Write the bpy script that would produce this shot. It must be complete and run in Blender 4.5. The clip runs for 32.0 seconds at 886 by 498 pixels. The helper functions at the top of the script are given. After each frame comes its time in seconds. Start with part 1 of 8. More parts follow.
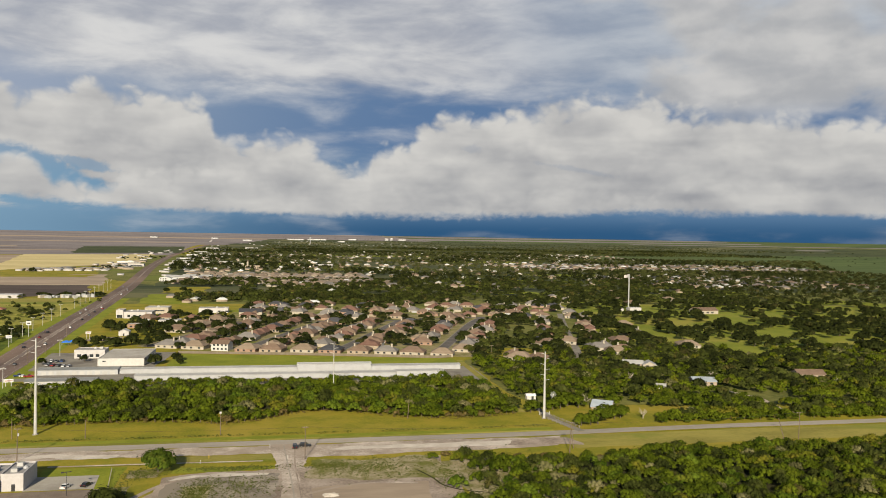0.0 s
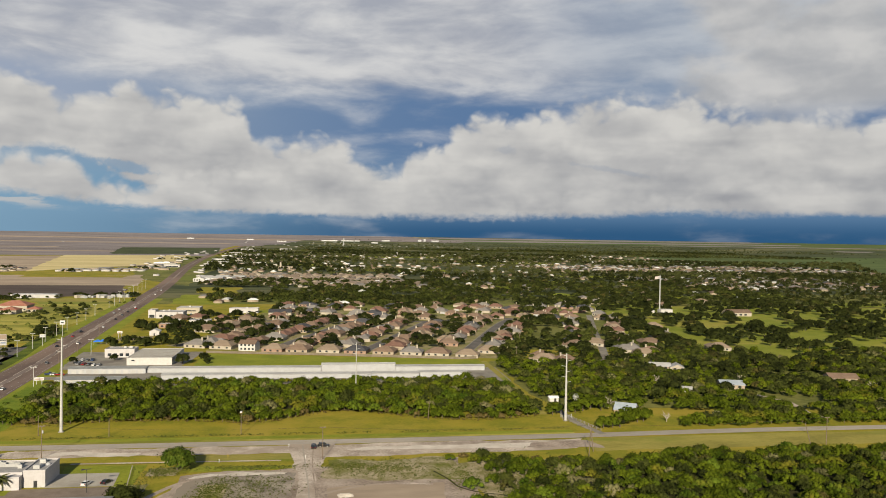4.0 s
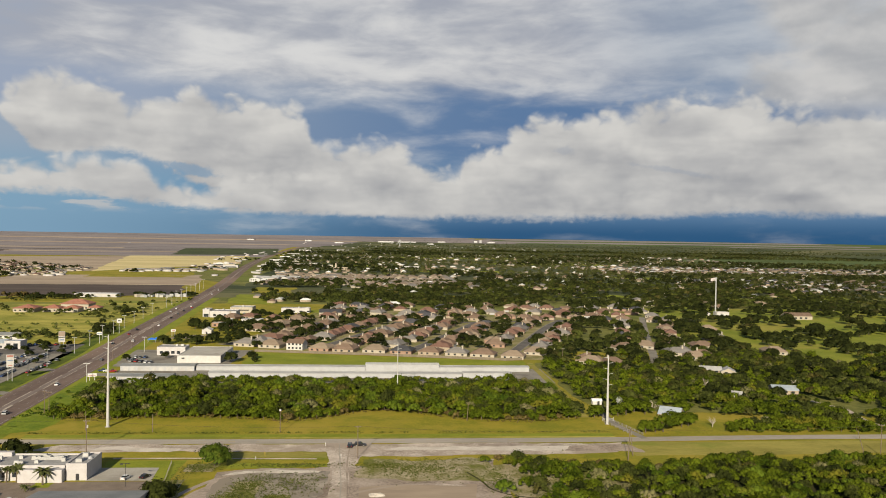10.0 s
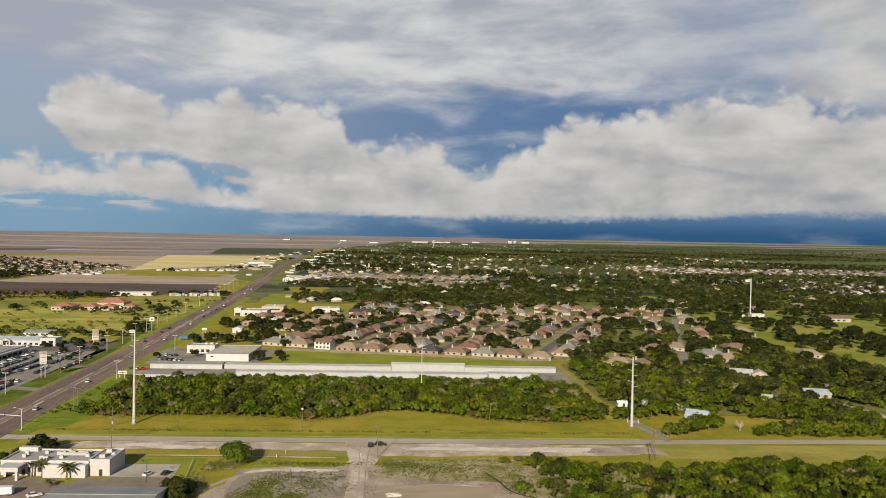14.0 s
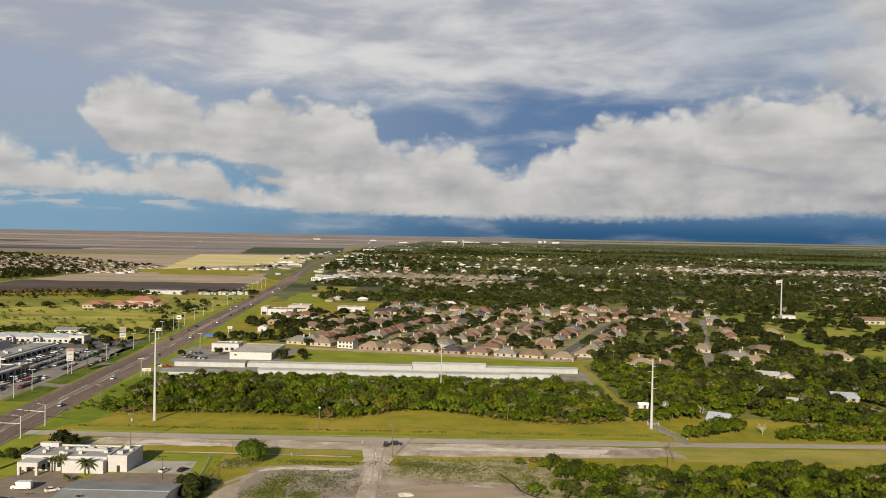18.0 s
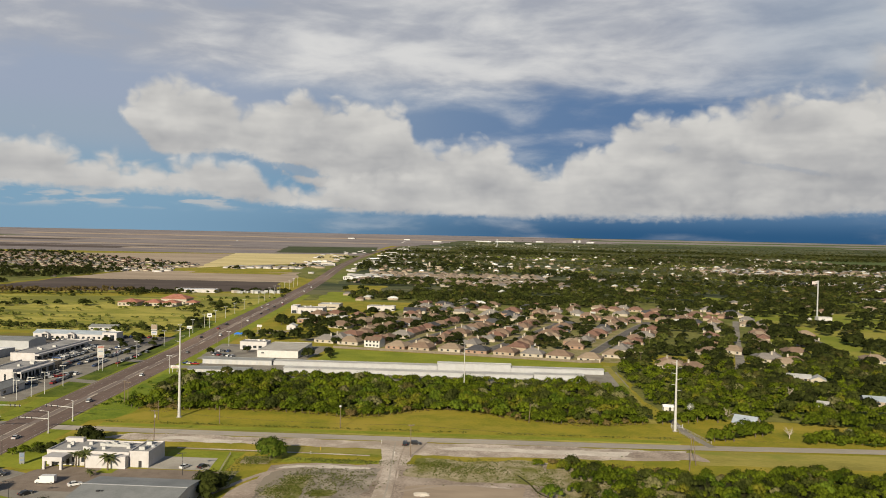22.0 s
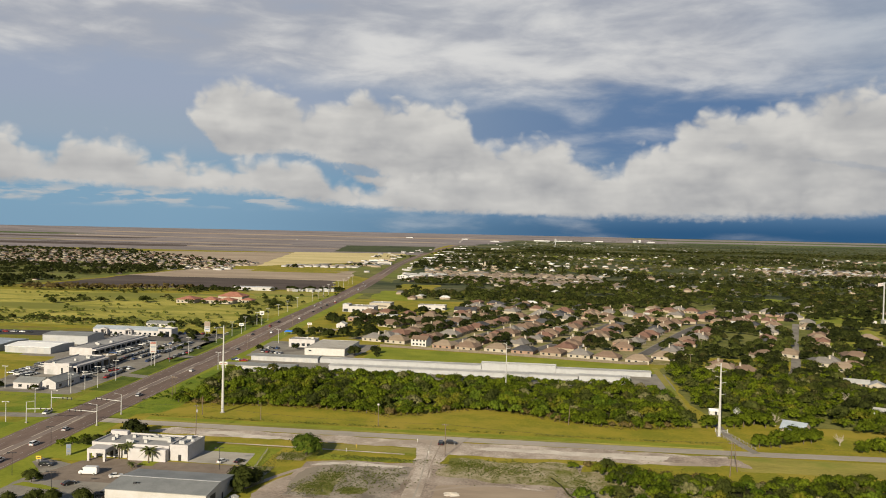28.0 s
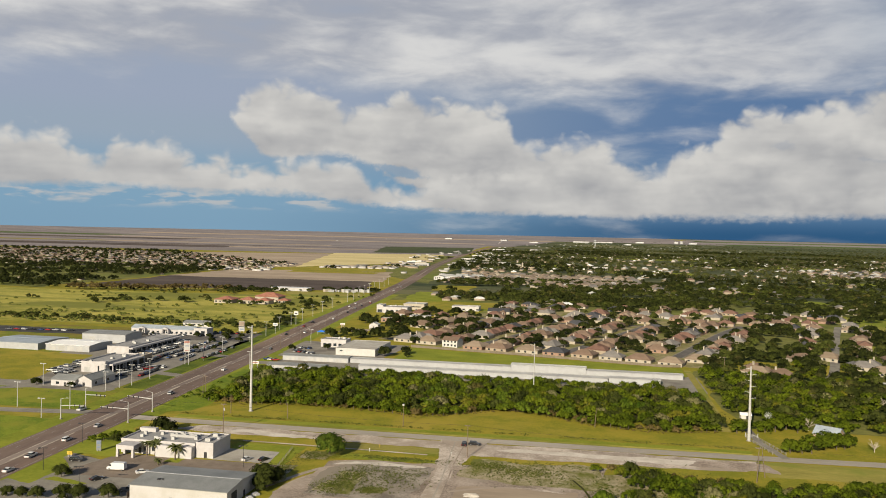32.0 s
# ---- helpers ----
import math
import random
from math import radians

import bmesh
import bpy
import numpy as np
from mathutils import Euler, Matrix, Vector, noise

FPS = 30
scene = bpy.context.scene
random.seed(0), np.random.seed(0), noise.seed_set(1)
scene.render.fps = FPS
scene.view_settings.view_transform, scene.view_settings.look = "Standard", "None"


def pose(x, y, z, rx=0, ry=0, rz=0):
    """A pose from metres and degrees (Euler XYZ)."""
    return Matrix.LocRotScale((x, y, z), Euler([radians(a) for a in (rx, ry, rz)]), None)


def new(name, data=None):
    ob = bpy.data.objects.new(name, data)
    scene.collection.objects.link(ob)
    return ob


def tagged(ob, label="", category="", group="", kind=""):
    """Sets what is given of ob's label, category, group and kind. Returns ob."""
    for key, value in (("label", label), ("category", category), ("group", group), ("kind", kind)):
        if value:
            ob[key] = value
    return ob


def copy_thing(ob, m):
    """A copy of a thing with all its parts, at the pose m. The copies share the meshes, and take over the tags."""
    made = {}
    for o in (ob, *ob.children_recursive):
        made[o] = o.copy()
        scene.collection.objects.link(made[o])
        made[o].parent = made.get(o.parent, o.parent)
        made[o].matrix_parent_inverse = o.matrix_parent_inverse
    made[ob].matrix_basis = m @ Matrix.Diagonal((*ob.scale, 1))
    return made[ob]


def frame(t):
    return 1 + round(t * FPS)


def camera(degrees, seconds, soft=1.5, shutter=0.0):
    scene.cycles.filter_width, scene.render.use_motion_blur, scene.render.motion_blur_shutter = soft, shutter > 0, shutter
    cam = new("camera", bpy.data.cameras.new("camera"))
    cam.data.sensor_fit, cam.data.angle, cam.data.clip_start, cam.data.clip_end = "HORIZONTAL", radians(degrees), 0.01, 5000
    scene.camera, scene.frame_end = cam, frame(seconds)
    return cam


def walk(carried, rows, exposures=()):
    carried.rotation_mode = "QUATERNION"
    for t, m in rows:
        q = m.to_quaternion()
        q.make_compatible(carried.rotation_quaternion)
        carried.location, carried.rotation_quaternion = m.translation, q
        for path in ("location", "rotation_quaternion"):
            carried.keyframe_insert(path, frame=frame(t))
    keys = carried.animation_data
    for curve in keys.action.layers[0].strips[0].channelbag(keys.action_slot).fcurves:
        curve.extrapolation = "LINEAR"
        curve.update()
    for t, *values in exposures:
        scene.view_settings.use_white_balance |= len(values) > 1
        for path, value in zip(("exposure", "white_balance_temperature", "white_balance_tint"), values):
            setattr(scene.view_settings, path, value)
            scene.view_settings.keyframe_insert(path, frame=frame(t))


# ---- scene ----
cam = camera(57.95, 32.0, soft=0.95)
# seconds, eye x y z, yaw to the left, pitch, roll
ROWS = [
    (0, -0.02, 0.04, 90.01, -10.349, -1.076, 0.941),
    (1, 1.80, -0.11, 90.06, -9.599, -1.063, 0.938),
    (2, 3.52, -0.15, 90.05, -8.984, -1.051, 0.931),
    (3, 5.17, -0.10, 90.01, -8.425, -1.040, 0.923),
    (3.5, 5.98, -0.05, 89.97, -8.156, -1.035, 0.919),
    (5.5, 9.08, 0.28, 89.80, -7.055, -1.017, 0.905),
    (6, 9.83, 0.39, 89.75, -6.716, -1.013, 0.903),
    (7, 11.34, 0.62, 89.65, -5.997, -1.007, 0.901),
    (8, 12.82, 0.87, 89.55, -5.298, -1.002, 0.902),
    (9, 14.31, 1.12, 89.45, -4.582, -0.999, 0.906),
    (10, 15.80, 1.37, 89.37, -3.783, -0.998, 0.914),
    (11, 17.29, 1.62, 89.30, -3.176, -0.999, 0.925),
    (12, 18.80, 1.87, 89.25, -2.511, -1.002, 0.939),
    (13, 20.31, 2.11, 89.21, -1.855, -1.007, 0.956),
    (14, 21.83, 2.34, 89.18, -1.271, -1.015, 0.976),
    (14.5, 22.60, 2.45, 89.18, -1.015, -1.019, 0.986),
    (16.5, 25.70, 2.90, 89.18, 0.002, -1.044, 1.032),
    (17, 26.48, 3.01, 89.19, 0.299, -1.052, 1.043),
    (18, 28.04, 3.24, 89.22, 0.939, -1.069, 1.068),
    (19, 29.61, 3.47, 89.25, 1.521, -1.088, 1.092),
    (20, 31.19, 3.70, 89.29, 2.103, -1.109, 1.115),
    (21, 32.77, 3.95, 89.33, 2.758, -1.132, 1.137),
    (22, 34.36, 4.21, 89.37, 3.437, -1.156, 1.158),
    (23, 35.95, 4.48, 89.41, 4.165, -1.181, 1.176),
    (24, 37.54, 4.76, 89.45, 4.906, -1.206, 1.193),
    (25, 39.14, 5.06, 89.49, 5.657, -1.230, 1.206),
    (25.5, 39.94, 5.21, 89.50, 6.003, -1.242, 1.212),
    (27.5, 43.17, 5.83, 89.54, 7.367, -1.280, 1.227),
    (28, 43.99, 5.98, 89.55, 7.695, -1.287, 1.229),
    (29, 45.63, 6.29, 89.55, 8.273, -1.296, 1.231),
    (30, 47.31, 6.58, 89.55, 8.876, -1.296, 1.230),
    (31, 49.02, 6.84, 89.55, 9.577, -1.287, 1.225),
    (31.5, 49.89, 6.96, 89.55, 10.050, -1.277, 1.222),
    (32, 50.78, 7.06, 89.55, 10.562, -1.265, 1.219),
]
walk(cam, [(t, pose(x, y, z, 90 + pitch, 0, yaw) @ pose(0, 0, 0, 0, 0, roll)) for t, x, y, z, yaw, pitch, roll in ROWS])
scene.view_settings.exposure = 0.55

# ---- sky and sun ----
SUN_EL, SUN_AZ = 22.0, 192.5


def node(nt, kind, *ins, **props):
    n = nt.nodes.new("ShaderNode" + kind)
    for k, v in props.items():
        setattr_safe(n, k, v)
    for i, v in enumerate(ins):
        if v is None:
            continue
        if isinstance(v, bpy.types.NodeSocket):
            nt.links.new(v, n.inputs[i])
        else:
            n.inputs[i].default_value = v
    return n


def setattr_safe(n, k, v):
    if k == "operation":
        n.operation = v
    elif k == "use_clamp":
        n.use_clamp = v
    elif k == "interpolation_type":
        n.interpolation_type = v
    elif k == "noise_dimensions":
        n.noise_dimensions = v
    elif k == "data_type":
        n.data_type = v
    elif k == "blend_type":
        n.blend_type = v
    elif k == "feature":
        n.feature = v


def mth(nt, op, a, b=None, c=None):
    return node(nt, "Math", a, b, c, operation=op).outputs[0]


def rng(nt, v, a, b, lo=0.0, hi=1.0, smooth=True):
    return node(nt, "MapRange", v, a, b, lo, hi, interpolation_type="SMOOTHSTEP" if smooth else "LINEAR").outputs[0]


def mixc(nt, f, a, b, blend="MIX"):
    n = nt.nodes.new("ShaderNodeMix")
    n.data_type, n.blend_type = "RGBA", blend
    for s, v in ((n.inputs[0], f), (n.inputs[6], a), (n.inputs[7], b)):
        if isinstance(v, bpy.types.NodeSocket):
            nt.links.new(v, s)
        else:
            s.default_value = v if isinstance(v, (int, float)) else (*v, 1.0)
    return n.outputs[2]


def noise_tex(nt, vec, scale, detail=4.0, rough=0.55, distort=0.0):
    n = nt.nodes.new("ShaderNodeTexNoise")
    nt.links.new(vec, n.inputs["Vector"])
    n.inputs["Scale"].default_value, n.inputs["Detail"].default_value = scale, detail
    n.inputs["Roughness"].default_value, n.inputs["Distortion"].default_value = rough, distort
    return n.outputs[0]


def make_sky():
    world = bpy.data.worlds.new("sky")
    scene.world = world
    world.use_nodes = True
    nt = world.node_tree
    nt.nodes.clear()
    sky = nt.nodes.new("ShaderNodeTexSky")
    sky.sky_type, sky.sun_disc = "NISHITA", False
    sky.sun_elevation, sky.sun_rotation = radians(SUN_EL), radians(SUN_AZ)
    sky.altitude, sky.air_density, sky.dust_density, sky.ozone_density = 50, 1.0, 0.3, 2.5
    co = nt.nodes.new("ShaderNodeTexCoord").outputs["Generated"]
    sep = node(nt, "SeparateXYZ", co)
    az = mth(nt, "MULTIPLY", mth(nt, "ARCTAN2", sep.outputs[0], sep.outputs[1]), 57.2958)
    el = mth(nt, "MULTIPLY", mth(nt, "ARCSINE", sep.outputs[2]), 57.2958)

    def add(a, b):
        return mth(nt, "ADD", a, b)

    def sub(a, b):
        return mth(nt, "SUBTRACT", a, b)

    def mul(a, b):
        return mth(nt, "MULTIPLY", a, b)

    def field(ka, ke, detail, rough, shift=0.0, distort=0.0, da=0.0, de=0.0):
        """Noise over azimuth and elevation, with ka and ke cells to the degree."""
        v = node(nt, "CombineXYZ", mth(nt, "MULTIPLY_ADD", az, ka, shift + da * ka), mth(nt, "MULTIPLY_ADD", el, ke, de * ke), shift)
        return noise_tex(nt, v.outputs[0], 1.0, detail, rough, distort)

    def cells(ka, ke, wa, we, shift):
        """Rounded cells, for the heads of cumulus, on warped degrees."""
        v = node(nt, "CombineXYZ", mth(nt, "MULTIPLY_ADD", wa, ka, shift), mul(we, ke), 0.0)
        n = nt.nodes.new("ShaderNodeTexVoronoi")
        n.voronoi_dimensions, n.feature = "2D", "SMOOTH_F1"
        n.inputs["Smoothness"].default_value, n.inputs["Scale"].default_value = 0.3, 1.0
        nt.links.new(v.outputs[0], n.inputs["Vector"])
        return n.outputs["Distance"]

    def outline(points):
        """A height in degrees by azimuth from -45 to 45."""
        c = nt.nodes.new("ShaderNodeFloatCurve")
        pts = c.mapping.curves[0].points
        for i, (a, h) in enumerate(points):
            p = pts[i] if i < 2 else pts.new(0.5, 0.5)
            p.location = ((a + 45) / 90, h / 20)
        c.mapping.update()
        nt.links.new(rng(nt, az, -45, 45, 0, 1, smooth=False), c.inputs[1])
        return mul(c.outputs[0], 20.0)

    warp = sub(field(0.45, 0.6, 3.0, 0.5, 5.1), 0.5)
    wa, we = mth(nt, "MULTIPLY_ADD", warp, 2.4, az), mth(nt, "MULTIPLY_ADD", sub(field(0.45, 0.6, 3.0, 0.5, 17.3), 0.5), 1.8, el)
    fine = sub(field(1.5, 1.9, 5.0, 0.55, 71.0, 0.3), 0.5)
    soft = sub(field(0.2, 0.45, 3.0, 0.45, 33.0, 0.2), 0.5)
    streak = sub(field(0.13, 0.8, 3.0, 0.45, 51.0, 0.15), 0.5)

    def bank(top, foot, shift, rough, edge):
        """How dense a bank of cumulus is, and how deep under its heads."""
        heads = add(mul(sub(0.42, cells(0.55, 0.75, wa, we, shift)), 1.9 * rough), mul(sub(0.42, cells(1.35, 1.7, wa, we, shift + 3.3)), 0.85 * rough))
        heads = add(heads, mul(fine, 0.75 * rough))
        d = add(sub(outline(top), el), heads)
        u = add(sub(el, outline(foot)), add(mul(fine, 0.7), mul(streak, 0.8)))
        return mul(rng(nt, d, -0.15, edge), rng(nt, u, -0.25, 0.35)), d, heads

    TOPS = [(-45, 3.0), (-33, 3.0), (-27.5, 3.6), (-26.2, 6.4), (-25.3, 8.3), (-24.2, 9.6), (-22.6, 10.2), (-21, 10.2), (-18.6, 9.4), (-17.3, 8.9), (-15.8, 9.1), (-13.9, 9.9), (-13, 10.0), (-12, 9.4), (-9, 9.4), (-6.4, 8.8), (-5.7, 7.5),
            (-4.9, 6.5), (-2.3, 6.7), (-0.2, 6.8), (1.4, 6.1), (3.0, 5.0), (4.5, 4.7), (5.4, 6.1), (7.5, 6.5), (9.6, 8.4), (14, 8.8), (17.3, 9.4), (21.6, 10.0), (24.3, 9.8), (26.5, 9.0), (31, 8.6), (34, 8.2), (45, 7.5)]
    FOOT = [(-45, 9.0), (-27, 9.0), (-25.5, 7.4), (-24.2, 6.1), (-22.5, 4.9), (-19.2, 5.3), (-17.6, 5.2), (-15.0, 4.1), (-12.6, 3.0), (-10, 2.2), (-7.7, 1.6), (4.3, 1.25), (17.9, 1.5), (23.2, 1.8), (28.6, 1.7), (45, 1.6)]
    LOW_TOPS = [(-45, 6.0), (-38, 6.2), (-36, 6.0), (-34.2, 4.8), (-32.8, 5.8), (-31.2, 5.9), (-29, 5.6), (-27.4, 4.6), (-26.1, 5.0), (-24.5, 4.4), (-22.8, 4.5), (-21, 5.1), (-17.3, 5.0), (-15.6, 3.8), (-13.0, 3.1), (-11.6, 3.8), (-9.8, 4.2), (-6, 4.4), (-3, 3.6), (2, 2.8), (8, 3.2), (14, 2.4), (19, 3.6), (25, 3.0), (32, 3.8), (45, 3.0)]
    LOW_FOOT = [(-45, 2.2), (-36, 2.5), (-29, 2.5), (-25, 2.4), (-20, 2.3), (-14.5, 1.7), (-7.7, 1.35), (4.3, 1.15), (17.9, 1.4), (23.2, 1.7), (28.6, 1.6), (45, 1.5)]
    back, back_d, back_h = bank(TOPS, FOOT, 3.7, 0.7, 1.15)
    low, low_d, low_h = bank(LOW_TOPS, LOW_FOOT, 23.9, 0.7, 1.25)
    low = mul(low, rng(nt, az, -8.0, 2.0, 1.0, 0.35))
    BRIGHT, SHADED = (0.485, 0.475, 0.453), (0.245, 0.25, 0.265)

    def lit(d, heads, deep):
        g = add(rng(nt, d, 0.2, deep, 0.86, 0.34, smooth=False), add(mul(heads, 0.2), mul(soft, 1.5)))
        g = add(g, mul(streak, 0.6))
        return mixc(nt, rng(nt, g, 0.05, 1.0, smooth=False), SHADED, BRIGHT)

    backc = lit(back_d, back_h, 7.5)
    lowc = lit(low_d, low_h, 4.5)
    # thin seams in the bank
    for ha, he, ra, re, deepest in ((12.3, 6.1, 0.8, 0.3, 0.85), (19.6, 4.7, 2.6, 0.22, 0.84), (-13.8, 4.15, 1.8, 0.4, 0.3)):
        u, v = mul(sub(az, ha), 1 / ra), mul(add(sub(el, he), mul(sub(az, ha), 0.18 if ra > 1 else 0.0)), 1 / re)
        d = add(mth(nt, "SQRT", add(mul(u, u), mul(v, v))), add(mul(warp, 2.0), mul(fine, 1.5)))
        back = mul(back, rng(nt, d, 0.45, 1.15, deepest, 1.0))
    # small flat clouds under the bank
    scud = mul(rng(nt, field(0.42, 1.9, 5.0, 0.5, 41.7, 0.2), 0.46, 0.62), mul(rng(nt, el, 1.1, 1.7), rng(nt, az, 2.0, -10.0)))
    scud = mul(scud, mul(rng(nt, el, 2.9, 2.1), 0.85))
    # high layer in streaks over a blue sky that deepens to the horizon
    n3 = field(0.06, 0.24, 6.0, 0.5, 27.1, 0.3)
    n7 = field(0.16, 0.5, 6.0, 0.55, 91.0, 0.3)
    body = add(mul(n3, 0.6), mul(n7, 0.4))
    high = add(body, add(rng(nt, el, 7.5, 13.0, -0.05, 0.36), rng(nt, az, -22.0, -4.0, -0.08, 0.05)))
    high = mul(rng(nt, high, 0.48, 0.80), rng(nt, az, 9.0, 20.0, 1.0, 0.62))
    highc = mixc(nt, rng(nt, add(mul(body, 1.0), rng(nt, az, -20.0, -5.0, -0.03, 0.03)), 0.40, 0.62), (0.285, 0.30, 0.34), (0.53, 0.525, 0.515))
    deckc = mixc(nt, rng(nt, el, 0.0, 2.3), (0.022, 0.075, 0.16), (0.095, 0.175, 0.285))
    deckc = mixc(nt, rng(nt, el, 2.6, 7.0), deckc, (0.085, 0.15, 0.268))
    leftc = mixc(nt, rng(nt, el, 3.0, 6.5), (0.17, 0.285, 0.385), (0.25, 0.305, 0.37))
    deckc = mixc(nt, rng(nt, az, -28, 10, 0.92, 0.0), deckc, leftc)
    lilac = mul(rng(nt, el, 6.5, 9.0), rng(nt, az, -22.0, -3.0, 0.8, 0.0))
    deckc = mixc(nt, lilac, deckc, (0.25, 0.29, 0.375))
    right = mul(rng(nt, el, 8.0, 12.0), rng(nt, az, 12.0, 24.0, 0.0, 0.8))
    deckc = mixc(nt, right, deckc, (0.17, 0.245, 0.34))
    # loose grey cumulus above the bank to the east
    loose = add(mul(sub(field(0.12, 0.22, 5.0, 0.5, 63.1, 0.3), 0.5), 3.0), rng(nt, az, 14.0, 34.0, -0.55, 0.75))
    loose = mul(rng(nt, loose, 0.0, 0.55), mul(rng(nt, el, 6.5, 9.5), rng(nt, az, 12.0, 17.0)))
    loosec = mixc(nt, rng(nt, add(soft, mul(fine, 0.12)), -0.2, 0.22), (0.31, 0.315, 0.325), (0.46, 0.452, 0.44))
    colour = mixc(nt, mul(high, 0.95), deckc, highc)
    colour = mixc(nt, mul(loose, 0.92), colour, loosec)
    colour = mixc(nt, back, colour, backc)
    colour = mixc(nt, mul(scud, 0.9), colour, (0.40, 0.395, 0.385))
    colour = mixc(nt, low, colour, lowc)
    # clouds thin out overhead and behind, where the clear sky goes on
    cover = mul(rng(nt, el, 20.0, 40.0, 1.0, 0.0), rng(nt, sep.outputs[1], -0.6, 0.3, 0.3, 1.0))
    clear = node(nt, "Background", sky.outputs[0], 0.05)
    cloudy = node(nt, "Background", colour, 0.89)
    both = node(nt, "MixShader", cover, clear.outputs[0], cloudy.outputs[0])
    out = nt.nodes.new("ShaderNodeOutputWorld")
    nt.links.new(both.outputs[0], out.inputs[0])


make_sky()
sun_data = bpy.data.lights.new("sun", "SUN")
sun_data.energy, sun_data.angle, sun_data.color = 5.0, radians(0.6), (1.0, 0.87, 0.66)
sun = new("sun", sun_data)
sun.matrix_world = pose(0, 0, 300, 90 - SUN_EL, 0, 180 - SUN_AZ)


# ---- materials ----
def surface(name, low, high, scale=1.0, rough=0.8, metal=0.0, bump=0.0, fine=8.0, third=None, rand=0.0, island=False, spec=0.14, stretch=None):
    """Two scales of noise between two colours, a third colour in blotches, and fine relief."""
    m = bpy.data.materials.new(name)
    m.use_nodes = True
    nt = m.node_tree
    b = nt.nodes["Principled BSDF"]
    b.inputs["Roughness"].default_value, b.inputs["Metallic"].default_value = rough, metal
    b.inputs["Specular IOR Level"].default_value = spec
    co = nt.nodes.new("ShaderNodeTexCoord").outputs["Object"]
    if stretch:
        co = node(nt, "Mapping", co, None, None, stretch).outputs[0]
    big = noise_tex(nt, co, scale, 5, 0.6)
    small = noise_tex(nt, co, scale * fine, 4, 0.65)
    f = mth(nt, "ADD", mth(nt, "MULTIPLY", big, 0.6), mth(nt, "MULTIPLY", small, 0.4))
    f = rng(nt, f, 0.36, 0.64)
    if rand:
        r = node(nt, "NewGeometry").outputs["Random Per Island"] if island else node(nt, "ObjectInfo").outputs["Random"]
        f = mth(nt, "ADD", mth(nt, "MULTIPLY", f, 1 - rand), mth(nt, "MULTIPLY", r, rand))
    col = mixc(nt, f, low, high)
    if third:
        blot = noise_tex(nt, co, scale * 0.31, 6, 0.62, 0.4)
        col = mixc(nt, rng(nt, blot, 0.5, 0.63), col, third)
    nt.links.new(col, b.inputs["Base Color"])
    if bump:
        bp = nt.nodes.new("ShaderNodeBump")
        bp.inputs["Strength"].default_value, bp.inputs["Distance"].default_value = 0.7, bump
        nt.links.new(small, bp.inputs["Height"])
        nt.links.new(bp.outputs[0], b.inputs["Normal"])
    return m


def leafy(name, low, high, dry, scale=0.12):
    m = bpy.data.materials.new(name)
    m.use_nodes = True
    nt = m.node_tree
    b = nt.nodes["Principled BSDF"]
    b.inputs["Roughness"].default_value, b.inputs["Specular IOR Level"].default_value = 0.8, 0.04
    co = nt.nodes.new("ShaderNodeTexCoord").outputs["Object"]
    leaf = node(nt, "NewGeometry").outputs["Random Per Island"]
    tree = node(nt, "ObjectInfo").outputs["Random"]
    big = noise_tex(nt, co, scale * 2.4, 3, 0.6)
    f = mth(nt, "ADD", mth(nt, "MULTIPLY", leaf, 0.12), mth(nt, "MULTIPLY", rng(nt, big, 0.32, 0.68), 0.7))
    f = mth(nt, "ADD", f, mth(nt, "MULTIPLY", tree, 0.15))
    col = mixc(nt, f, low, high)
    col = mixc(nt, rng(nt, noise_tex(nt, co, scale * 1.3, 3, 0.6), 0.55, 0.7), col, dry)
    nt.links.new(col, b.inputs["Base Color"])
    return m


GRASS = surface("mown_grass", (0.166, 0.176, 0.014), (0.304, 0.249, 0.0254), 0.06, 0.95, bump=0.12, fine=14, third=(0.31, 0.248, 0.035))
LAWN = surface("green_lawn", (0.158, 0.192, 0.0155), (0.252, 0.269, 0.0272), 0.05, 0.95, bump=0.1, fine=12)
VERGE = surface("road_verge", (0.127, 0.163, 0.0126), (0.253, 0.225, 0.0317), 0.08, 0.95, bump=0.1, fine=10, third=(0.189, 0.15, 0.0317))
# soil darkened in its colour to deepen the shade under trees
SHADED_SCRUB = surface("scrub_soil", (0.0225, 0.027, 0.0081), (0.054, 0.0495, 0.0203), 0.03, 0.95, bump=0.15, fine=12)
MEADOW = surface("yellow_meadow", (0.185, 0.2, 0.026), (0.46, 0.395, 0.09), 0.03, 0.95, bump=0.1, fine=9, third=(0.18, 0.185, 0.034), stretch=(0.35, 1.1, 1))
LUSH = surface("lush_green_grass", (0.098, 0.152, 0.011), (0.205, 0.245, 0.021), 0.08, 0.95, bump=0.12, fine=12, third=(0.23, 0.23, 0.026))
# truly greener grass, with some cloud shadow put into its dark colour
SHADED_DITCH = surface("lush_ditch_grass", (0.05, 0.082, 0.008), (0.135, 0.165, 0.018), 0.07, 0.95, bump=0.12, fine=10, third=(0.085, 0.105, 0.012))
# far plough soil, paled and greyed in its colour for distance haze
HAZED_FALLOW = surface("ploughed_field", (0.172, 0.153, 0.152), (0.27, 0.236, 0.23), 0.008, 0.95, fine=10, stretch=(0.35, 1.6, 1))
# brown plough soil with cloud shadow mixed into the colour
CLOUD_SHADED_FALLOW = surface("dark_ploughed_field", (0.064, 0.050, 0.043), (0.118, 0.092, 0.077), 0.008, 0.95, fine=10, stretch=(0.35, 1.6, 1))
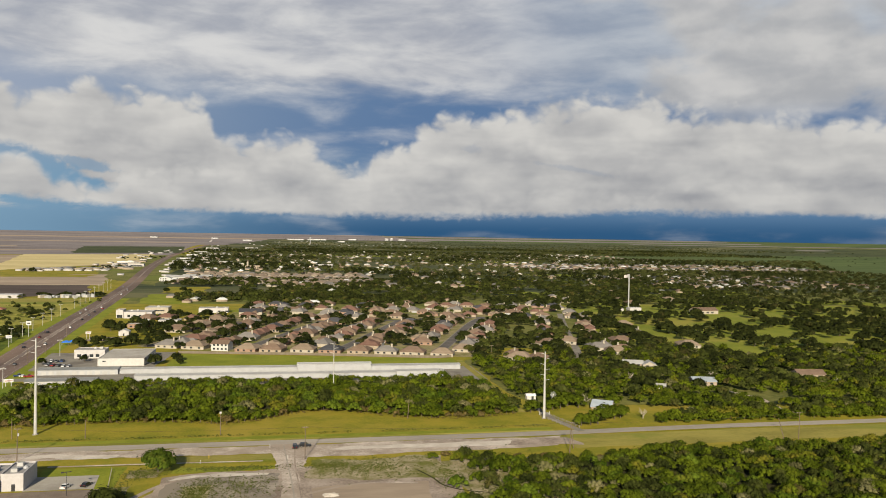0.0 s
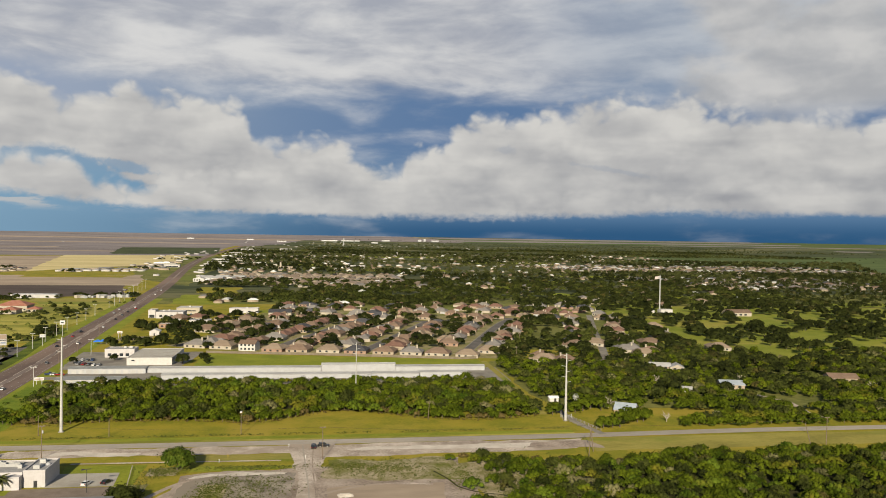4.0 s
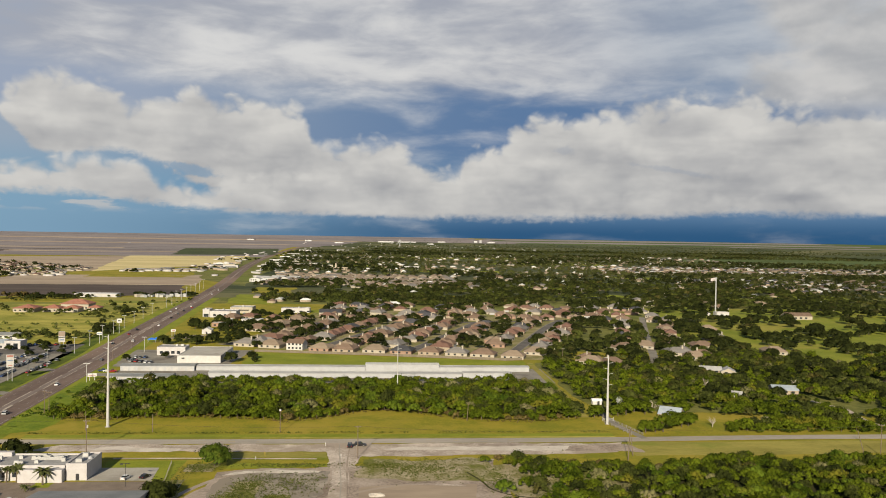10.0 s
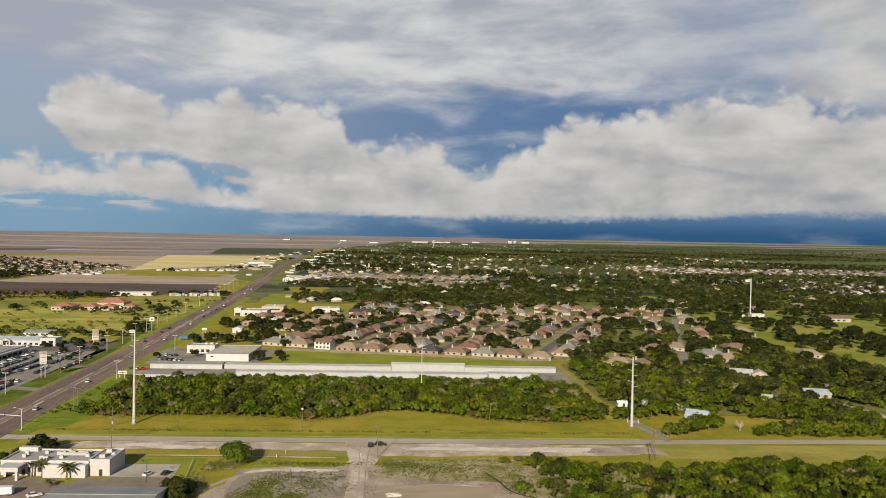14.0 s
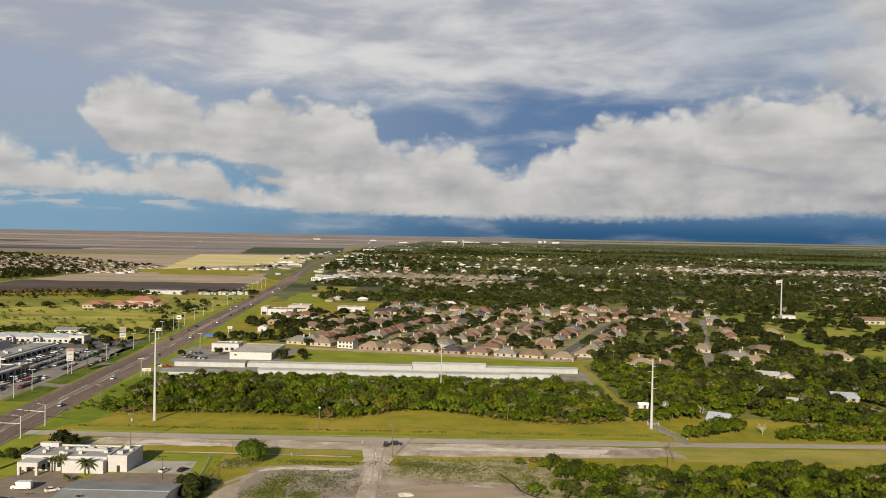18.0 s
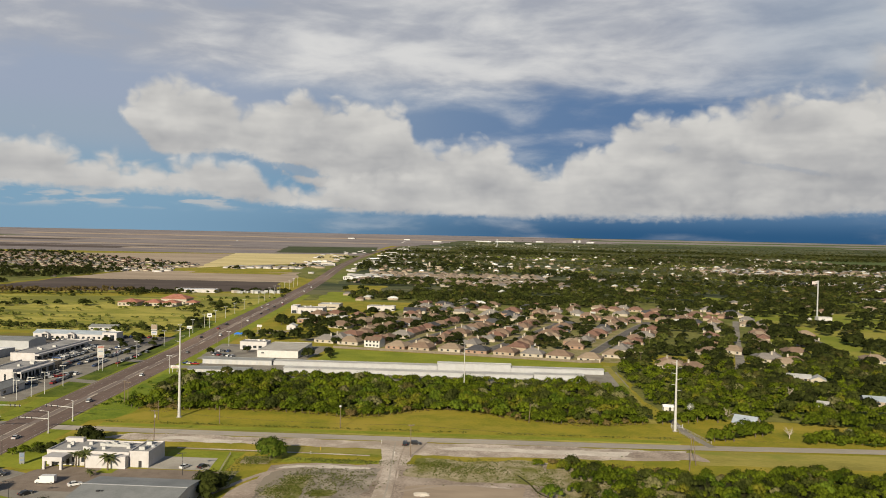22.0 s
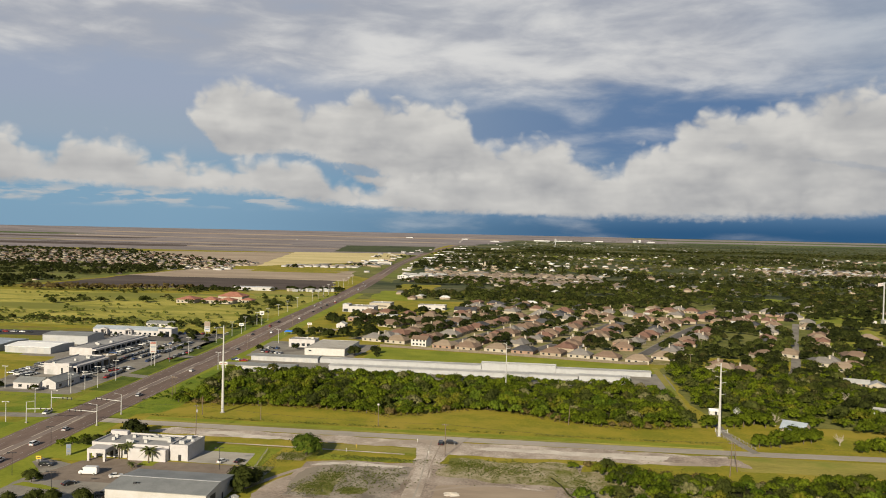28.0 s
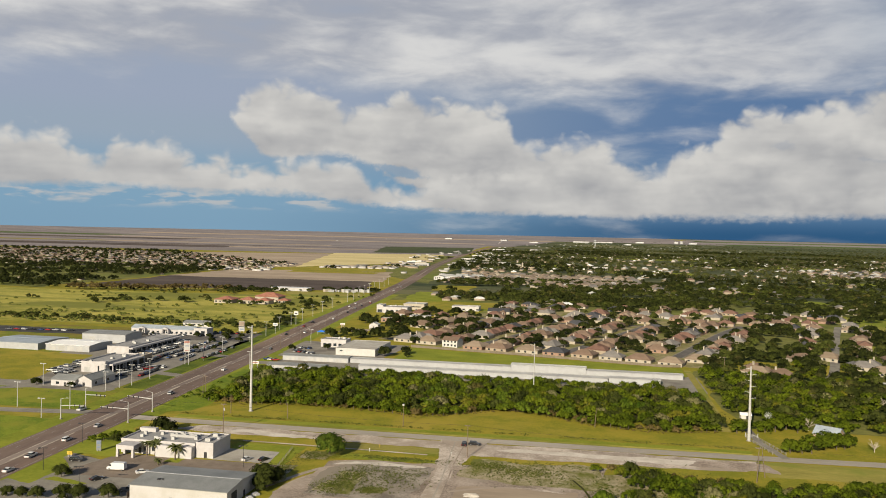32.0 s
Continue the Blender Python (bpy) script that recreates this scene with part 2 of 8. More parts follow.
PALE_SOIL = surface("pale_field_soil", (0.288, 0.227, 0.167), (0.433, 0.346, 0.251), 0.01, 0.95, fine=9, stretch=(0.4, 1.5, 1))
TOWN_FLOOR = surface("dry_town_lawns", (0.0791, 0.0953, 0.0194), (0.216, 0.208, 0.0572), 0.02, 0.95, fine=11, third=(0.144, 0.17, 0.0308))
STRAW = surface("straw_field", (0.494, 0.406, 0.184), (0.642, 0.541, 0.276), 0.006, 0.95, fine=9, stretch=(0.5, 1.4, 1))
DARK_CROP = surface("dark_green_crop", (0.042, 0.055, 0.024), (0.075, 0.09, 0.036), 0.01, 0.95, fine=10)
ASPHALT = surface("worn_asphalt", (0.124, 0.0894, 0.0744), (0.198, 0.145, 0.118), 0.05, 0.85, fine=20, third=(0.232, 0.165, 0.128), stretch=(1, 0.15, 1))
DARK_ASPHALT = surface("dark_asphalt", (0.04, 0.04, 0.042), (0.075, 0.072, 0.07), 0.08, 0.85, fine=20)
ROAD = surface("pale_road_asphalt", (0.303, 0.272, 0.226), (0.417, 0.37, 0.309), 0.07, 0.9, fine=18, stretch=(0.2, 1, 1))
STREET = surface("street_asphalt", (0.0972, 0.09, 0.0828), (0.156, 0.143, 0.13), 0.1, 0.9, fine=14)
GRAVEL = surface("pale_gravel", (0.263, 0.212, 0.169), (0.605, 0.523, 0.439), 0.09, 0.95, bump=0.2, fine=13, third=(0.355, 0.292, 0.229))
WHITE_GRAVEL = surface("white_caliche", (0.475, 0.421, 0.349), (0.653, 0.596, 0.514), 0.12, 0.95, bump=0.06, fine=12)
DIRT = surface("brown_dirt", (0.195, 0.152, 0.117), (0.437, 0.361, 0.294), 0.07, 0.95, bump=0.25, fine=14, third=(0.342, 0.286, 0.234))
CONCRETE = surface("concrete_paving", (0.204, 0.186, 0.157), (0.281, 0.261, 0.22), 0.12, 0.9, fine=12, third=(0.173, 0.155, 0.131))
PAVERS = surface("brown_paving", (0.176, 0.14, 0.108), (0.24, 0.196, 0.156), 0.2, 0.9, fine=10)
STRIPE = surface("road_paint", (0.308, 0.297, 0.269), (0.42, 0.409, 0.381), 1.5, 0.7)
WORN_LINE = surface("worn_pale_road_paint", (0.29, 0.245, 0.195), (0.5, 0.44, 0.36), 0.25, 0.8, fine=8, stretch=(1, 0.2, 1))
YELLOW = surface("yellow_road_paint", (0.385, 0.252, 0.035), (0.49, 0.35, 0.07), 1.5, 0.7)
WHITE_WALL = surface("white_stucco", (0.377, 0.36, 0.351), (0.441, 0.429, 0.434), 0.4, 0.85, fine=10)
CREAM_METAL = surface("cream_metal_siding", (0.376, 0.363, 0.338), (0.433, 0.424, 0.422), 0.3, 0.6, fine=10)
WHITE_METAL = surface("white_metal_siding", (0.302, 0.31, 0.316), (0.351, 0.36, 0.374), 0.3, 0.5, fine=10)
GREY_METAL = surface("grey_metal_roof", (0.173, 0.18, 0.176), (0.24, 0.247, 0.24), 0.15, 0.5, metal=0.0, fine=12)
PALE_METAL = surface("pale_metal_roof", (0.3, 0.3, 0.293), (0.395, 0.395, 0.387), 0.12, 0.5, fine=12)
BLUE_METAL = surface("blue_grey_metal_roof", (0.252, 0.294, 0.336), (0.353, 0.395, 0.437), 0.2, 0.45, fine=10)
WHITE_ROOF = surface("white_roof_membrane", (0.431, 0.432, 0.411), (0.506, 0.508, 0.486), 0.1, 0.6, fine=10, third=(0.381, 0.382, 0.361))
WHITE_SHEET = surface("bright_white_roof_sheet", (0.74, 0.74, 0.72), (0.82, 0.82, 0.8), 0.1, 0.5, fine=10)
FLAT_ROOF = surface("grey_roof_membrane", (0.256, 0.251, 0.243), (0.359, 0.35, 0.339), 0.15, 0.85, fine=10, third=(0.213, 0.209, 0.2))
RED_ROOF = surface("red_roof_tiles", (0.27, 0.115, 0.078), (0.35, 0.168, 0.118), 0.25, 0.8, fine=10)
GLASS = surface("dark_window_glass", (0.012, 0.016, 0.02), (0.03, 0.036, 0.042), 0.5, 0.08, spec=0.6)
DARK = surface("dark_metal", (0.02, 0.02, 0.022), (0.05, 0.05, 0.052), 1.0, 0.6)
STEEL = surface("galvanised_steel", (0.33, 0.33, 0.323), (0.422, 0.422, 0.409), 0.4, 0.45, metal=0.0, fine=8)
WOOD = surface("weathered_timber", (0.10, 0.075, 0.055), (0.18, 0.14, 0.105), 0.8, 0.9)
FENCE = surface("tan_fence_boards", (0.135, 0.113, 0.081), (0.18, 0.154, 0.117), 0.3, 0.9)
BARK = surface("bark", (0.07, 0.055, 0.04), (0.14, 0.115, 0.09), 2.0, 0.95)
PALE_BARK = surface("dead_grey_twigs", (0.30, 0.26, 0.21), (0.42, 0.37, 0.31), 1.5, 0.95)
TYRE = surface("tyre_rubber", (0.012, 0.012, 0.012), (0.025, 0.025, 0.025), 3, 0.85)
LAMP_RED = surface("red_lens", (0.25, 0.01, 0.01), (0.35, 0.02, 0.02), 3, 0.3)
SIGN_WHITE = surface("white_sign_face", (0.504, 0.504, 0.49), (0.574, 0.574, 0.56), 0.5, 0.5)
SIGN_PALE = surface("pale_grey_sign_face", (0.35, 0.345, 0.33), (0.44, 0.435, 0.42), 0.5, 0.5)
SIGN_BROWN = surface("dull_brown_sign_face", (0.2, 0.155, 0.12), (0.27, 0.215, 0.17), 0.5, 0.5)
SIGN_RED = surface("faded_red_sign", (0.26, 0.12, 0.1), (0.34, 0.17, 0.14), 0.5, 0.5)
SIGN_BLUE = surface("grey_blue_sign_face", (0.13, 0.17, 0.24), (0.18, 0.22, 0.3), 0.5, 0.5)
SIGN_YELLOW = surface("yellow_sign_face", (0.496, 0.336, 0.04), (0.6, 0.416, 0.064), 0.5, 0.5)
BLUE_CANVAS = surface("bright_blue_canvas", (0.03, 0.14, 0.55), (0.06, 0.22, 0.7), 0.4, 0.7)
LEAF_WOOD = leafy("thicket_leaves", (0.0112, 0.0214, 0.0015), (0.1, 0.128, 0.0082), (0.112, 0.106, 0.0125), 0.06)
LEAF_TOWN = leafy("live_oak_leaves", (0.0045, 0.00668, 0.00164), (0.0325, 0.0396, 0.0092), (0.0405, 0.038, 0.0123), 0.05)
# olive oak leaves lightened in colour to include distance haze
LEAF_HAZED = leafy("olive_green_canopy", (0.0229, 0.0286, 0.009), (0.0748, 0.0823, 0.0234), (0.088, 0.0773, 0.0288), 0.02)
LEAF_MID = leafy("mid_green_tree_leaves", (0.00884, 0.0129, 0.00233), (0.0625, 0.0736, 0.0158), (0.066, 0.058, 0.0168), 0.05)
PALE_CONCRETE = surface("pale_concrete", (0.34, 0.315, 0.268), (0.425, 0.395, 0.34), 0.15, 0.9, fine=12, third=(0.306, 0.281, 0.238))
FLAG_CLOTH = surface("faded_flag_cloth", (0.40, 0.33, 0.33), (0.52, 0.46, 0.46), 0.5, 0.9)
PARK_LAWN = surface("sunny_park_lawn", (0.15, 0.185, 0.018), (0.25, 0.262, 0.034), 0.03, 0.95, bump=0.1, fine=14, third=(0.29, 0.262, 0.05))
GREEN_FIELD = surface("green_field", (0.055, 0.088, 0.026), (0.105, 0.14, 0.042), 0.006, 0.95, fine=10, third=(0.085, 0.10, 0.035), stretch=(0.4, 1.5, 1))
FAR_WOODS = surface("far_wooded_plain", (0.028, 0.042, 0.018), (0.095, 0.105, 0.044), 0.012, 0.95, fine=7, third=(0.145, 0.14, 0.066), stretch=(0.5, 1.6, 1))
SOIL = surface("grey_brown_soil", (0.16, 0.137, 0.11), (0.37, 0.322, 0.262), 0.11, 0.95, bump=0.25, fine=11, third=(0.26, 0.222, 0.172))
MOTTLED = surface("weedy_soil", (0.165, 0.155, 0.048), (0.42, 0.352, 0.245), 0.16, 0.95, bump=0.15, fine=9, third=(0.15, 0.155, 0.035))
YARD = surface("dry_yard", (0.162, 0.151, 0.0448), (0.336, 0.282, 0.157), 0.09, 0.95, fine=9, third=(0.151, 0.168, 0.0336))
DRY_GRASS = surface("dry_tan_grass", (0.215, 0.192, 0.0417), (0.334, 0.29, 0.0695), 0.06, 0.95, bump=0.1, fine=14, third=(0.19, 0.212, 0.0325), stretch=(0.4, 1.3, 1))
LEAF_PALE = leafy("pale_dry_olive_leaves", (0.039, 0.0403, 0.0143), (0.18, 0.172, 0.075), (0.16, 0.14, 0.07), 0.06)
LEAF_FRESH = leafy("fresh_green_leaves", (0.0143, 0.0312, 0.00208), (0.0978, 0.135, 0.0129), (0.13, 0.135, 0.016), 0.06)
LEAF_BUSH = leafy("bright_bush_leaves", (0.026, 0.045, 0.005), (0.083, 0.115, 0.0125), (0.078, 0.092, 0.0125), 0.3)
LEAF_BROWN = leafy("browning_leaves", (0.066, 0.0504, 0.0165), (0.132, 0.101, 0.0385), (0.112, 0.0806, 0.033), 0.2)
WEED = leafy("dry_olive_weeds", (0.054, 0.069, 0.0127), (0.14, 0.153, 0.0328), (0.162, 0.155, 0.0546), 0.3)
WORN_LANE = surface("worn_centre_lane", (0.156, 0.124, 0.11), (0.238, 0.194, 0.166), 0.05, 0.88, fine=18, third=(0.283, 0.23, 0.194), stretch=(1, 0.12, 1))
PALM = leafy("palm_fronds", (0.035, 0.0455, 0.014), (0.098, 0.105, 0.035), (0.14, 0.119, 0.056), 0.4)
WALLS = {k: surface(k + "_brick_wall", a, b, 0.6, 0.9, fine=9) for k, a, b in (
    ("tan", (0.26, 0.211, 0.155), (0.335, 0.279, 0.217)), ("cream", (0.31, 0.275, 0.218), (0.378, 0.342, 0.285)), ("rosy", (0.236, 0.155, 0.112), (0.298, 0.205, 0.155)),
    ("white", (0.409, 0.403, 0.384), (0.484, 0.477, 0.459)))}
ROOFS = {k: surface(k + "_shingles", a, b, 0.25, 0.92, fine=9, rand=0.45) for k, a, b in (
    ("brown", (0.119, 0.0827, 0.0607), (0.212, 0.15, 0.109)), ("grey", (0.138, 0.13, 0.122), (0.236, 0.218, 0.199)), ("tan", (0.179, 0.137, 0.0978), (0.27, 0.212, 0.155)),
    ("russet", (0.128, 0.072, 0.054), (0.194, 0.116, 0.088)), ("dark", (0.0424, 0.0438, 0.0495), (0.0848, 0.0848, 0.0919)))}
PAINTS = {k: surface(k + "_car_paint", a, b, 0.8, 0.25, spec=0.5) for k, a, b in (
    ("white", (0.555, 0.555, 0.547), (0.6, 0.6, 0.593)), ("silver", (0.315, 0.323, 0.33), (0.375, 0.375, 0.383)), ("black", (0.009, 0.009, 0.0105), (0.0188, 0.0188, 0.0203)),
    ("grey", (0.09, 0.0938, 0.0975), (0.128, 0.131, 0.135)), ("red", (0.21, 0.015, 0.015), (0.27, 0.0263, 0.0225)), ("blue", (0.0225, 0.045, 0.12), (0.0375, 0.0675, 0.165)))}


# ---- land and plan ----
CX, CY, FLAT_R, EDGE_R = 25.0, 0.0, 2600.0, 4950.0
RISE = 72.5 / (EDGE_R - FLAT_R) ** 2


def land_z(x, y):
    """Flat town, and land that lifts gently towards the horizon."""
    r = np.hypot(np.asarray(x, float) - CX, np.asarray(y, float) - CY)
    return RISE * np.clip(r - FLAT_R, 0, None) ** 2


def drawn_in(x, y):
    """Draws far places in along their bearing, onto the lifted land, where they keep their height under the horizon."""
    dx, dy = np.asarray(x, float) - CX, np.asarray(y, float) - CY
    d = np.maximum(np.hypot(dx, dy), 1e-6)
    lo, hi = np.minimum(d, FLAT_R), np.minimum(d, EDGE_R)
    for _ in range(40):
        r = (lo + hi) / 2
        short = 89.3 * r / np.maximum(89.3 - RISE * np.clip(r - FLAT_R, 0, None) ** 2, 1) < d
        lo, hi = np.where(short, r, lo), np.where(short, hi, r)
    k = np.where(d < FLAT_R, 1.0, lo / d)
    return CX + dx * k, CY + dy * k


class Shape:
    """Vertices and faces of one mesh."""

    def __init__(self):
        self.v, self.f = [], []

    def add(self, verts, faces):
        n = len(self.v)
        self.v += [tuple(p) for p in verts]
        self.f += [tuple(n + i for i in face) for face in faces]
        return self

    def box(self, x0, x1, y0, y1, z0, z1, taper=0.0):
        t = taper
        return self.add([(x0, y0, z0), (x1, y0, z0), (x1, y1, z0), (x0, y1, z0), (x0 + t, y0 + t, z1), (x1 - t, y0 + t, z1), (x1 - t, y1 - t, z1), (x0 + t, y1 - t, z1)],
                        [(3, 2, 1, 0), (4, 5, 6, 7), (0, 1, 5, 4), (1, 2, 6, 5), (2, 3, 7, 6), (3, 0, 4, 7)])

    def rod(self, a, b, r0, r1=None, n=6):
        a, b, r1 = Vector(a), Vector(b), r0 if r1 is None else r1
        q = (b - a).to_track_quat("Z", "Y")
        ring = [q @ Vector((math.cos(2 * math.pi * i / n), math.sin(2 * math.pi * i / n), 0)) for i in range(n)]
        return self.add([a + r0 * p for p in ring] + [b + r1 * p for p in ring],
                        [(i, (i + 1) % n, n + (i + 1) % n, n + i) for i in range(n)] + [tuple(range(n))[::-1], tuple(range(n, 2 * n))])

    def hip(self, x0, x1, y0, y1, z0, rise, lip=0.18):
        """A hipped roof with eaves of some thickness; its ridge lies along the longer side."""
        w, d = x1 - x0, y1 - y0
        h = min(w, d) / 2
        if w >= d:
            a, b = (x0 + h, (y0 + y1) / 2), (x1 - h, (y0 + y1) / 2)
        else:
            a, b = ((x0 + x1) / 2, y0 + h), ((x0 + x1) / 2, y1 - h)
        c = [(x0, y0), (x1, y0), (x1, y1), (x0, y1)]
        v = [(*p, z0) for p in c] + [(*p, z0 + lip) for p in c] + [(*a, z0 + rise), (*b, z0 + rise)]
        top = [(4, 5, 9, 8), (5, 6, 9), (6, 7, 8, 9), (7, 4, 8)] if w >= d else [(4, 5, 8), (5, 6, 9, 8), (6, 7, 9), (7, 4, 8, 9)]
        return self.add(v, [(3, 2, 1, 0), (0, 1, 5, 4), (1, 2, 6, 5), (2, 3, 7, 6), (3, 0, 4, 7)] + top)

    def gable(self, x0, x1, y0, y1, z0, rise, along="x", lip=0.15):
        """A pitched roof, closed at its ends, with the ridge along x or y."""
        if along == "x":
            ym = (y0 + y1) / 2
            v = [(x, y, z) for x in (x0, x1) for y, z in ((y0, z0), (y1, z0), (y1, z0 + lip), (ym, z0 + rise), (y0, z0 + lip))]
        else:
            xm = (x0 + x1) / 2
            v = [(x, y, z) for y in (y1, y0) for x, z in ((x0, z0), (x1, z0), (x1, z0 + lip), (xm, z0 + rise), (x0, z0 + lip))]
        return self.add(v, [(4, 3, 2, 1, 0), (5, 6, 7, 8, 9)] + [(i, (i + 1) % 5, 5 + (i + 1) % 5, 5 + i) for i in range(5)])

    def prism(self, outline, z0, z1):
        n = len(outline)
        return self.add([(x, y, z0) for x, y in outline] + [(x, y, z1) for x, y in outline],
                        [tuple(range(n))[::-1], tuple(range(n, 2 * n))] + [(i, (i + 1) % n, n + (i + 1) % n, n + i) for i in range(n)])

    def side(self, profile, y0, y1):
        """A profile in x and z, drawn out from y0 to y1."""
        n = len(profile)
        return self.add([(x, y0, z) for x, z in profile] + [(x, y1, z) for x, z in profile],
                        [tuple(range(n)), tuple(range(n, 2 * n))[::-1]] + [((i + 1) % n, i, n + i, n + (i + 1) % n) for i in range(n)])

    def mesh(self, name, *mats):
        me = bpy.data.meshes.new(name)
        me.from_pydata(self.v, [], self.f)
        for m in mats:
            me.materials.append(m)
        me.update()
        return me


def part(name, shape, material, parent, label=""):
    ob = new(name, shape.mesh(name, material))
    ob.parent = parent
    return tagged(ob, label)


def thing(name, label, category, at=(0, 0, 0), turn=0.0, group=""):
    ob = new(name)
    ob.empty_display_size = 0.5
    ob.matrix_basis = pose(*at, 0, 0, turn)
    return tagged(ob, label, category, group)


def solid(name, shape, material, label, category, at=(0, 0, 0), turn=0.0, group="", kind=""):
    ob = new(name, shape.mesh(name, material))
    ob.matrix_basis = pose(*at, 0, 0, turn)
    return tagged(ob, label, category, group, kind)


def big_mesh(name, verts, faces, materials, smooth=False):
    """A mesh from arrays, with faces of one number of corners."""
    me = bpy.data.meshes.new(name)
    verts, faces = np.asarray(verts, np.float32), np.asarray(faces, np.int32)
    n, k = faces.shape
    me.vertices.add(len(verts))
    me.vertices.foreach_set("co", verts.ravel())
    me.loops.add(n * k)
    me.loops.foreach_set("vertex_index", faces.ravel())
    me.polygons.add(n)
    me.polygons.foreach_set("loop_start", np.arange(0, n * k, k, dtype=np.int32))
    for m in materials:
        me.materials.append(m)
    if smooth:
        me.polygons.foreach_set("use_smooth", np.ones(n, bool))
    me.update(calc_edges=True)
    return me


def ground_sheet():
    rs = np.concatenate([np.arange(0, 1000, 40), np.arange(1000, 2600, 80), np.arange(2600, EDGE_R + 1, 47)])
    seg = 180
    a = np.linspace(0, 2 * np.pi, seg, endpoint=False)
    x, y = CX + np.outer(rs, np.cos(a)), CY + np.outer(rs, np.sin(a))
    v = np.stack([x, y, land_z(x, y)], -1).reshape(-1, 3)
    i, j = np.meshgrid(np.arange(len(rs) - 1), np.arange(seg), indexing="ij")
    jn = (j + 1) % seg
    f = np.stack([i * seg + j, (i + 1) * seg + j, (i + 1) * seg + jn, i * seg + jn], -1).reshape(-1, 4)
    tagged(new("ground", big_mesh("ground", v, f, [GRASS])), "flat grassy coastal plain reaching the horizon", "ground", kind="structure")


def patch(name, corners, material, lift, label, category="ground", n=12, ragged=0.0, kind="structure"):
    """A sheet between four corners, laid on the land, with an uneven rim if asked."""
    (ax, ay), (bx, by), (cx, cy), (dx, dy) = corners
    u, w = np.meshgrid(np.linspace(0, 1, n + 1), np.linspace(0, 1, n + 1), indexing="ij")
    x = (1 - w) * ((1 - u) * ax + u * bx) + w * ((1 - u) * dx + u * cx)
    y = (1 - w) * ((1 - u) * ay + u * by) + w * ((1 - u) * dy + u * cy)
    if ragged:
        wide = (math.hypot(bx - ax, by - ay) + math.hypot(cx - dx, cy - dy)) / 2
        deep = (math.hypot(dx - ax, dy - ay) + math.hypot(cx - bx, cy - by)) / 2
        inset = np.minimum(np.minimum(u, 1 - u) * wide, np.minimum(w, 1 - w) * deep)
        fade = np.clip(1 - inset / (ragged * 5), 0, 1) * min(1, deep / ragged / 5, wide / ragged / 5) ** 0.3
        for i, j in np.argwhere(fade > 0):
            p = Vector((x[i, j] / ragged / 6, y[i, j] / ragged / 6, lift * 31))
            o = (noise.noise_vector(p) * 1.3 + noise.noise_vector(p * 3.1) * 0.5) * ragged * fade[i, j]
            x[i, j] += o.x
            y[i, j] += o.y
    x, y = drawn_in(x, y)
    v = np.stack([x, y, land_z(x, y) + lift], -1).reshape(-1, 3)
    i, j = np.meshgrid(np.arange(n), np.arange(n), indexing="ij")
    k = n + 1
    f = np.stack([i * k + j, (i + 1) * k + j, (i + 1) * k + j + 1, i * k + j + 1], -1).reshape(-1, 4)
    return tagged(new(name, big_mesh(name, v, f, [material])), label, category, kind=kind)


def dense(line, step=25.0):
    """The line with points at even steps, rounded a little at its bends."""
    p = np.array(line, float)
    for _ in range(3):
        if len(p) > 2:
            q = 0.75 * p[:-1] + 0.25 * p[1:]
            r = 0.25 * p[:-1] + 0.75 * p[1:]
            p = np.vstack([p[:1], np.stack([q, r], 1).reshape(-1, 2)[1:-1], p[-1:]])
    s = np.concatenate([[0], np.cumsum(np.hypot(*np.diff(p, axis=0).T))])
    t = np.linspace(0, s[-1], max(2, int(s[-1] / step) + 1))
    return np.stack([np.interp(t, s, p[:, 0]), np.interp(t, s, p[:, 1])], 1)


def ribbon(pts, left, right, lift):
    d = np.gradient(pts, axis=0)
    d /= np.hypot(d[:, 0], d[:, 1])[:, None]
    side = np.stack([d[:, 1], -d[:, 0]], 1)
    rows = []
    for off in (left, right):
        x, y = drawn_in(*(pts + side * off).T)
        rows.append(np.stack([x, y, land_z(x, y) + lift], 1))
    v = np.stack(rows, 1).reshape(-1, 3)
    i = np.arange(len(pts) - 1) * 2
    return v, np.stack([i, i + 1, i + 3, i + 2], 1)


def strip(name, line, width, material, lift, label, category="road", off=0.0, step=25.0, kind="structure", parent=None):
    v, f = ribbon(dense(line, step), off - width / 2, off + width / 2, lift)
    ob = tagged(new(name, big_mesh(name, v, f, [material])), label, category if parent is None else "", kind=kind if parent is None else "")
    ob.parent = parent
    return ob


def dashes(name, line, material, lift, offs, on, gap, width, parent, a=0.0, b=1.0):
    pts = dense(line, 1.5)
    pts = pts[int(a * len(pts)):int(b * len(pts))]
    vs, fs, n = [], [], 0
    for off in offs:
        for k in range(0, len(pts) - int(on / 1.5) - 1, int((on + gap) / 1.5)):
            v, f = ribbon(pts[k:k + int(on / 1.5) + 1], off - width / 2, off + width / 2, lift)
            vs.append(v)
            fs.append(f + n)
            n += len(v)
    ob = new(name, big_mesh(name, np.vstack(vs), np.vstack(fs), [material]))
    ob.parent = parent
    return tagged(ob, kind="stuff")


ground_sheet()
HIGHWAY = [(-140, -300), (-156, 150), (-163, 265), (-169.5, 345), (-178, 460), (-187.5, 588), (-199, 697), (-215, 870), (-234, 1087), (-266, 1395), (-350, 2043), (-427, 2864), (-480, 3763), (-620, 6500)]
COUNTY = [(-160, 345.5), (-100, 345), (0, 346), (120, 348), (200, 353), (290, 353), (600, 366), (1500, 420)]

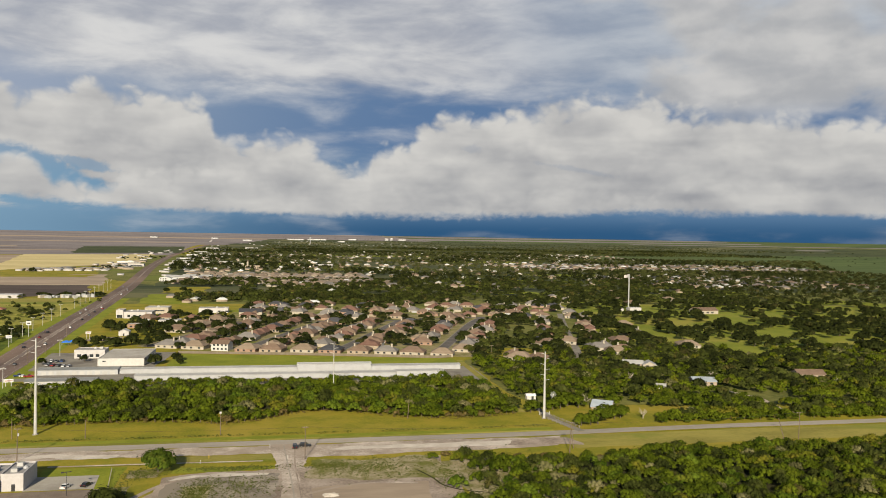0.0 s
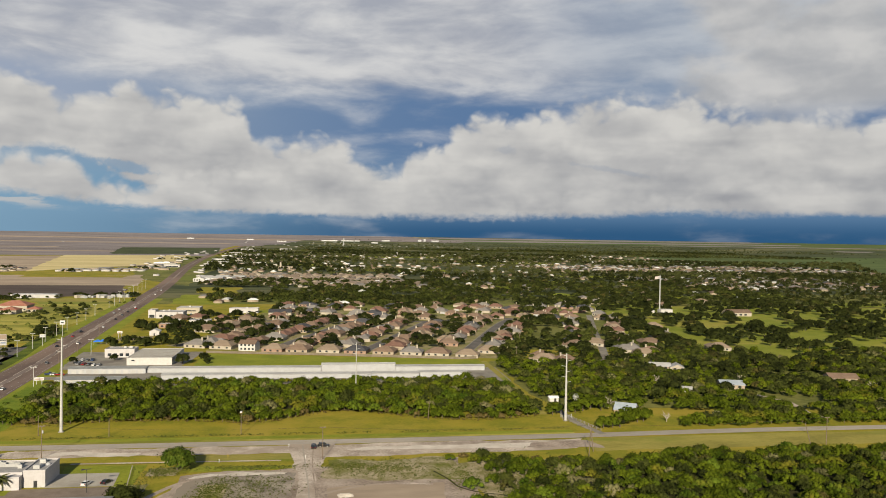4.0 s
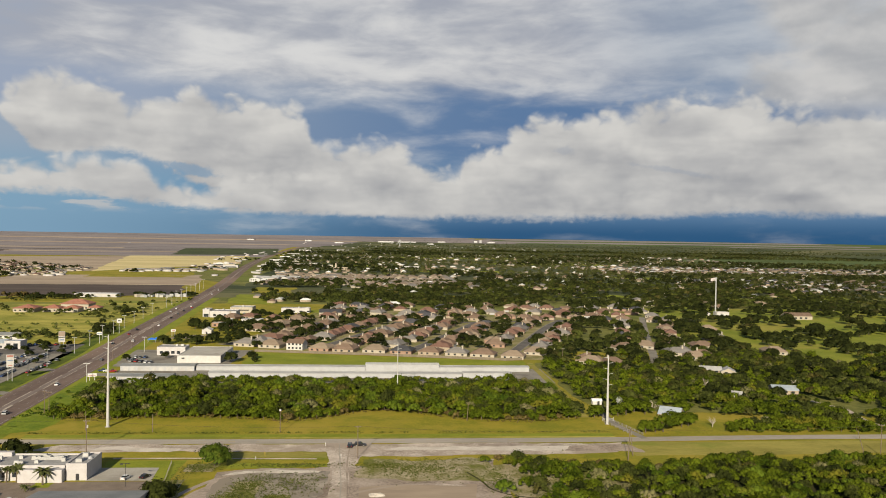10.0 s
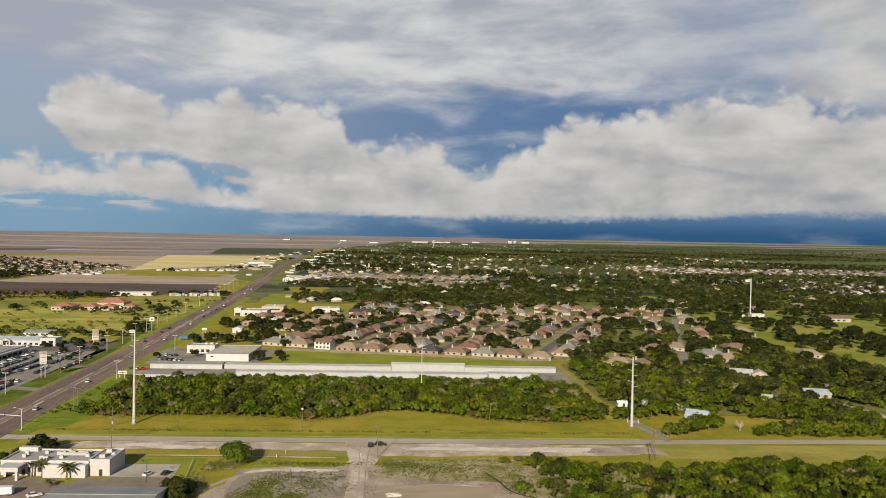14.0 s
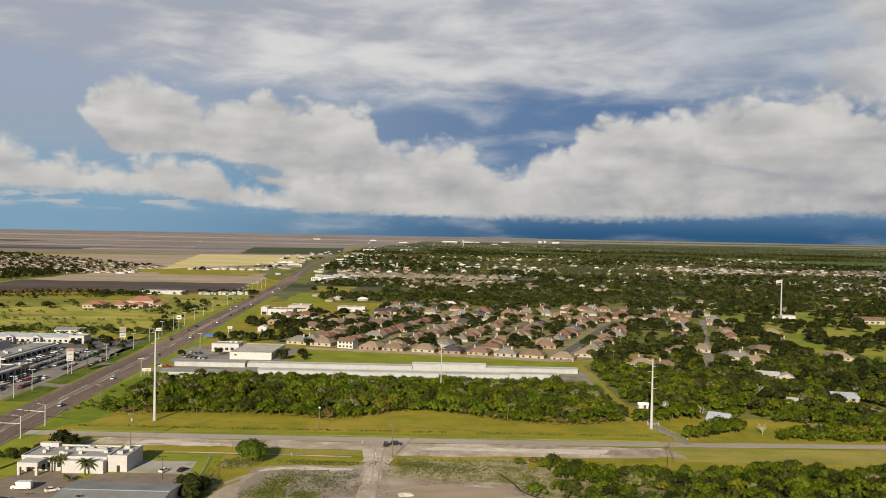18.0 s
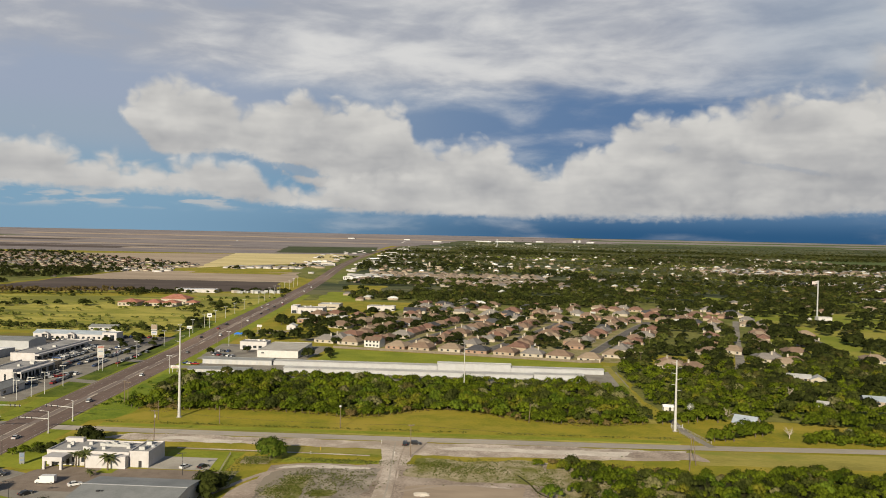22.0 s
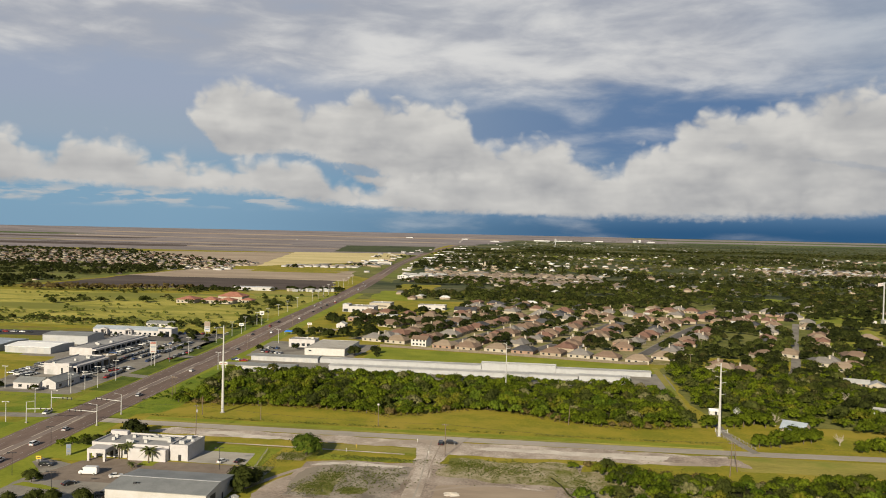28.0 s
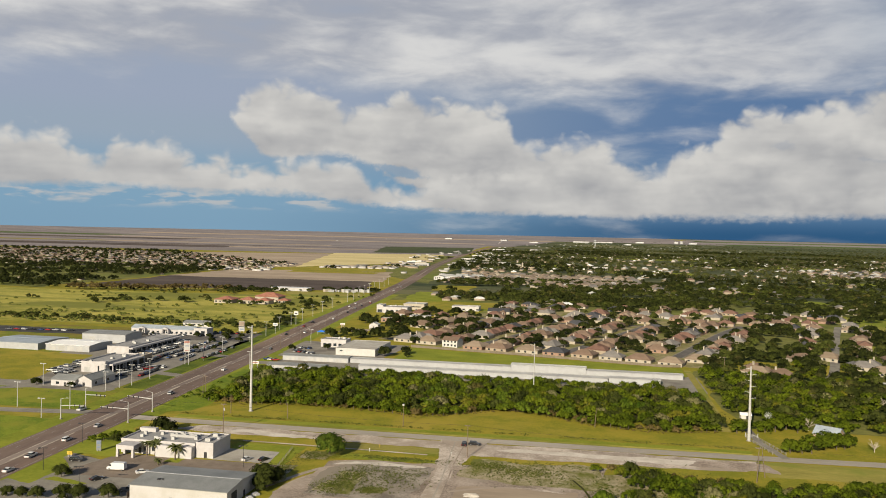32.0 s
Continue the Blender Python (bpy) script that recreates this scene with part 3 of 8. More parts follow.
# farmland west and far
patch("dealer_grass_ground", [(-420, 350), (-190, 350), (-212, 640), (-420, 640)], VERGE, 0.03, "rough green and tan roadside grass", n=20)
patch("meadow_ground", [(-900, 640), (-232, 660), (-245, 1020), (-900, 960)], MEADOW, 0.04, "yellow-green rough meadow grass", n=30, ragged=7)
# brown field, its darkness partly a painted cloud shadow
patch("ploughed_field_ground", [(-688, 1040), (-275, 1132), (-325, 1365), (-694, 1345)], CLOUD_SHADED_FALLOW, 0.05, "dark brown ploughed field with cloud shade in its colour", n=24, ragged=8)
patch("pale_field_ground", [(-692, 1330), (-303, 1340), (-362, 1660), (-690, 1600)], PALE_SOIL, 0.06, "pale tan bare field soil", n=24, ragged=9)
patch("green_field_ground", [(-560, 1560), (-380, 1560), (-372, 1640), (-580, 1640)], GRASS, 0.08, "green field strip beside pale soil", n=12, ragged=8)
patch("straw_field_ground", [(-625, 1760), (-425, 2250), (-500, 3000), (-900, 2880)], STRAW, 0.075, "pale yellow straw stubble field", n=24, ragged=10)
patch("stubble_field_ground", [(-690, 1690), (-425, 2150), (-600, 2950), (-1330, 2560)], PALE_SOIL, 0.07, "pale brown stubble field", n=24, ragged=10)
patch("dry_grass_ground", [(-335, 1008), (-247, 1008), (-262, 1085), (-400, 1085)], DRY_GRASS, 0.055, "dry tan grass behind red-roofed halls", n=16, ragged=7)
patch("brown_field_ground", [(-3200, 2600), (-420, 2900), (-560, 4400), (-4200, 3700)], HAZED_FALLOW, 0.05, "brown ploughed farmland", n=30, ragged=16)
patch("brown_field_ground", [(-9000, 3700), (-560, 4300), (-900, 17500), (-16000, 15000)], HAZED_FALLOW, 0.06, "brown ploughed farmland in the far distance", n=40, ragged=40)
# the dark strips here are painted bands of cloud shadow
for a, b, c, d, m, lab in ((-4200, -1500, 3050, 3500, CLOUD_SHADED_FALLOW, "ploughed field strip darkened as a cloud-shadow band"), (-2300, -760, 3620, 3760, CLOUD_SHADED_FALLOW, "ploughed field strip darkened as a cloud-shadow band"), (-5200, -2600, 4700, 5300, CLOUD_SHADED_FALLOW, "ploughed field strip darkened as a cloud-shadow band"), (-3500, -700, 5600, 6000, PALE_SOIL, "pale far field strip"),
                           (-5200, -300, 8600, 9800, PALE_SOIL, "pale far field strip"), (-1500, -640, 3300, 3480, PALE_SOIL, "pale tan field strip"), (-2500, -1300, 3950, 4200, PALE_SOIL, "pale tan field strip"), (-7000, -4000, 5900, 6900, GREEN_FIELD, "dull green far field strip")):
    patch("field_strip_ground", [(a, c), (b, c + 160), (b - 80, d + 60), (a * 1.12, d)], m, 0.12, lab, n=24, ragged=26)
patch("crop_ground", [(-800, 3060), (-445, 3230), (-590, 4450), (-1050, 4250)], DARK_CROP, 0.2, "dark green crop field", n=14, ragged=14)
patch("far_plain_ground", [(-600, 5000), (3600, 9900), (11000, 16500), (-1600, 17800)], HAZED_FALLOW, 0.08, "tan and brown plain in the far distance", n=40, ragged=60)
patch("far_marsh_ground", [(1500, 4200), (5600, 3500), (12500, 9500), (3300, 9700)], DARK_CROP, 0.13, "dark green far scrub land", n=30, ragged=50)
for a, b, c, d, m, lab in ((-300, 2600, 7500, 8600, HAZED_FALLOW, "brown far field strip"), (900, 4200, 6000, 6500, HAZED_FALLOW, "tan far field strip"), (2400, 8000, 7600, 8300, TOWN_FLOOR, "dull green far field strip"), (1900, 5200, 11500, 12500, DARK_CROP, "dark green far field strip"),
                           (-300, 1500, 5700, 6300, HAZED_FALLOW, "brown far field strip")):
    patch("field_strip_ground", [(a, c), (b, c * 0.97), (b * 1.1, d * 0.97), (a, d)], m, 0.22, lab, n=14, ragged=25)
patch("far_marsh_ground", [(1500, 8600), (5600, 10200), (11500, 15500), (3500, 16500)], GREEN_FIELD, 0.3, "dull green far plain", n=30, ragged=60)
patch("far_plain_ground", [(-20000, 15000), (1800, 16400), (9000, 120000), (-150000, 120000)], HAZED_FALLOW, 0.2, "tan plain along the horizon", n=40)
patch("far_marsh_ground", [(1500, 9000), (16000, 7000), (150000, 90000), (9000, 120000)], GREEN_FIELD, 0.11, "green plain along the horizon", n=64)
for c, lab in (([(1200, 10200), (7000, 11300), (8200, 13200), (1000, 13200)], "tan field strip on a far plain"), ([(2300, 15500), (9500, 16500), (12000, 22000), (2000, 23000)], "tan field strip near the horizon"), ([(3800, 8600), (8000, 8200), (8600, 9000), (4000, 9400)], "tan field strip on a far plain")):
    patch("field_strip_ground", c, HAZED_FALLOW, 0.36, lab, n=24, ragged=60)
patch("far_woodland_ground", [(-420, 4900), (3400, 4700), (5200, 8200), (-300, 9300)], FAR_WOODS, 0.42, "dark green wooded plain towards the horizon", n=40, ragged=60)
patch("pasture_ground", [(1050, 1300), (5200, 800), (8500, 5200), (1500, 4300)], GREEN_FIELD, 0.06, "wide green fields beyond a town", n=40, ragged=20)
patch("green_field_ground", [(1080, 2900), (2500, 2700), (2900, 3300), (1150, 3300)], GREEN_FIELD, 0.1, "green far pasture", n=14, ragged=30)
patch("pasture_ground", [(1500, 1500), (3200, 1100), (4200, 2300), (2200, 2600)], DARK_CROP, 0.1, "green far pasture", n=14, ragged=25)
patch("pasture_ground", [(900, 1060), (1700, 900), (2000, 1250), (1150, 1330)], LAWN, 0.12, "green pasture at the edge of town", n=14, ragged=14)

# town floor under the trees
patch("town_ground", [(-190, 640), (420, 600), (1500, 1300), (-230, 1100)], TOWN_FLOOR, 0.03, "dry lawn and soil between houses", n=20)
patch("yard_ground", [(-112, 628), (128, 572), (235, 935), (-66, 935)], YARD, 0.045, "tan and green yards between houses", n=20)
patch("yard_ground", [(-182, 612), (-88, 612), (-60, 1010), (-215, 1010)], GRASS, 0.048, "rough green grass behind shops", n=16, ragged=4)
patch("roadside_ground", [(-376, 1600), (-226, 1330), (-330, 3000), (-620, 3000)], TOWN_FLOOR, 0.045, "dull roadside grass and soil", n=24, ragged=10)
patch("suburb_ground", [(-1700, 1000), (-700, 1000), (-720, 1900), (-2300, 1900)], TOWN_FLOOR, 0.088, "dry lawns of a far suburb", n=20, ragged=14)
patch("suburb_ground", [(-2000, 1700), (-640, 1600), (-1330, 2560), (-2600, 2560)], TOWN_FLOOR, 0.09, "dry lawns of a far suburb", n=20, ragged=20)
# far town floor in a darker colour that includes the trees' shade
patch("town_ground", [(-232, 1100), (1500, 1300), (1900, 5200), (-560, 5200)], FAR_WOODS, 0.03, "soil and dry lawn between far houses, tree shade in its dark colour", n=40)
# thicket floors whose near-black colour stands in for shade between crowns
patch("woodland_ground", [(-150, 384), (113, 388), (113, 478), (-150, 478)], SHADED_SCRUB, 0.05, "leaf litter under a thicket, tree shade put into its colour", n=20, ragged=4)
patch("woodland_ground", [(120, 404), (520, 376), (520, 610), (118, 560)], TOWN_FLOOR, 0.05, "shaded scrub floor between trees", n=20, ragged=5)
patch("woodland_ground", [(70, 160), (420, 160), (420, 312), (72, 306)], SHADED_SCRUB, 0.05, "scrub floor of a thicket, tree shade put into its colour", n=24, ragged=5)
patch("weed_ground", [(60, 230), (104, 230), (100, 312), (58, 312)], MOTTLED, 0.053, "rough green grass and weeds beside a thicket", "weeds", n=24, ragged=4)
patch("golf_ground", [(262, 640), (640, 560), (900, 1000), (330, 1000)], PARK_LAWN, 0.07, "bright green park lawn with scattered oaks", n=24, ragged=14)
patch("golf_ground", [(330, 545), (420, 530), (430, 600), (340, 640)], PARK_LAWN, 0.09, "bright green park lawn", n=10, ragged=8)
for k, (x, y, w, d) in enumerate(((-190, 1190, 60, 120), (-190, 1010, 62, 150), (95, 1120, 34, 60), (300, 1180, 80, 50), (420, 1290, 70, 40), (-95, 905, 60, 30), (-140, 770, 40, 50))):
    patch("open_lawn_ground", [(x, y), (x + w, y - 4), (x + w - 6, y + d), (x - 8, y + d)], LAWN if k % 2 else GRASS, 0.08, "open lawn between trees", n=10, ragged=6)

# roads
highway = strip("highway", HIGHWAY, 25.5, ASPHALT, 0.10, "worn brownish asphalt multi-lane highway with painted lines")
dashes("lane_marking", HIGHWAY[:-2], STRIPE, 0.115, (-7.6, 7.6), 3.0, 9.0, 0.16, highway, 0.0, 0.4)
dashes("edge_line", HIGHWAY[:-2], STRIPE, 0.115, (-11.4, 11.4), 30.0, 4.5, 0.18, highway, 0.0, 0.5)
dashes("centre_line", HIGHWAY[:-2], WORN_LINE, 0.115, (-1.9,), 39.0, 12.0, 0.6, highway, 0.0, 0.5)
dashes("centre_line", HIGHWAY[:-2], WORN_LINE, 0.115, (1.9,), 27.0, 7.5, 0.55, highway, 0.0, 0.5)
dashes("centre_line", HIGHWAY[:-2], WORN_LINE, 0.1165, (1.3,), 12.0, 55.5, 0.9, highway, 0.01, 0.5)
strip("turning_lane", HIGHWAY[:-2], 3.2, WORN_LANE, 0.108, "paler worn centre lane", parent=highway)
for side in (-17.5, 17.5):
    strip("highway_verge", HIGHWAY[:9], 10, LAWN, 0.05, "bright green mown highway verge", "grass", off=side)
road = strip("county_road", COUNTY, 7.6, ROAD, 0.09, "pale grey two-lane county road")
dashes("road_centre_line", COUNTY, YELLOW, 0.1, (0.0,), 3.0, 9.0, 0.14, road, 0.0, 0.4)
strip("side_street", [(-182, 349), (-232, 341), (-420, 330)], 8, CONCRETE, 0.09, "pale side street joining the highway")
# lush ditch grass whose dark tone partly paints a cloud shadow
strip("ditch_grass", [(-194, 405), (-199, 460), (-204, 520), (-210, 590), (-219, 640), (-234, 760)], 13, SHADED_DITCH, 0.06, "lush green grass in a roadside ditch, darkened partly for cloud shade", "grass", step=10)
strip("dealer_drive", [(-186, 446), (-206, 450), (-222, 455)], 8, CONCRETE, 0.09, "pale concrete driveway off the highway")
strip("dealer_drive", [(-192, 520), (-215, 524), (-240, 540)], 9, CONCRETE, 0.09, "pale concrete driveway off the highway")
strip("dealer_street", [(-202, 398), (-245, 402), (-262, 380), (-420, 350)], 6, CONCRETE, 0.08, "pale service street beside grass")
strip("storage_drive", [(-170, 505), (-150, 505), (-108, 512), (-95, 514)], 10, CONCRETE, 0.08, "pale concrete yard drive between storage buildings")
strip("farm_gate_drive", [(130.5, 350), (127, 366), (123, 384), (124, 402)], 3.6, CONCRETE, 0.1, "pale gravel drive to a farm gate")
strip("farm_drive", [(258, 357), (250, 372), (262, 415), (250, 436)], 3.4, GRAVEL, 0.08, "pale gravel drive between trees")
strip("alley", [(113.5, 391), (115, 450), (115, 520), (115, 560)], 4.2, DRY_GRASS, 0.09, "mown dry grass alley between thickets")
UDIR, VDIR = np.array([0.946, -0.325]), np.array([0.325, 0.946])
STREETS = {"A": [(114, 618), (177, 800), (200, 846)], "B": [(33, 615), (89, 772), (105, 818)], "C": [(-40, 620), (6, 755), (26, 812)], "D": [(-112, 640), (-72, 755), (-52, 815)],
           "E": [(196, 545), (207, 559), (250, 716), (300, 885)]}
for line in STREETS.values():
    wide = 4.6 if line is STREETS["E"] else 7.5
    strip("street", line, wide, CONCRETE if wide < 6 else STREET, 0.09, "grey suburban street with pale kerbs", step=10)
    strip("street_kerb", line, wide + 1.8, CONCRETE, 0.075, "pale concrete street kerbs and gutters", "kerb", step=10)
    if line is not STREETS["E"]:
        strip("street_lawn", line, 20, YARD, 0.06, "patchy green and tan front lawns along a street", "grass", step=10)
strip("street", [(-140, 845), (26, 812), (105, 818), (202, 850)], 7, STREET, 0.085, "grey suburban cross street")
strip("street", [(-110, 640), (-40, 620), (33, 612), (114, 618)], 0.5, STREET, 0.05, "narrow grey lane")
strip("street", [(206, 560), (240, 556), (265, 560)], 6, CONCRETE, 0.095, "pale concrete street end")

FAIRWAYS = [[(337, 828), (336, 760), (330, 695), (308, 594)], [(395, 797), (382, 714), (363, 633), (348, 563)], [(460, 822), (436, 717), (456, 686)], [(566, 902), (529, 796)], [(377, 1064), (397, 999), (432, 1019)]]
for line in FAIRWAYS:
    strip("fairway", line, 26, PARK_LAWN, 0.1, "bright mown fairway between oaks", "grass", step=12)

# field, aprons and lots near the county road
patch("field_ground", [(-146, 352), (122, 353), (122, 396), (-146, 424)], GRASS, 0.06, "mown olive-green grass strip", n=30, ragged=2)
patch("lush_corner_ground", [(-420, 354), (-192, 352), (-207, 394), (-420, 392)], LUSH, 0.045, "lush green grass beside a side street", "grass", n=24, ragged=2)
patch("lush_corner_ground", [(-420, 150), (-172, 150), (-184, 334), (-420, 325)], LUSH, 0.045, "lush green grass west of the highway", "grass", n=24, ragged=1)
patch("lush_corner_ground", [(-156, 358), (-138, 366), (-132, 484), (-164, 484)], LUSH, 0.066, "lush green grass between highway and thicket", "grass", n=24, ragged=2)
strip("ditch_weeds", [(-140, 354.5), (0, 355.5), (118, 357)], 4.5, LAWN, 0.075, "brighter green roadside ditch grass", "grass")
strip("road_edge_grass", [(-140, 350.8), (0, 351.6), (118, 353.2)], 2.4, MEADOW, 0.08, "pale dry grass along a road edge", "grass")
patch("gravel_apron_ground", [(-130, 330), (-4, 329), (-3, 341), (-118, 341)], GRAVEL, 0.055, "pale gravel roadside apron", n=24, ragged=1.6)
patch("caliche_ground", [(-104, 333), (-72, 329), (-68, 334), (-100, 338)], WHITE_GRAVEL, 0.066, "white caliche gravel patch", n=14, ragged=1.5)
patch("gravel_apron_ground", [(6, 322), (110, 327), (118, 343), (4, 341)], GRAVEL, 0.055, "pale gravel roadside apron", n=24, ragged=2)
patch("caliche_ground", [(14, 332.4), (96, 329.8), (100, 338.2), (20, 336.2)], WHITE_GRAVEL, 0.066, "white caliche gravel patch", n=40, ragged=1.3)
patch("bare_soil_ground", [(90, 330), (122, 328), (120, 340), (94, 338)], DIRT, 0.07, "tyre-marked brown bare soil", n=12, ragged=2)
patch("rail_bed_ground", [(-128, 318), (-8, 318), (-8, 321), (-128, 321)], VERGE, 0.06, "pale green grassy track", n=24, ragged=0.6)
strip("path", [(-91, 320.2), (-60, 320.2), (-12, 319)], 1.4, GRAVEL, 0.075, "narrow pale gravel path", "path")
patch("lot_lawn_ground", [(-90, 306.5), (-62, 307), (-62, 317), (-92, 317)], LAWN, 0.06, "green mown lawn beside a car park", n=12, ragged=0.5)
patch("lot_lawn_ground", [(-69.5, 288), (-62, 288), (-62, 307), (-69.5, 307)], LAWN, 0.058, "green mown lawn beside a car park", n=12, ragged=0.5)
patch("dirt_lot_ground", [(-60, 200), (62, 200), (58, 318), (-46, 303)], DIRT, 0.05, "bare brown dirt lot with gravel", n=30, ragged=3)
patch("gravel_lot_ground", [(-44, 262), (-6, 262), (-6, 302), (-46, 300)], SOIL, 0.07, "rough pale gravel lot", n=24, ragged=2)
patch("caliche_ground", [(-44, 297.5), (-26, 302), (-25, 304.6), (-42, 301)], WHITE_GRAVEL, 0.106, "white caliche gravel bank", n=24, ragged=1.1)
patch("caliche_ground", [(-30, 299.6), (-10, 300.4), (-9, 302.4), (-28, 304.8)], WHITE_GRAVEL, 0.108, "white caliche gravel bank", n=24, ragged=0.8)
patch("weed_ground", [(-44, 305.5), (-4, 307.5), (-4, 313), (-44, 312)], LAWN, 0.062, "green weedy strip beside a gravel lot", n=20, ragged=1.5)
patch("dry_strip_ground", [(-44, 321), (-8, 321), (-8, 328.5), (-60, 328.5)], DRY_GRASS, 0.064, "dry tan grass strip beside a gravel apron", n=20, ragged=1.2)
patch("dry_strip_ground", [(-36, 340.5), (-2, 341), (-2, 342.2), (-40, 342)], DRY_GRASS, 0.066, "dry tan grass strip beside a road", n=20, ragged=0.5)
patch("gravel_lot_ground", [(6, 255), (50, 250), (46, 286), (10, 280)], PALE_SOIL, 0.076, "pale tan scraped soil", n=40, ragged=6)
patch("weedy_lot_ground", [(8, 292), (60, 286), (58, 318), (8, 319)], MOTTLED, 0.082, "bare soil with thin patchy olive weeds", "weeds", n=40, ragged=4)
patch("dirt_drive_ground", [(-3, 200), (5, 200), (1.5, 312), (-4.5, 312)], GRAVEL, 0.09, "pale gravel drive meeting the county road", "road", n=40, ragged=0.5)
patch("dirt_drive_ground", [(-6, 303), (2, 303), (9, 343), (-10, 343)], GRAVEL, 0.094, "pale gravel drive mouth at the county road", "road", n=40, ragged=0.9)
for dx in (-1.5, 1.4):
    strip("wheel_track", [(1 + dx, 200), (2 + dx * 0.8, 270), (-1 + dx * 0.8, 310), (-2 + dx * 1.6, 341)], 0.55, ROAD if dx < 0 else DIRT, 0.103, "worn wheel track on gravel", "road", step=5)
strip("wheel_track", [(-60, 262), (-52, 282), (-46, 293), (-38, 301)], 2.2, DIRT, 0.097, "bare brown track curving through gravel", "road", step=4)
strip("wheel_track", [(4, 276), (16, 284), (30, 287), (44, 284)], 1.6, GRAVEL, 0.098, "pale curved track over bare soil", "road", step=4)
strip("wheel_track", [(6, 262), (20, 268), (34, 268), (52, 262)], 1.2, GRAVEL, 0.1, "pale curved track over bare soil", "road", step=4)
strip("erosion_gully", [(46, 300), (51, 288), (52, 280), (60, 272), (75, 268)], 0.8, SHADED_SCRUB, 0.13, "dark washed-out gully beside a thicket", "gully", step=3)
for k, (x, y, w, d) in enumerate(((-41, 266, 12, 13), (-38, 278, 9, 13), (-25, 268, 8, 7), (7, 306, 12, 7), (8, 313, 12, 5), (-60, 303, 12, 9), (-62, 268, 6, 24))):
    patch("weed_ground", [(x, y), (x + w, y), (x + w, y + d), (x, y + d)], MOTTLED, 0.112 + 0.004 * k, "patch of green weeds on gravel", "weeds", n=14, ragged=2.6)
patch("car_park_ground", [(-91, 291.5), (-68, 291.5), (-69.8, 307.6), (-91, 307.6)], PALE_CONCRETE, 0.08, "pale concrete car park")
patch("paved_drive_ground", [(-136, 262), (-62, 264), (-62, 291), (-128, 290)], PAVERS, 0.06, "brown paved forecourt drive", n=12, ragged=0.4)
patch("forecourt_ground", [(-152, 200), (-60, 200), (-94, 268), (-146, 286)], CONCRETE, 0.055, "pale worn concrete forecourt", n=16, ragged=0.6)
patch("island_ground", [(-149, 252), (-138, 250), (-136, 270), (-147, 281)], LAWN, 0.075, "green grass island beside the highway", "grass", n=14, ragged=1.2)
patch("island_ground", [(-152, 287), (-129, 285), (-128, 318), (-155, 330)], LAWN, 0.075, "green lawn round a white building", "grass", n=14, ragged=1.0)
patch("island_ground", [(-136, 255), (-120, 252), (-118, 254.5), (-134, 258.5)], LAWN, 0.078, "narrow grass island in a car park", "grass", n=10, ragged=0.4)
patch("island_ground", [(-107, 284.5), (-101, 284.5), (-101, 290.5), (-107, 290.5)], LAWN, 0.08, "round grass bed under a palm", "grass", n=10, ragged=0.6)
patch("dealer_lot_ground", [(-282, 392), (-203, 392), (-212, 600), (-335, 600)], CONCRETE, 0.06, "worn grey concrete dealership lot", n=14, ragged=0.6)
patch("lot_grass_ground", [(-420, 410), (-262, 408), (-282, 500), (-420, 505)], GRASS, 0.085, "tan and green grass field", n=14, ragged=2)
patch("motel_lot_ground", [(-340, 586), (-214, 590), (-220, 640), (-345, 622)], STREET, 0.09, "grey asphalt motel car park", n=10, ragged=1)
patch("dark_lot_ground", [(-520, 578), (-342, 592), (-340, 620), (-540, 612)], DARK_ASPHALT, 0.08, "dark asphalt yard with parked vehicles", n=12, ragged=4)
patch("storage_yard_ground", [(-152, 478), (118, 482), (118, 535), (-156, 535)], CONCRETE, 0.07, "pale concrete storage yard", n=12, ragged=0.8)
patch("green_strip_ground", [(-84, 536), (112, 534), (112, 566), (-84, 603)], LAWN, 0.08, "bright green grass strip behind storage units", n=16, ragged=1)
patch("warehouse_lot_ground", [(-165, 536), (-92, 536), (-86, 612), (-172, 612)], CONCRETE, 0.075, "pale concrete warehouse yard", n=12, ragged=1)
patch("gravel_lot_ground", [(-166, 676), (-144, 676), (-140, 700), (-166, 702)], DIRT, 0.09, "brown bare lot", n=10, ragged=1)
patch("clearing_ground", [(121, 352), (182, 354), (186, 400), (122, 408)], GRASS, 0.085, "sunny tan-green clearing", n=14, ragged=3)
patch("clearing_ground", [(180, 354), (420, 358), (420, 372), (184, 372)], GRASS, 0.087, "mown grass edge before a thicket", n=14, ragged=2)
for x, y, w, d in ((60, 1290, 60, 50), (150, 1040, 50, 40), (250, 1330, 90, 60), (-30, 1180, 50, 40), (460, 1130, 90, 60), (340, 1480, 120, 70), (90, 1900, 200, 120), (520, 1700, 180, 90), (300, 2480, 420, 220), (800, 2250, 300, 140), (-140, 2150, 160, 160), (40, 3000, 500, 200), (700, 1000, 120, 60), (620, 1180, 120, 60)):
    patch("open_lawn_ground", [(x, y), (x + w, y - 4), (x + w - 6, y + d), (x - 8, y + d)], LAWN, 0.085, "open lawn between trees", n=10, ragged=8)
patch("south_verge_ground", [(118, 322), (420, 330), (420, 349), (118, 344)], DRY_GRASS, 0.055, "dry tan mown verge", n=20, ragged=1.5)


# ---- trees ----
rs = np.random.RandomState(7)


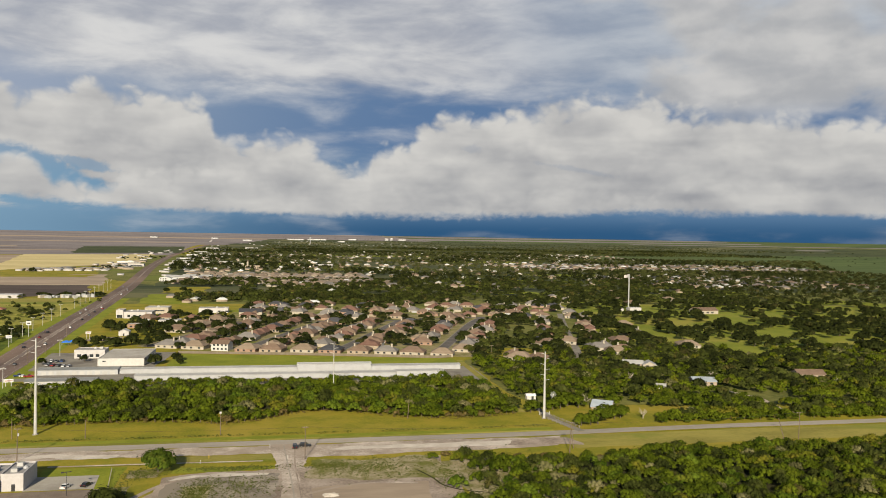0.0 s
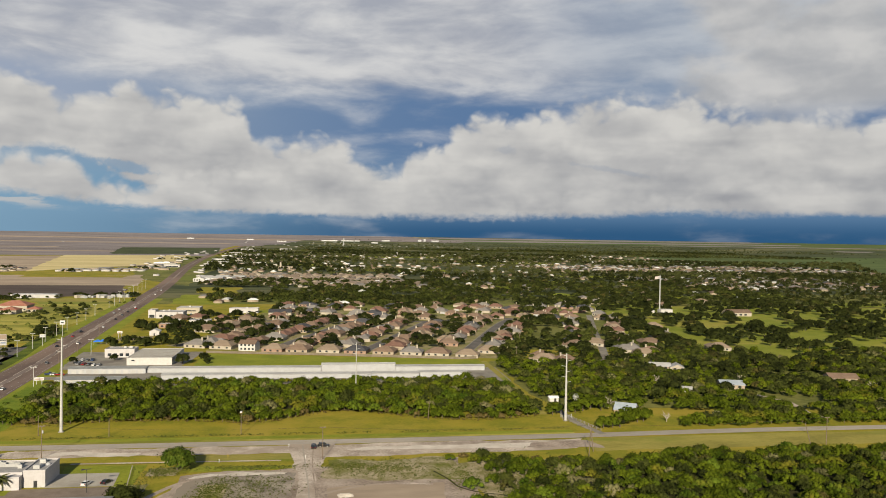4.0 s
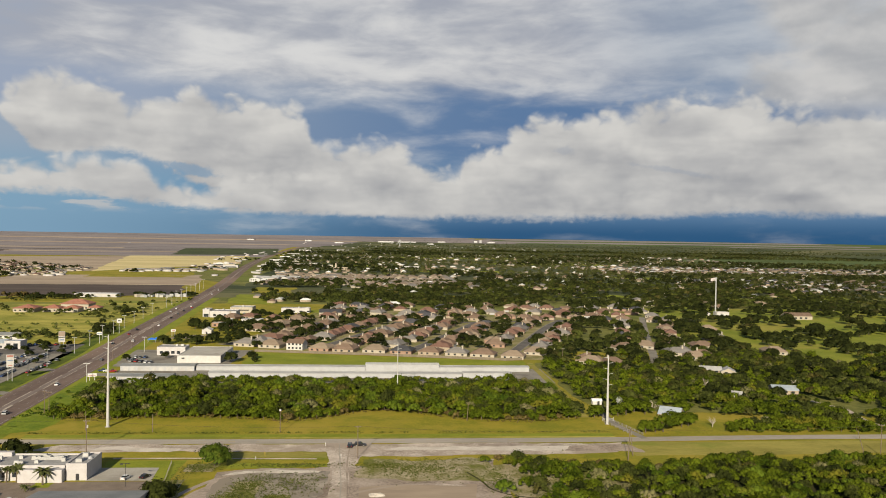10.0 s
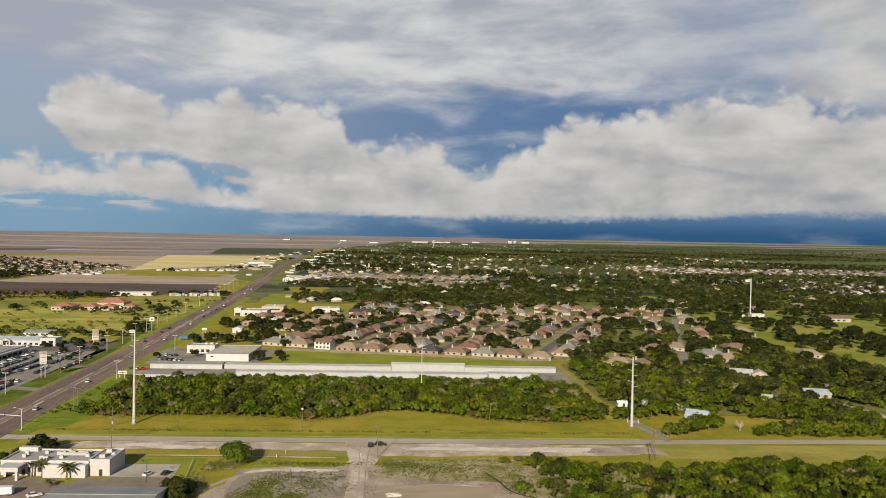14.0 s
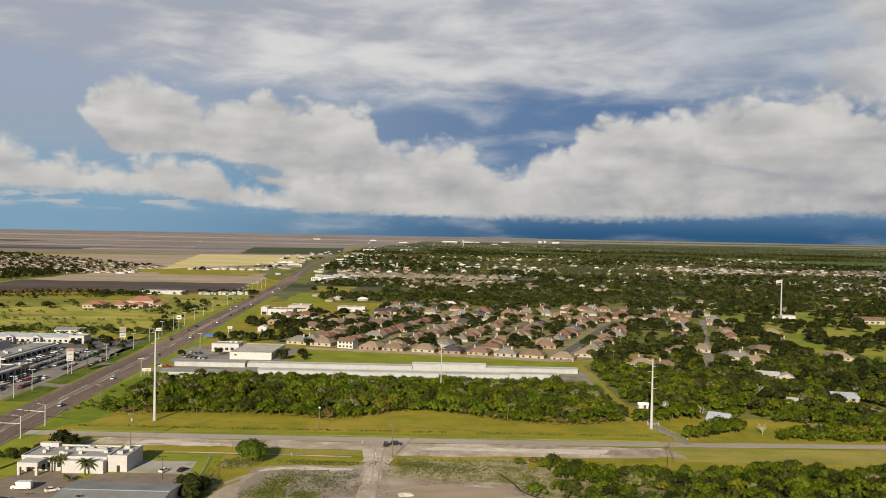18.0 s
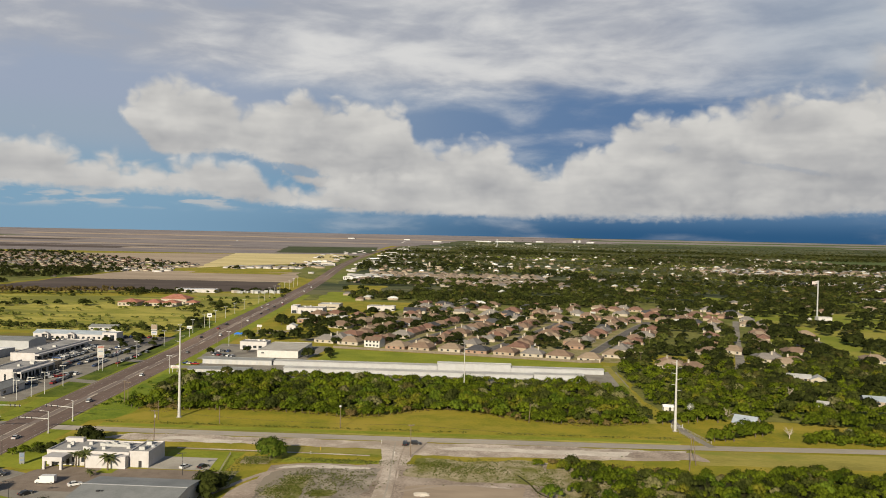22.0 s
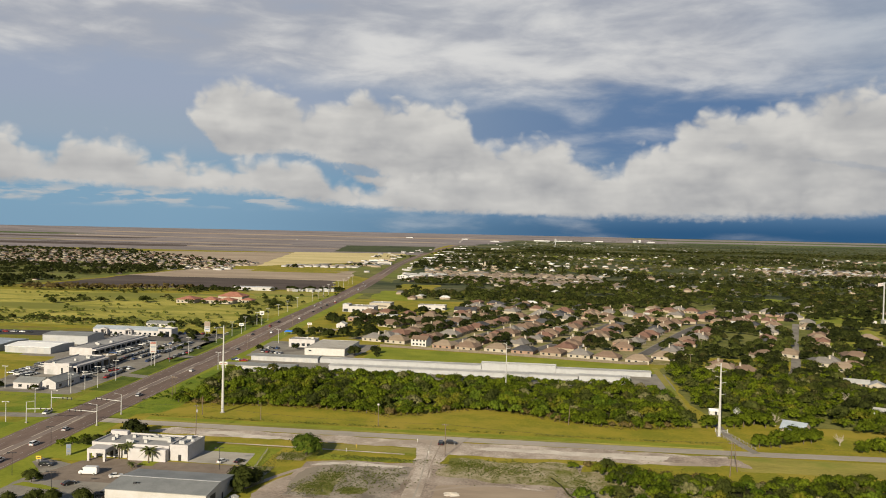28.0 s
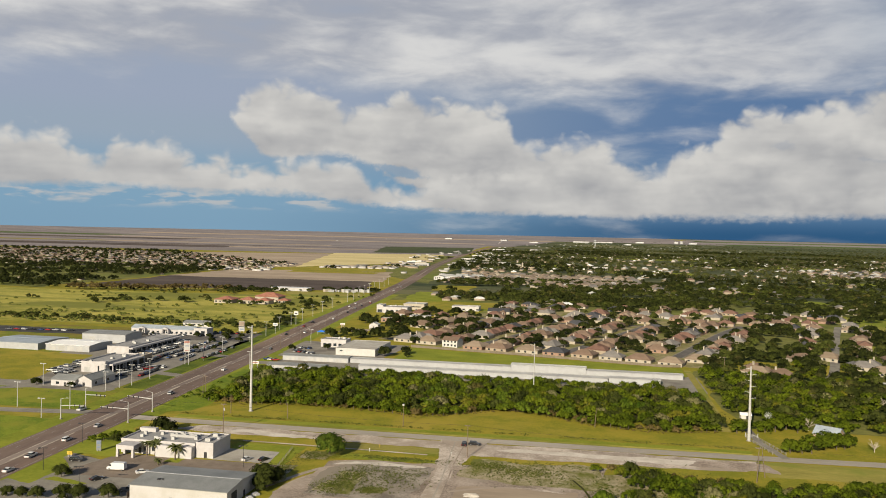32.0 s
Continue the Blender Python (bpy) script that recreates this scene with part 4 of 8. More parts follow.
def leaf_cloud(seed, width, height, base, clumps, leaves, size, core=True, full=None):
    """A crown: leaf blades over lumps of foliage round some boughs, with a dense heart. Vertices and triangles."""
    r = np.random.RandomState(seed)
    ang = np.arange(clumps) * 2.4 + r.uniform(-0.5, 0.5, clumps)
    rad = np.sqrt((np.arange(clumps) + r.uniform(0.2, 0.9, clumps)) / clumps) * width * 0.36
    low, span = (0.13, 0.55) if base < 0.45 else (0.26, 0.42)
    cz = base + (height - base) * (low + span * np.sqrt(1 - (rad / (width * 0.4)) ** 2) + r.uniform(-0.09, 0.09, clumps))
    cen = np.stack([rad * np.cos(ang), rad * np.sin(ang), cz], 1)
    full = size > 0.5 if full is None else full
    cr = width * (r.uniform(0.13, 0.24, clumps) if full else r.uniform(0.07, 0.21, clumps)) * (14 / clumps) ** 0.3
    mid = np.array([0, 0, base + 0.2 * (height - base)])
    per = max(3, leaves // clumps)
    vs, fs, n = [], [], 0
    for c, q in zip(cen, cr):
        d = r.normal(size=(per, 3))
        d[:, 2] = np.where(d[:, 2] < -0.4, -d[:, 2], d[:, 2])
        d /= np.linalg.norm(d, axis=1)[:, None]
        p = c + d * (q * r.uniform(0.75, 1.36, (per, 1))) * (1, 1, 0.85)
        out = p - mid
        out /= np.linalg.norm(out, axis=1)[:, None]
        nrm = 0.5 * d + 0.4 * out + r.normal(scale=0.13, size=(per, 3)) + (0, 0, 0.15)
        nrm /= np.linalg.norm(nrm, axis=1)[:, None]
        t = np.cross(nrm, r.normal(size=(per, 3)))
        t /= np.linalg.norm(t, axis=1)[:, None] + 1e-9
        b = np.cross(nrm, t)
        s = size * r.uniform(0.6, 1.3, (per, 1))
        vs.append(np.stack([p - t * s, p + t * s * 0.6 - b * s, p + t * s * 0.6 + b * s], 1).reshape(-1, 3))
        fs.append(n + np.arange(per * 3).reshape(-1, 3))
        n += per * 3
    if core:
        # a rounded dome inside each lump
        m = 5 if leaves > 60 else 4
        k = np.arange(m) * 2 * np.pi / m
        rings = ((0.62, 0.5, 0.0), (0.9, -0.3, math.pi / m)) if leaves > 60 else ((0.9, -0.3, 0.0),)
        dome = np.vstack([[(0, 0, 0.82)]] + [np.stack([w * np.cos(k + o), w * np.sin(k + o), np.full(m, h)], 1) for w, h, o in rings])
        i, j = np.arange(m), (np.arange(m) + 1) % m
        faces = [np.stack([0 * i, 1 + i, 1 + j], 1)]
        if len(rings) > 1:
            faces += [np.stack([1 + i, 1 + m + i, 1 + j], 1), np.stack([1 + j, 1 + m + i, 1 + m + j], 1)]
        faces = np.vstack(faces)
        for c, q in zip(cen, cr):
            vs.append(c + dome * q * (r.uniform(0.85, 1.05) if full else r.uniform(0.62, 0.85)))
            fs.append(n + faces)
            n += len(dome)
    return np.vstack(vs), np.vstack(fs), cen


def scatter_mesh(templates, x, y, turn, sx, sz, pick):
    """One mesh of many copies of the templates."""
    vs, fs, n = [], [], 0
    z = land_z(x, y)
    for k, (tv, tf, _) in enumerate(templates):
        idx = np.nonzero(pick == k)[0]
        if not len(idx):
            continue
        c, s = np.cos(turn[idx])[:, None], np.sin(turn[idx])[:, None]
        vx = (tv[None, :, 0] * c - tv[None, :, 1] * s) * sx[idx, None] + x[idx, None]
        vy = (tv[None, :, 0] * s + tv[None, :, 1] * c) * sx[idx, None] + y[idx, None]
        vz = tv[None, :, 2] * sz[idx, None] + z[idx, None]
        v = np.stack([vx, vy, vz], -1).reshape(-1, 3)
        f = (tf[None] + (np.arange(len(idx)) * len(tv))[:, None, None]).reshape(-1, tf.shape[1])
        vs.append(v)
        fs.append(f + n)
        n += len(v)
    return np.vstack(vs), np.vstack(fs)


def stuff_trees(name, pts, templates, material, label, lo=0.75, hi=1.25):
    pts = np.asarray(pts)
    m = len(pts)
    if not m:
        return
    x, y = drawn_in(pts[:, 0], pts[:, 1])
    s = rs.uniform(lo, hi, m) * np.hypot(x - CX, y - CY) / np.hypot(pts[:, 0] - CX, pts[:, 1] - CY)
    v, f = scatter_mesh(templates, x, y, rs.uniform(0, 6.28, m), s, s * rs.uniform(0.85, 1.15, m), rs.randint(0, len(templates), m))
    tagged(new(name, big_mesh(name, v, f, [material], True)), label, "trees", kind="stuff")


def mixed_thicket(p, where, hi):
    q = rs.rand(len(p))
    for sel, leaf, lab in ((q < 0.05, LEAF_PALE, "pale dry trees in a thicket "), ((q >= 0.05) & (q < 0.17), LEAF_FRESH, "fresh green trees in a thicket "), ((q >= 0.17) & (q < 0.44), LEAF_MID, "dark olive trees in a thicket "), (q >= 0.44, LEAF_WOOD, "dense low green thicket ")):
        stuff_trees("thicket", p[sel], THICKET, leaf, lab + where, 0.58, hi)


def trunk_shape(height, width, boughs, seed, lean=0.04):
    r = np.random.RandomState(seed)
    s = Shape()
    fork = Vector((lean * height, 0, height * 0.38))
    s.rod((0, 0, -0.1), fork, 0.035 * height, 0.022 * height, 6)
    for c in boughs:
        s.rod(fork, Vector(c), 0.016 * height, 0.006 * height, 4)
    return s


def tree_model(name, label, height, width, base, clumps, leaves, size, seed, leaf_mat, group="", full=None):
    ob = thing(name, label, "tree", (0, 0, -500), group=group)
    v, f, cen = leaf_cloud(seed, width, height, base, clumps, leaves, size, True, full)
    crown = new("crown", big_mesh("crown", v, f, [leaf_mat], True))
    crown.parent = ob
    part("trunk", trunk_shape(height, width, cen[:6 if height > 4 else 0], seed), BARK, ob)
    return ob


def place(model, x, y, turn=0.0, scale=1.0, z=None, first=set()):
    """The model itself at its first place, copies after that."""
    model.scale = (1, 1, 1)
    x, y = (float(q) for q in drawn_in(x, y))
    m = pose(x, y, float(land_z(x, y)) if z is None else z, 0, 0, turn) @ Matrix.Scale(scale, 4)
    if model.name not in first:
        first.add(model.name)
        model.matrix_basis = m
        return model
    ob = copy_thing(model, m)
    return ob


def in_box(p, boxes):
    hit = np.zeros(len(p), bool)
    for x0, x1, y0, y1 in boxes:
        hit |= (p[:, 0] > x0) & (p[:, 0] < x1) & (p[:, 1] > y0) & (p[:, 1] < y1)
    return hit


def near_line(p, line, gap):
    q = dense(line, 6.0)
    hit = np.zeros(len(p), bool)
    for a in range(0, len(q), 200):
        d = np.hypot(p[:, None, 0] - q[None, a:a + 200, 0], p[:, None, 1] - q[None, a:a + 200, 1]).min(1)
        hit |= d < gap
    return hit


def off_fairways(p, gap):
    """Which places lie clear of the fairways."""
    hit = np.zeros(len(p), bool)
    for line in FAIRWAYS:
        hit |= near_line(p, line, gap)
    return ~hit


def spread(x0, x1, y0, y1, step, shift=0.42, slope=0.0):
    """Places on a loose grid."""
    x, y = np.meshgrid(np.arange(x0, x1, step), np.arange(y0, y1, step))
    p = np.stack([x.ravel(), y.ravel()], 1) + rs.uniform(-shift * step, shift * step, (x.size, 2))
    return p


THICKET = [leaf_cloud(s, w, h, b, c + 6, 400, 0.29) for s, w, h, b, c in ((1, 9.0, 6.0, 0.3, 12), (2, 10.2, 6.6, 0.4, 13), (3, 7.6, 5.2, 0.2, 11), (4, 8.2, 7.0, 0.4, 12), (5, 11.0, 6.2, 0.3, 14))]
WOODS = [leaf_cloud(s, w, h, b, c + 2, 250, 0.36) for s, w, h, b, c in ((6, 8.6, 6.0, 0.2, 13), (7, 10.0, 6.6, 0.3, 14), (8, 7.4, 5.2, 0.2, 12), (9, 8.2, 7.0, 0.3, 13))]
OAK = [leaf_cloud(s, w, h, b, c, 190, 0.58) for s, w, h, b, c in ((11, 10.5, 7.6, 0.3, 12), (12, 12.5, 8.2, 0.4, 13), (13, 8.5, 7.2, 0.3, 11), (14, 9.5, 8.8, 0.4, 12))]
MID_OAK = [leaf_cloud(s, w, h, 0.4, c + 2, 62, 0.95) for s, w, h, c in ((15, 10.5, 7.4, 6), (16, 12.5, 8.0, 6), (17, 8.5, 7.2, 5))]
FAR_OAK = [leaf_cloud(s, w, h, 0.2, c, 16, 1.3, True) for s, w, h, c in ((21, 12, 7.6, 4), (22, 14, 8.2, 5), (23, 10, 7.0, 4))]

# thicket north of the field, with its nearest trees as things
mesquite = [tree_model("mesquite_tree", "low green mesquite tree at the edge of a thicket", h, w, b, c + 4, 330, 0.42, s, LEAF_WOOD, "thicket edge trees")
            for s, w, h, b, c in ((31, 7.0, 5.2, 0.05, 9), (32, 8.0, 5.9, 0.05, 10), (33, 6.0, 4.6, 0.05, 8))]
brush = [tree_model("brush", "browning leafy brush at the edge of a thicket", h, w, 0.1, c + 3, 200, 0.36, s, LEAF_BROWN, "thicket edge trees") for s, w, h, c in ((41, 5.0, 3.0, 6), (42, 6.4, 3.6, 7))]
edge_n = 0
for x in np.arange(-140, 112, 4.2):
    xx, yy = x + rs.uniform(-1.2, 1.2), 389 + 6 * math.sin(x * 0.06) * (1 if x > -60 else 0.4) + (14 if -30 < x < 45 else 0) * math.exp(-((x - 8) / 26) ** 2) + rs.uniform(-1.5, 1.5)
    place((brush if rs.rand() < 0.3 else mesquite)[rs.randint(2)], xx, yy, rs.uniform(0, 360), rs.uniform(0.75, 1.15))
p = spread(-142, 109, 392, 482, 5.3, 0.5)
p = p[rs.rand(len(p)) < 0.9]
p = p[~((p[:, 1] < 405) & (np.abs(p[:, 0] - 8) < 30) & (p[:, 1] < 404 - np.abs(p[:, 0] - 8) * 0.4)) & ~(p[:, 1] > 475 + 6 * np.sin(p[:, 0] * 0.1))]
p = p[~((p[:, 0] < -118) & (p[:, 1] < 420 - (p[:, 0] + 142) * 0.3) & (rs.rand(len(p)) < 0.5))]
mixed_thicket(p, "of mesquite trees", 1.2)
for x, y in ((12, 441), (16, 438), (20.5, 442), (25, 439), (29, 442), (22, 436)):
    place(mesquite[rs.randint(3)], x, y, rs.uniform(0, 360), rs.uniform(1.5, 1.7))
rc = np.random.RandomState(41)
p = np.stack([rc.uniform(-140, 106, 150), rc.uniform(477, 488, 150)], 1)
stuff_trees("thicket_back_trees", p, THICKET, LEAF_WOOD, "low green trees at the back of a thicket", 0.42, 0.66)
p = np.stack([rc.uniform(-160, -136, 70), rc.uniform(385, 478, 70)], 1)
p = p[p[:, 0] > -166 + 0.1 * (p[:, 1] - 385) + 10 * rc.rand(len(p))]
stuff_trees("corner_weeds", p, THICKET, LEAF_FRESH, "low fresh green brush beside the highway", 0.16, 0.42)
# thicket south of the county road
p = spread(46, 300, 236, 322, 4.9, 0.5)
rim = 310 - 10 * np.exp(-((p[:, 0] - 112) / 14) ** 2) + 4 * np.sin(p[:, 0] * 0.13)
west = 62 + 10 * np.sin(p[:, 1] * 0.09) - (p[:, 1] - 300).clip(-60, 10) * 0.15
p = p[(p[:, 1] < rim) & (p[:, 0] > west - 8) & (rs.rand(len(p)) < np.clip((p[:, 0] - 56) / 24, 0.35, 1) + 0.4 * (p[:, 1] > 300))]
mixed_thicket(p, "beside a dirt lot", 0.92)
for k in range(46):
    x = 60 + k * 5.6
    place((brush if rs.rand() < 0.25 else mesquite)[rs.randint(2)], x, 310 - 10 * math.exp(-((x - 112) / 14) ** 2) + 4 * math.sin(x * 0.13) + rs.uniform(-1, 2), rs.uniform(0, 360), rs.uniform(0.6, 0.95))
# woods east of the alley
HOMES_EAST = [(142, 174, 350, 412), (219, 248, 501, 530), (236, 256, 439, 462), (206, 217, 429, 445), (317, 343, 455, 480), (176, 200, 374, 392), (262, 280, 400, 420), (300, 330, 480, 500), (190, 206, 440, 452), (122, 130, 350, 400), (128, 140, 396, 410), (118, 184, 350, 404), (116, 134, 400, 426), (164, 182, 542, 560), (150, 168, 548, 566), (226, 248, 570, 612)]
p = spread(123, 520, 364, 600, 5.7, 0.5)
p = p[rs.rand(len(p)) < 0.9]
p = p[~in_box(p, HOMES_EAST) & ~near_line(p, STREETS["E"], 7) & ~near_line(p, [(258, 357), (250, 372), (262, 415), (250, 436)], 5) & ~((p[:, 0] > 335) & (p[:, 1] > 540) & (rs.rand(len(p)) < 0.6))]
p = p[~((p[:, 0] < 190) & (p[:, 1] > 545)) & off_fairways(p, 17)]
p = p[~((p[:, 1] < 374) & (p[:, 0] < 180))]
a = rs.rand(len(p)) < 0.62 + 0.33 * ((p[:, 1] < 440) | (p[:, 0] < 200))
b = rs.rand(len(p)) < 0.84
c = rs.rand(len(p)) < 0.09
stuff_trees("woods", p[a & c], WOODS, LEAF_PALE, "pale dry olive trees among green woods", 0.5, 1.1)
a &= ~c
stuff_trees("woods", p[a & b], WOODS, LEAF_WOOD, "mixed green woods between scattered houses", 0.55, 1.1)
stuff_trees("woods", p[a & ~b], WOODS, LEAF_MID, "darker green woods between scattered houses", 0.55, 1.2)
b = rs.rand(len(p)) < 0.5
stuff_trees("oak_woods", p[~a & b], OAK, LEAF_TOWN, "dark live oaks among mixed woods", 0.6, 0.95)
stuff_trees("oak_woods", p[~a & ~b], OAK, LEAF_MID, "green trees among mixed woods", 0.6, 0.95)
for k in range(34):
    x = 176 + k * 7.5
    place(mesquite[rs.randint(3)], x, 361.5 + 0.02 * (x - 176) + rs.uniform(-1.5, 2.5), rs.uniform(0, 360), rs.uniform(0.8, 1.2))
re = np.random.RandomState(63)
p = np.stack([re.uniform(178, 430, 130), re.uniform(363, 376, 130)], 1)
p = p[~near_line(p, [(258, 357), (250, 372), (262, 415), (250, 436)], 5)]
stuff_trees("woods", p, WOODS, LEAF_WOOD, "low green woods behind a road verge", 0.5, 1.0)
p = np.stack([re.uniform(174, 430, 150), re.uniform(358.5, 362.5, 150)], 1)
p[:, 1] += 0.02 * (p[:, 0] - 176)
p = p[~near_line(p, [(258, 357), (250, 372), (262, 415), (250, 436)], 5)]
stuff_trees("verge_brush", p, WOODS, LEAF_WOOD, "low green brush at the foot of roadside trees", 0.22, 0.5)
for x, y in ((134, 360), (139, 361), (143, 362), (137, 365), (150, 370), (155, 371), (159, 373), (152, 375), (157, 378), (162, 377), (118, 390), (121, 393), (146, 398), (142, 403), (147, 405), (166, 400), (170, 404), (138, 412), (131, 394), (136, 397), (128, 396)):
    place(mesquite[rs.randint(3)], x, y, rs.uniform(0, 360), rs.uniform(1.15, 1.6))

p = spread(195, 300, 552, 700, 9.5)
p = p[~near_line(p, STREETS["E"], 7) & ~in_box(p, [(225, 262, 570, 612), (262, 282, 630, 650), (296, 314, 680, 700), (193, 213, 618, 638), (216, 234, 632, 648), (200, 268, 552, 566)]) & (rs.rand(len(p)) < 0.85)]
b = rs.rand(len(p)) < 0.5
stuff_trees("yard_trees", p[b], OAK, LEAF_TOWN, "dark live oaks between scattered homes", 0.6, 1.1)
stuff_trees("yard_trees", p[~b], OAK, LEAF_MID, "green trees between scattered homes", 0.5, 1.0)
p = spread(128, 198, 548, 645, 8.5)
p = p[~near_line(p, STREETS["A"], 26) & ~in_box(p, [(142, 184, 540, 562), (180, 212, 615, 640), (160, 182, 590, 610)])]
p = p[rs.rand(len(p)) < 0.8]
b = rs.rand(len(p)) < 0.5
stuff_trees("oak_woods", p[b], OAK, LEAF_TOWN, "dark live oaks behind a thicket", 0.5, 1.0)
stuff_trees("oak_woods", p[~b], OAK, LEAF_MID, "green yard trees behind a thicket", 0.45, 0.9)

# oaks as things: yards, park, streets
oak = [tree_model("oak_tree", "dark green spreading live oak", h, w, b - 0.4, c + 3, 260, 0.7, s, LEAF_TOWN, "town oaks") for s, w, h, b, c in ((51, 11, 7.8, 0.6, 11), (52, 13, 8.4, 0.7, 13), (53, 9, 7.2, 0.55, 10))]
bush = tree_model("round_bush_tree", "bright green bushy tree on a grass verge", 6.2, 9.5, 0.1, 16, 1300, 0.3, 61, LEAF_BUSH, full=True)
for k in range(7):
    place(mesquite[rs.randint(3)], -149 + 3.4 * k, 301 + 3.6 * k + rs.uniform(-1, 1), rs.uniform(0, 360), rs.uniform(0.55, 0.85))
place(bush, -49.7, 309, 20, 1.5)
yard = tree_model("yard_tree", "small leafy green tree beside a car park", 4.8, 7.0, 0.1, 12, 700, 0.3, 62, LEAF_MID, "car park trees", True)
for x, y, s in ((-131.5, 258.5, 1.0), (-136, 237.5, 0.7), (-130.5, 237, 0.75), (-125, 237.5, 0.85), (-117, 239.5, 1.0), (-112, 240.5, 1.0), (-103, 243, 1.05), (-60, 269, 1.6), (-57, 273, 1.1), (-58, 263, 1.2), (-138, 309, 0.8), (-134, 314, 0.9), (-141, 306, 0.7)):
    place(yard, x, y, rs.uniform(0, 360), s)
for x, y, s in ((-131, 324, 1.0), (-126, 323, 0.8)):
    place(oak[2], x, y, rs.uniform(0, 360), s)
for x, y, s in ((-140, 572, 0.7), (-92, 556, 0.7), (-80, 570, 0.8), (-76, 556, 0.55), (-160, 640, 0.8), (-163, 560, 0.7), (-135, 640, 1.0), (-125, 650, 1.1), (-112, 640, 0.9), (-103, 660, 1.0), (-95, 650, 0.8), (-128, 668, 1.0), (-150, 735, 1.1), (-160, 742, 1.0), (-165, 760, 1.2),
                (-112, 742, 1.2), (-100, 745, 1.0), (-92, 742, 1.1), (-84, 740, 1.0), (-60, 745, 1.3), (-70, 750, 1.0), (-120, 740, 0.8), (-182, 1190, 1.0), (-160, 1200, 1.1), (-150, 1190, 0.9), (-240, 410, 0.6), (-226, 396, 0.5), (-250, 400, 0.5),
                (-262, 606, 0.5), (-300, 605, 0.4), (-248, 600, 0.55), (-240, 612, 0.5), (-232, 598, 0.55), (-226, 612, 0.5), (-236, 580, 0.5), (-222, 566, 0.45), (-228, 540, 0.45), (-218, 548, 0.4), (-244, 626, 0.6), (-228, 630, 0.6), (-252, 634, 0.6), (-218, 590, 0.5), (-232, 700, 1.0), (-225, 712, 1.1), (-238, 722, 1.0), (-220, 690, 0.7)):
    place(oak[rs.randint(3)], x, y, rs.uniform(0, 360), s)
park = np.vstack([spread(300, 780, 600, 1000, 34, 0.48), spread(420, 900, 560, 760, 30, 0.48)])
park = park[~in_box(park, [(380, 430, 880, 930), (465, 500, 870, 895)]) & ~near_line(park, STREETS["E"], 22) & (park[:, 1] > 560) & off_fairways(park, 15)]
for x, y in park[rs.rand(len(park)) < 0.6][:150]:
    for _ in range(1 + (rs.rand() < 0.45)):
        place(oak[rs.randint(3)], x + rs.uniform(-6, 6), y + rs.uniform(-5, 5), rs.uniform(0, 360), rs.uniform(0.8, 1.4))
rg = np.random.RandomState(52)
for x, y in ((356, 732), (351, 691), (379, 705), (373, 679), (386, 685), (374, 655), (374, 632), (394, 644), (375, 611), (459, 723), (379, 592), (398, 612), (408, 612), (429, 721), (414, 735), (444, 646), (389, 573), (323, 546), (348, 546), (362, 700), (344, 716), (420, 690), (402, 660), (418, 628)):
    place(oak[rg.randint(3)], x + rg.uniform(-3, 3), y + rg.uniform(-3, 3), rg.uniform(0, 360), rg.uniform(0.75, 1.1))
p = np.vstack([spread(300, 900, 600, 1000, 15, 0.48), spread(330, 620, 560, 640, 16, 0.48)])
lump = np.array([noise.noise(Vector((a / 60, b / 60, 3.3))) for a, b in p])
p = p[(lump > 0.0) & off_fairways(p, 14) & ~near_line(p, STREETS["E"], 10) & ~in_box(p, [(380, 430, 890, 930), (460, 500, 865, 895)])]
stuff_trees("park_trees", p, OAK, LEAF_TOWN, "groups of dark oaks on a park lawn", 0.7, 1.3)


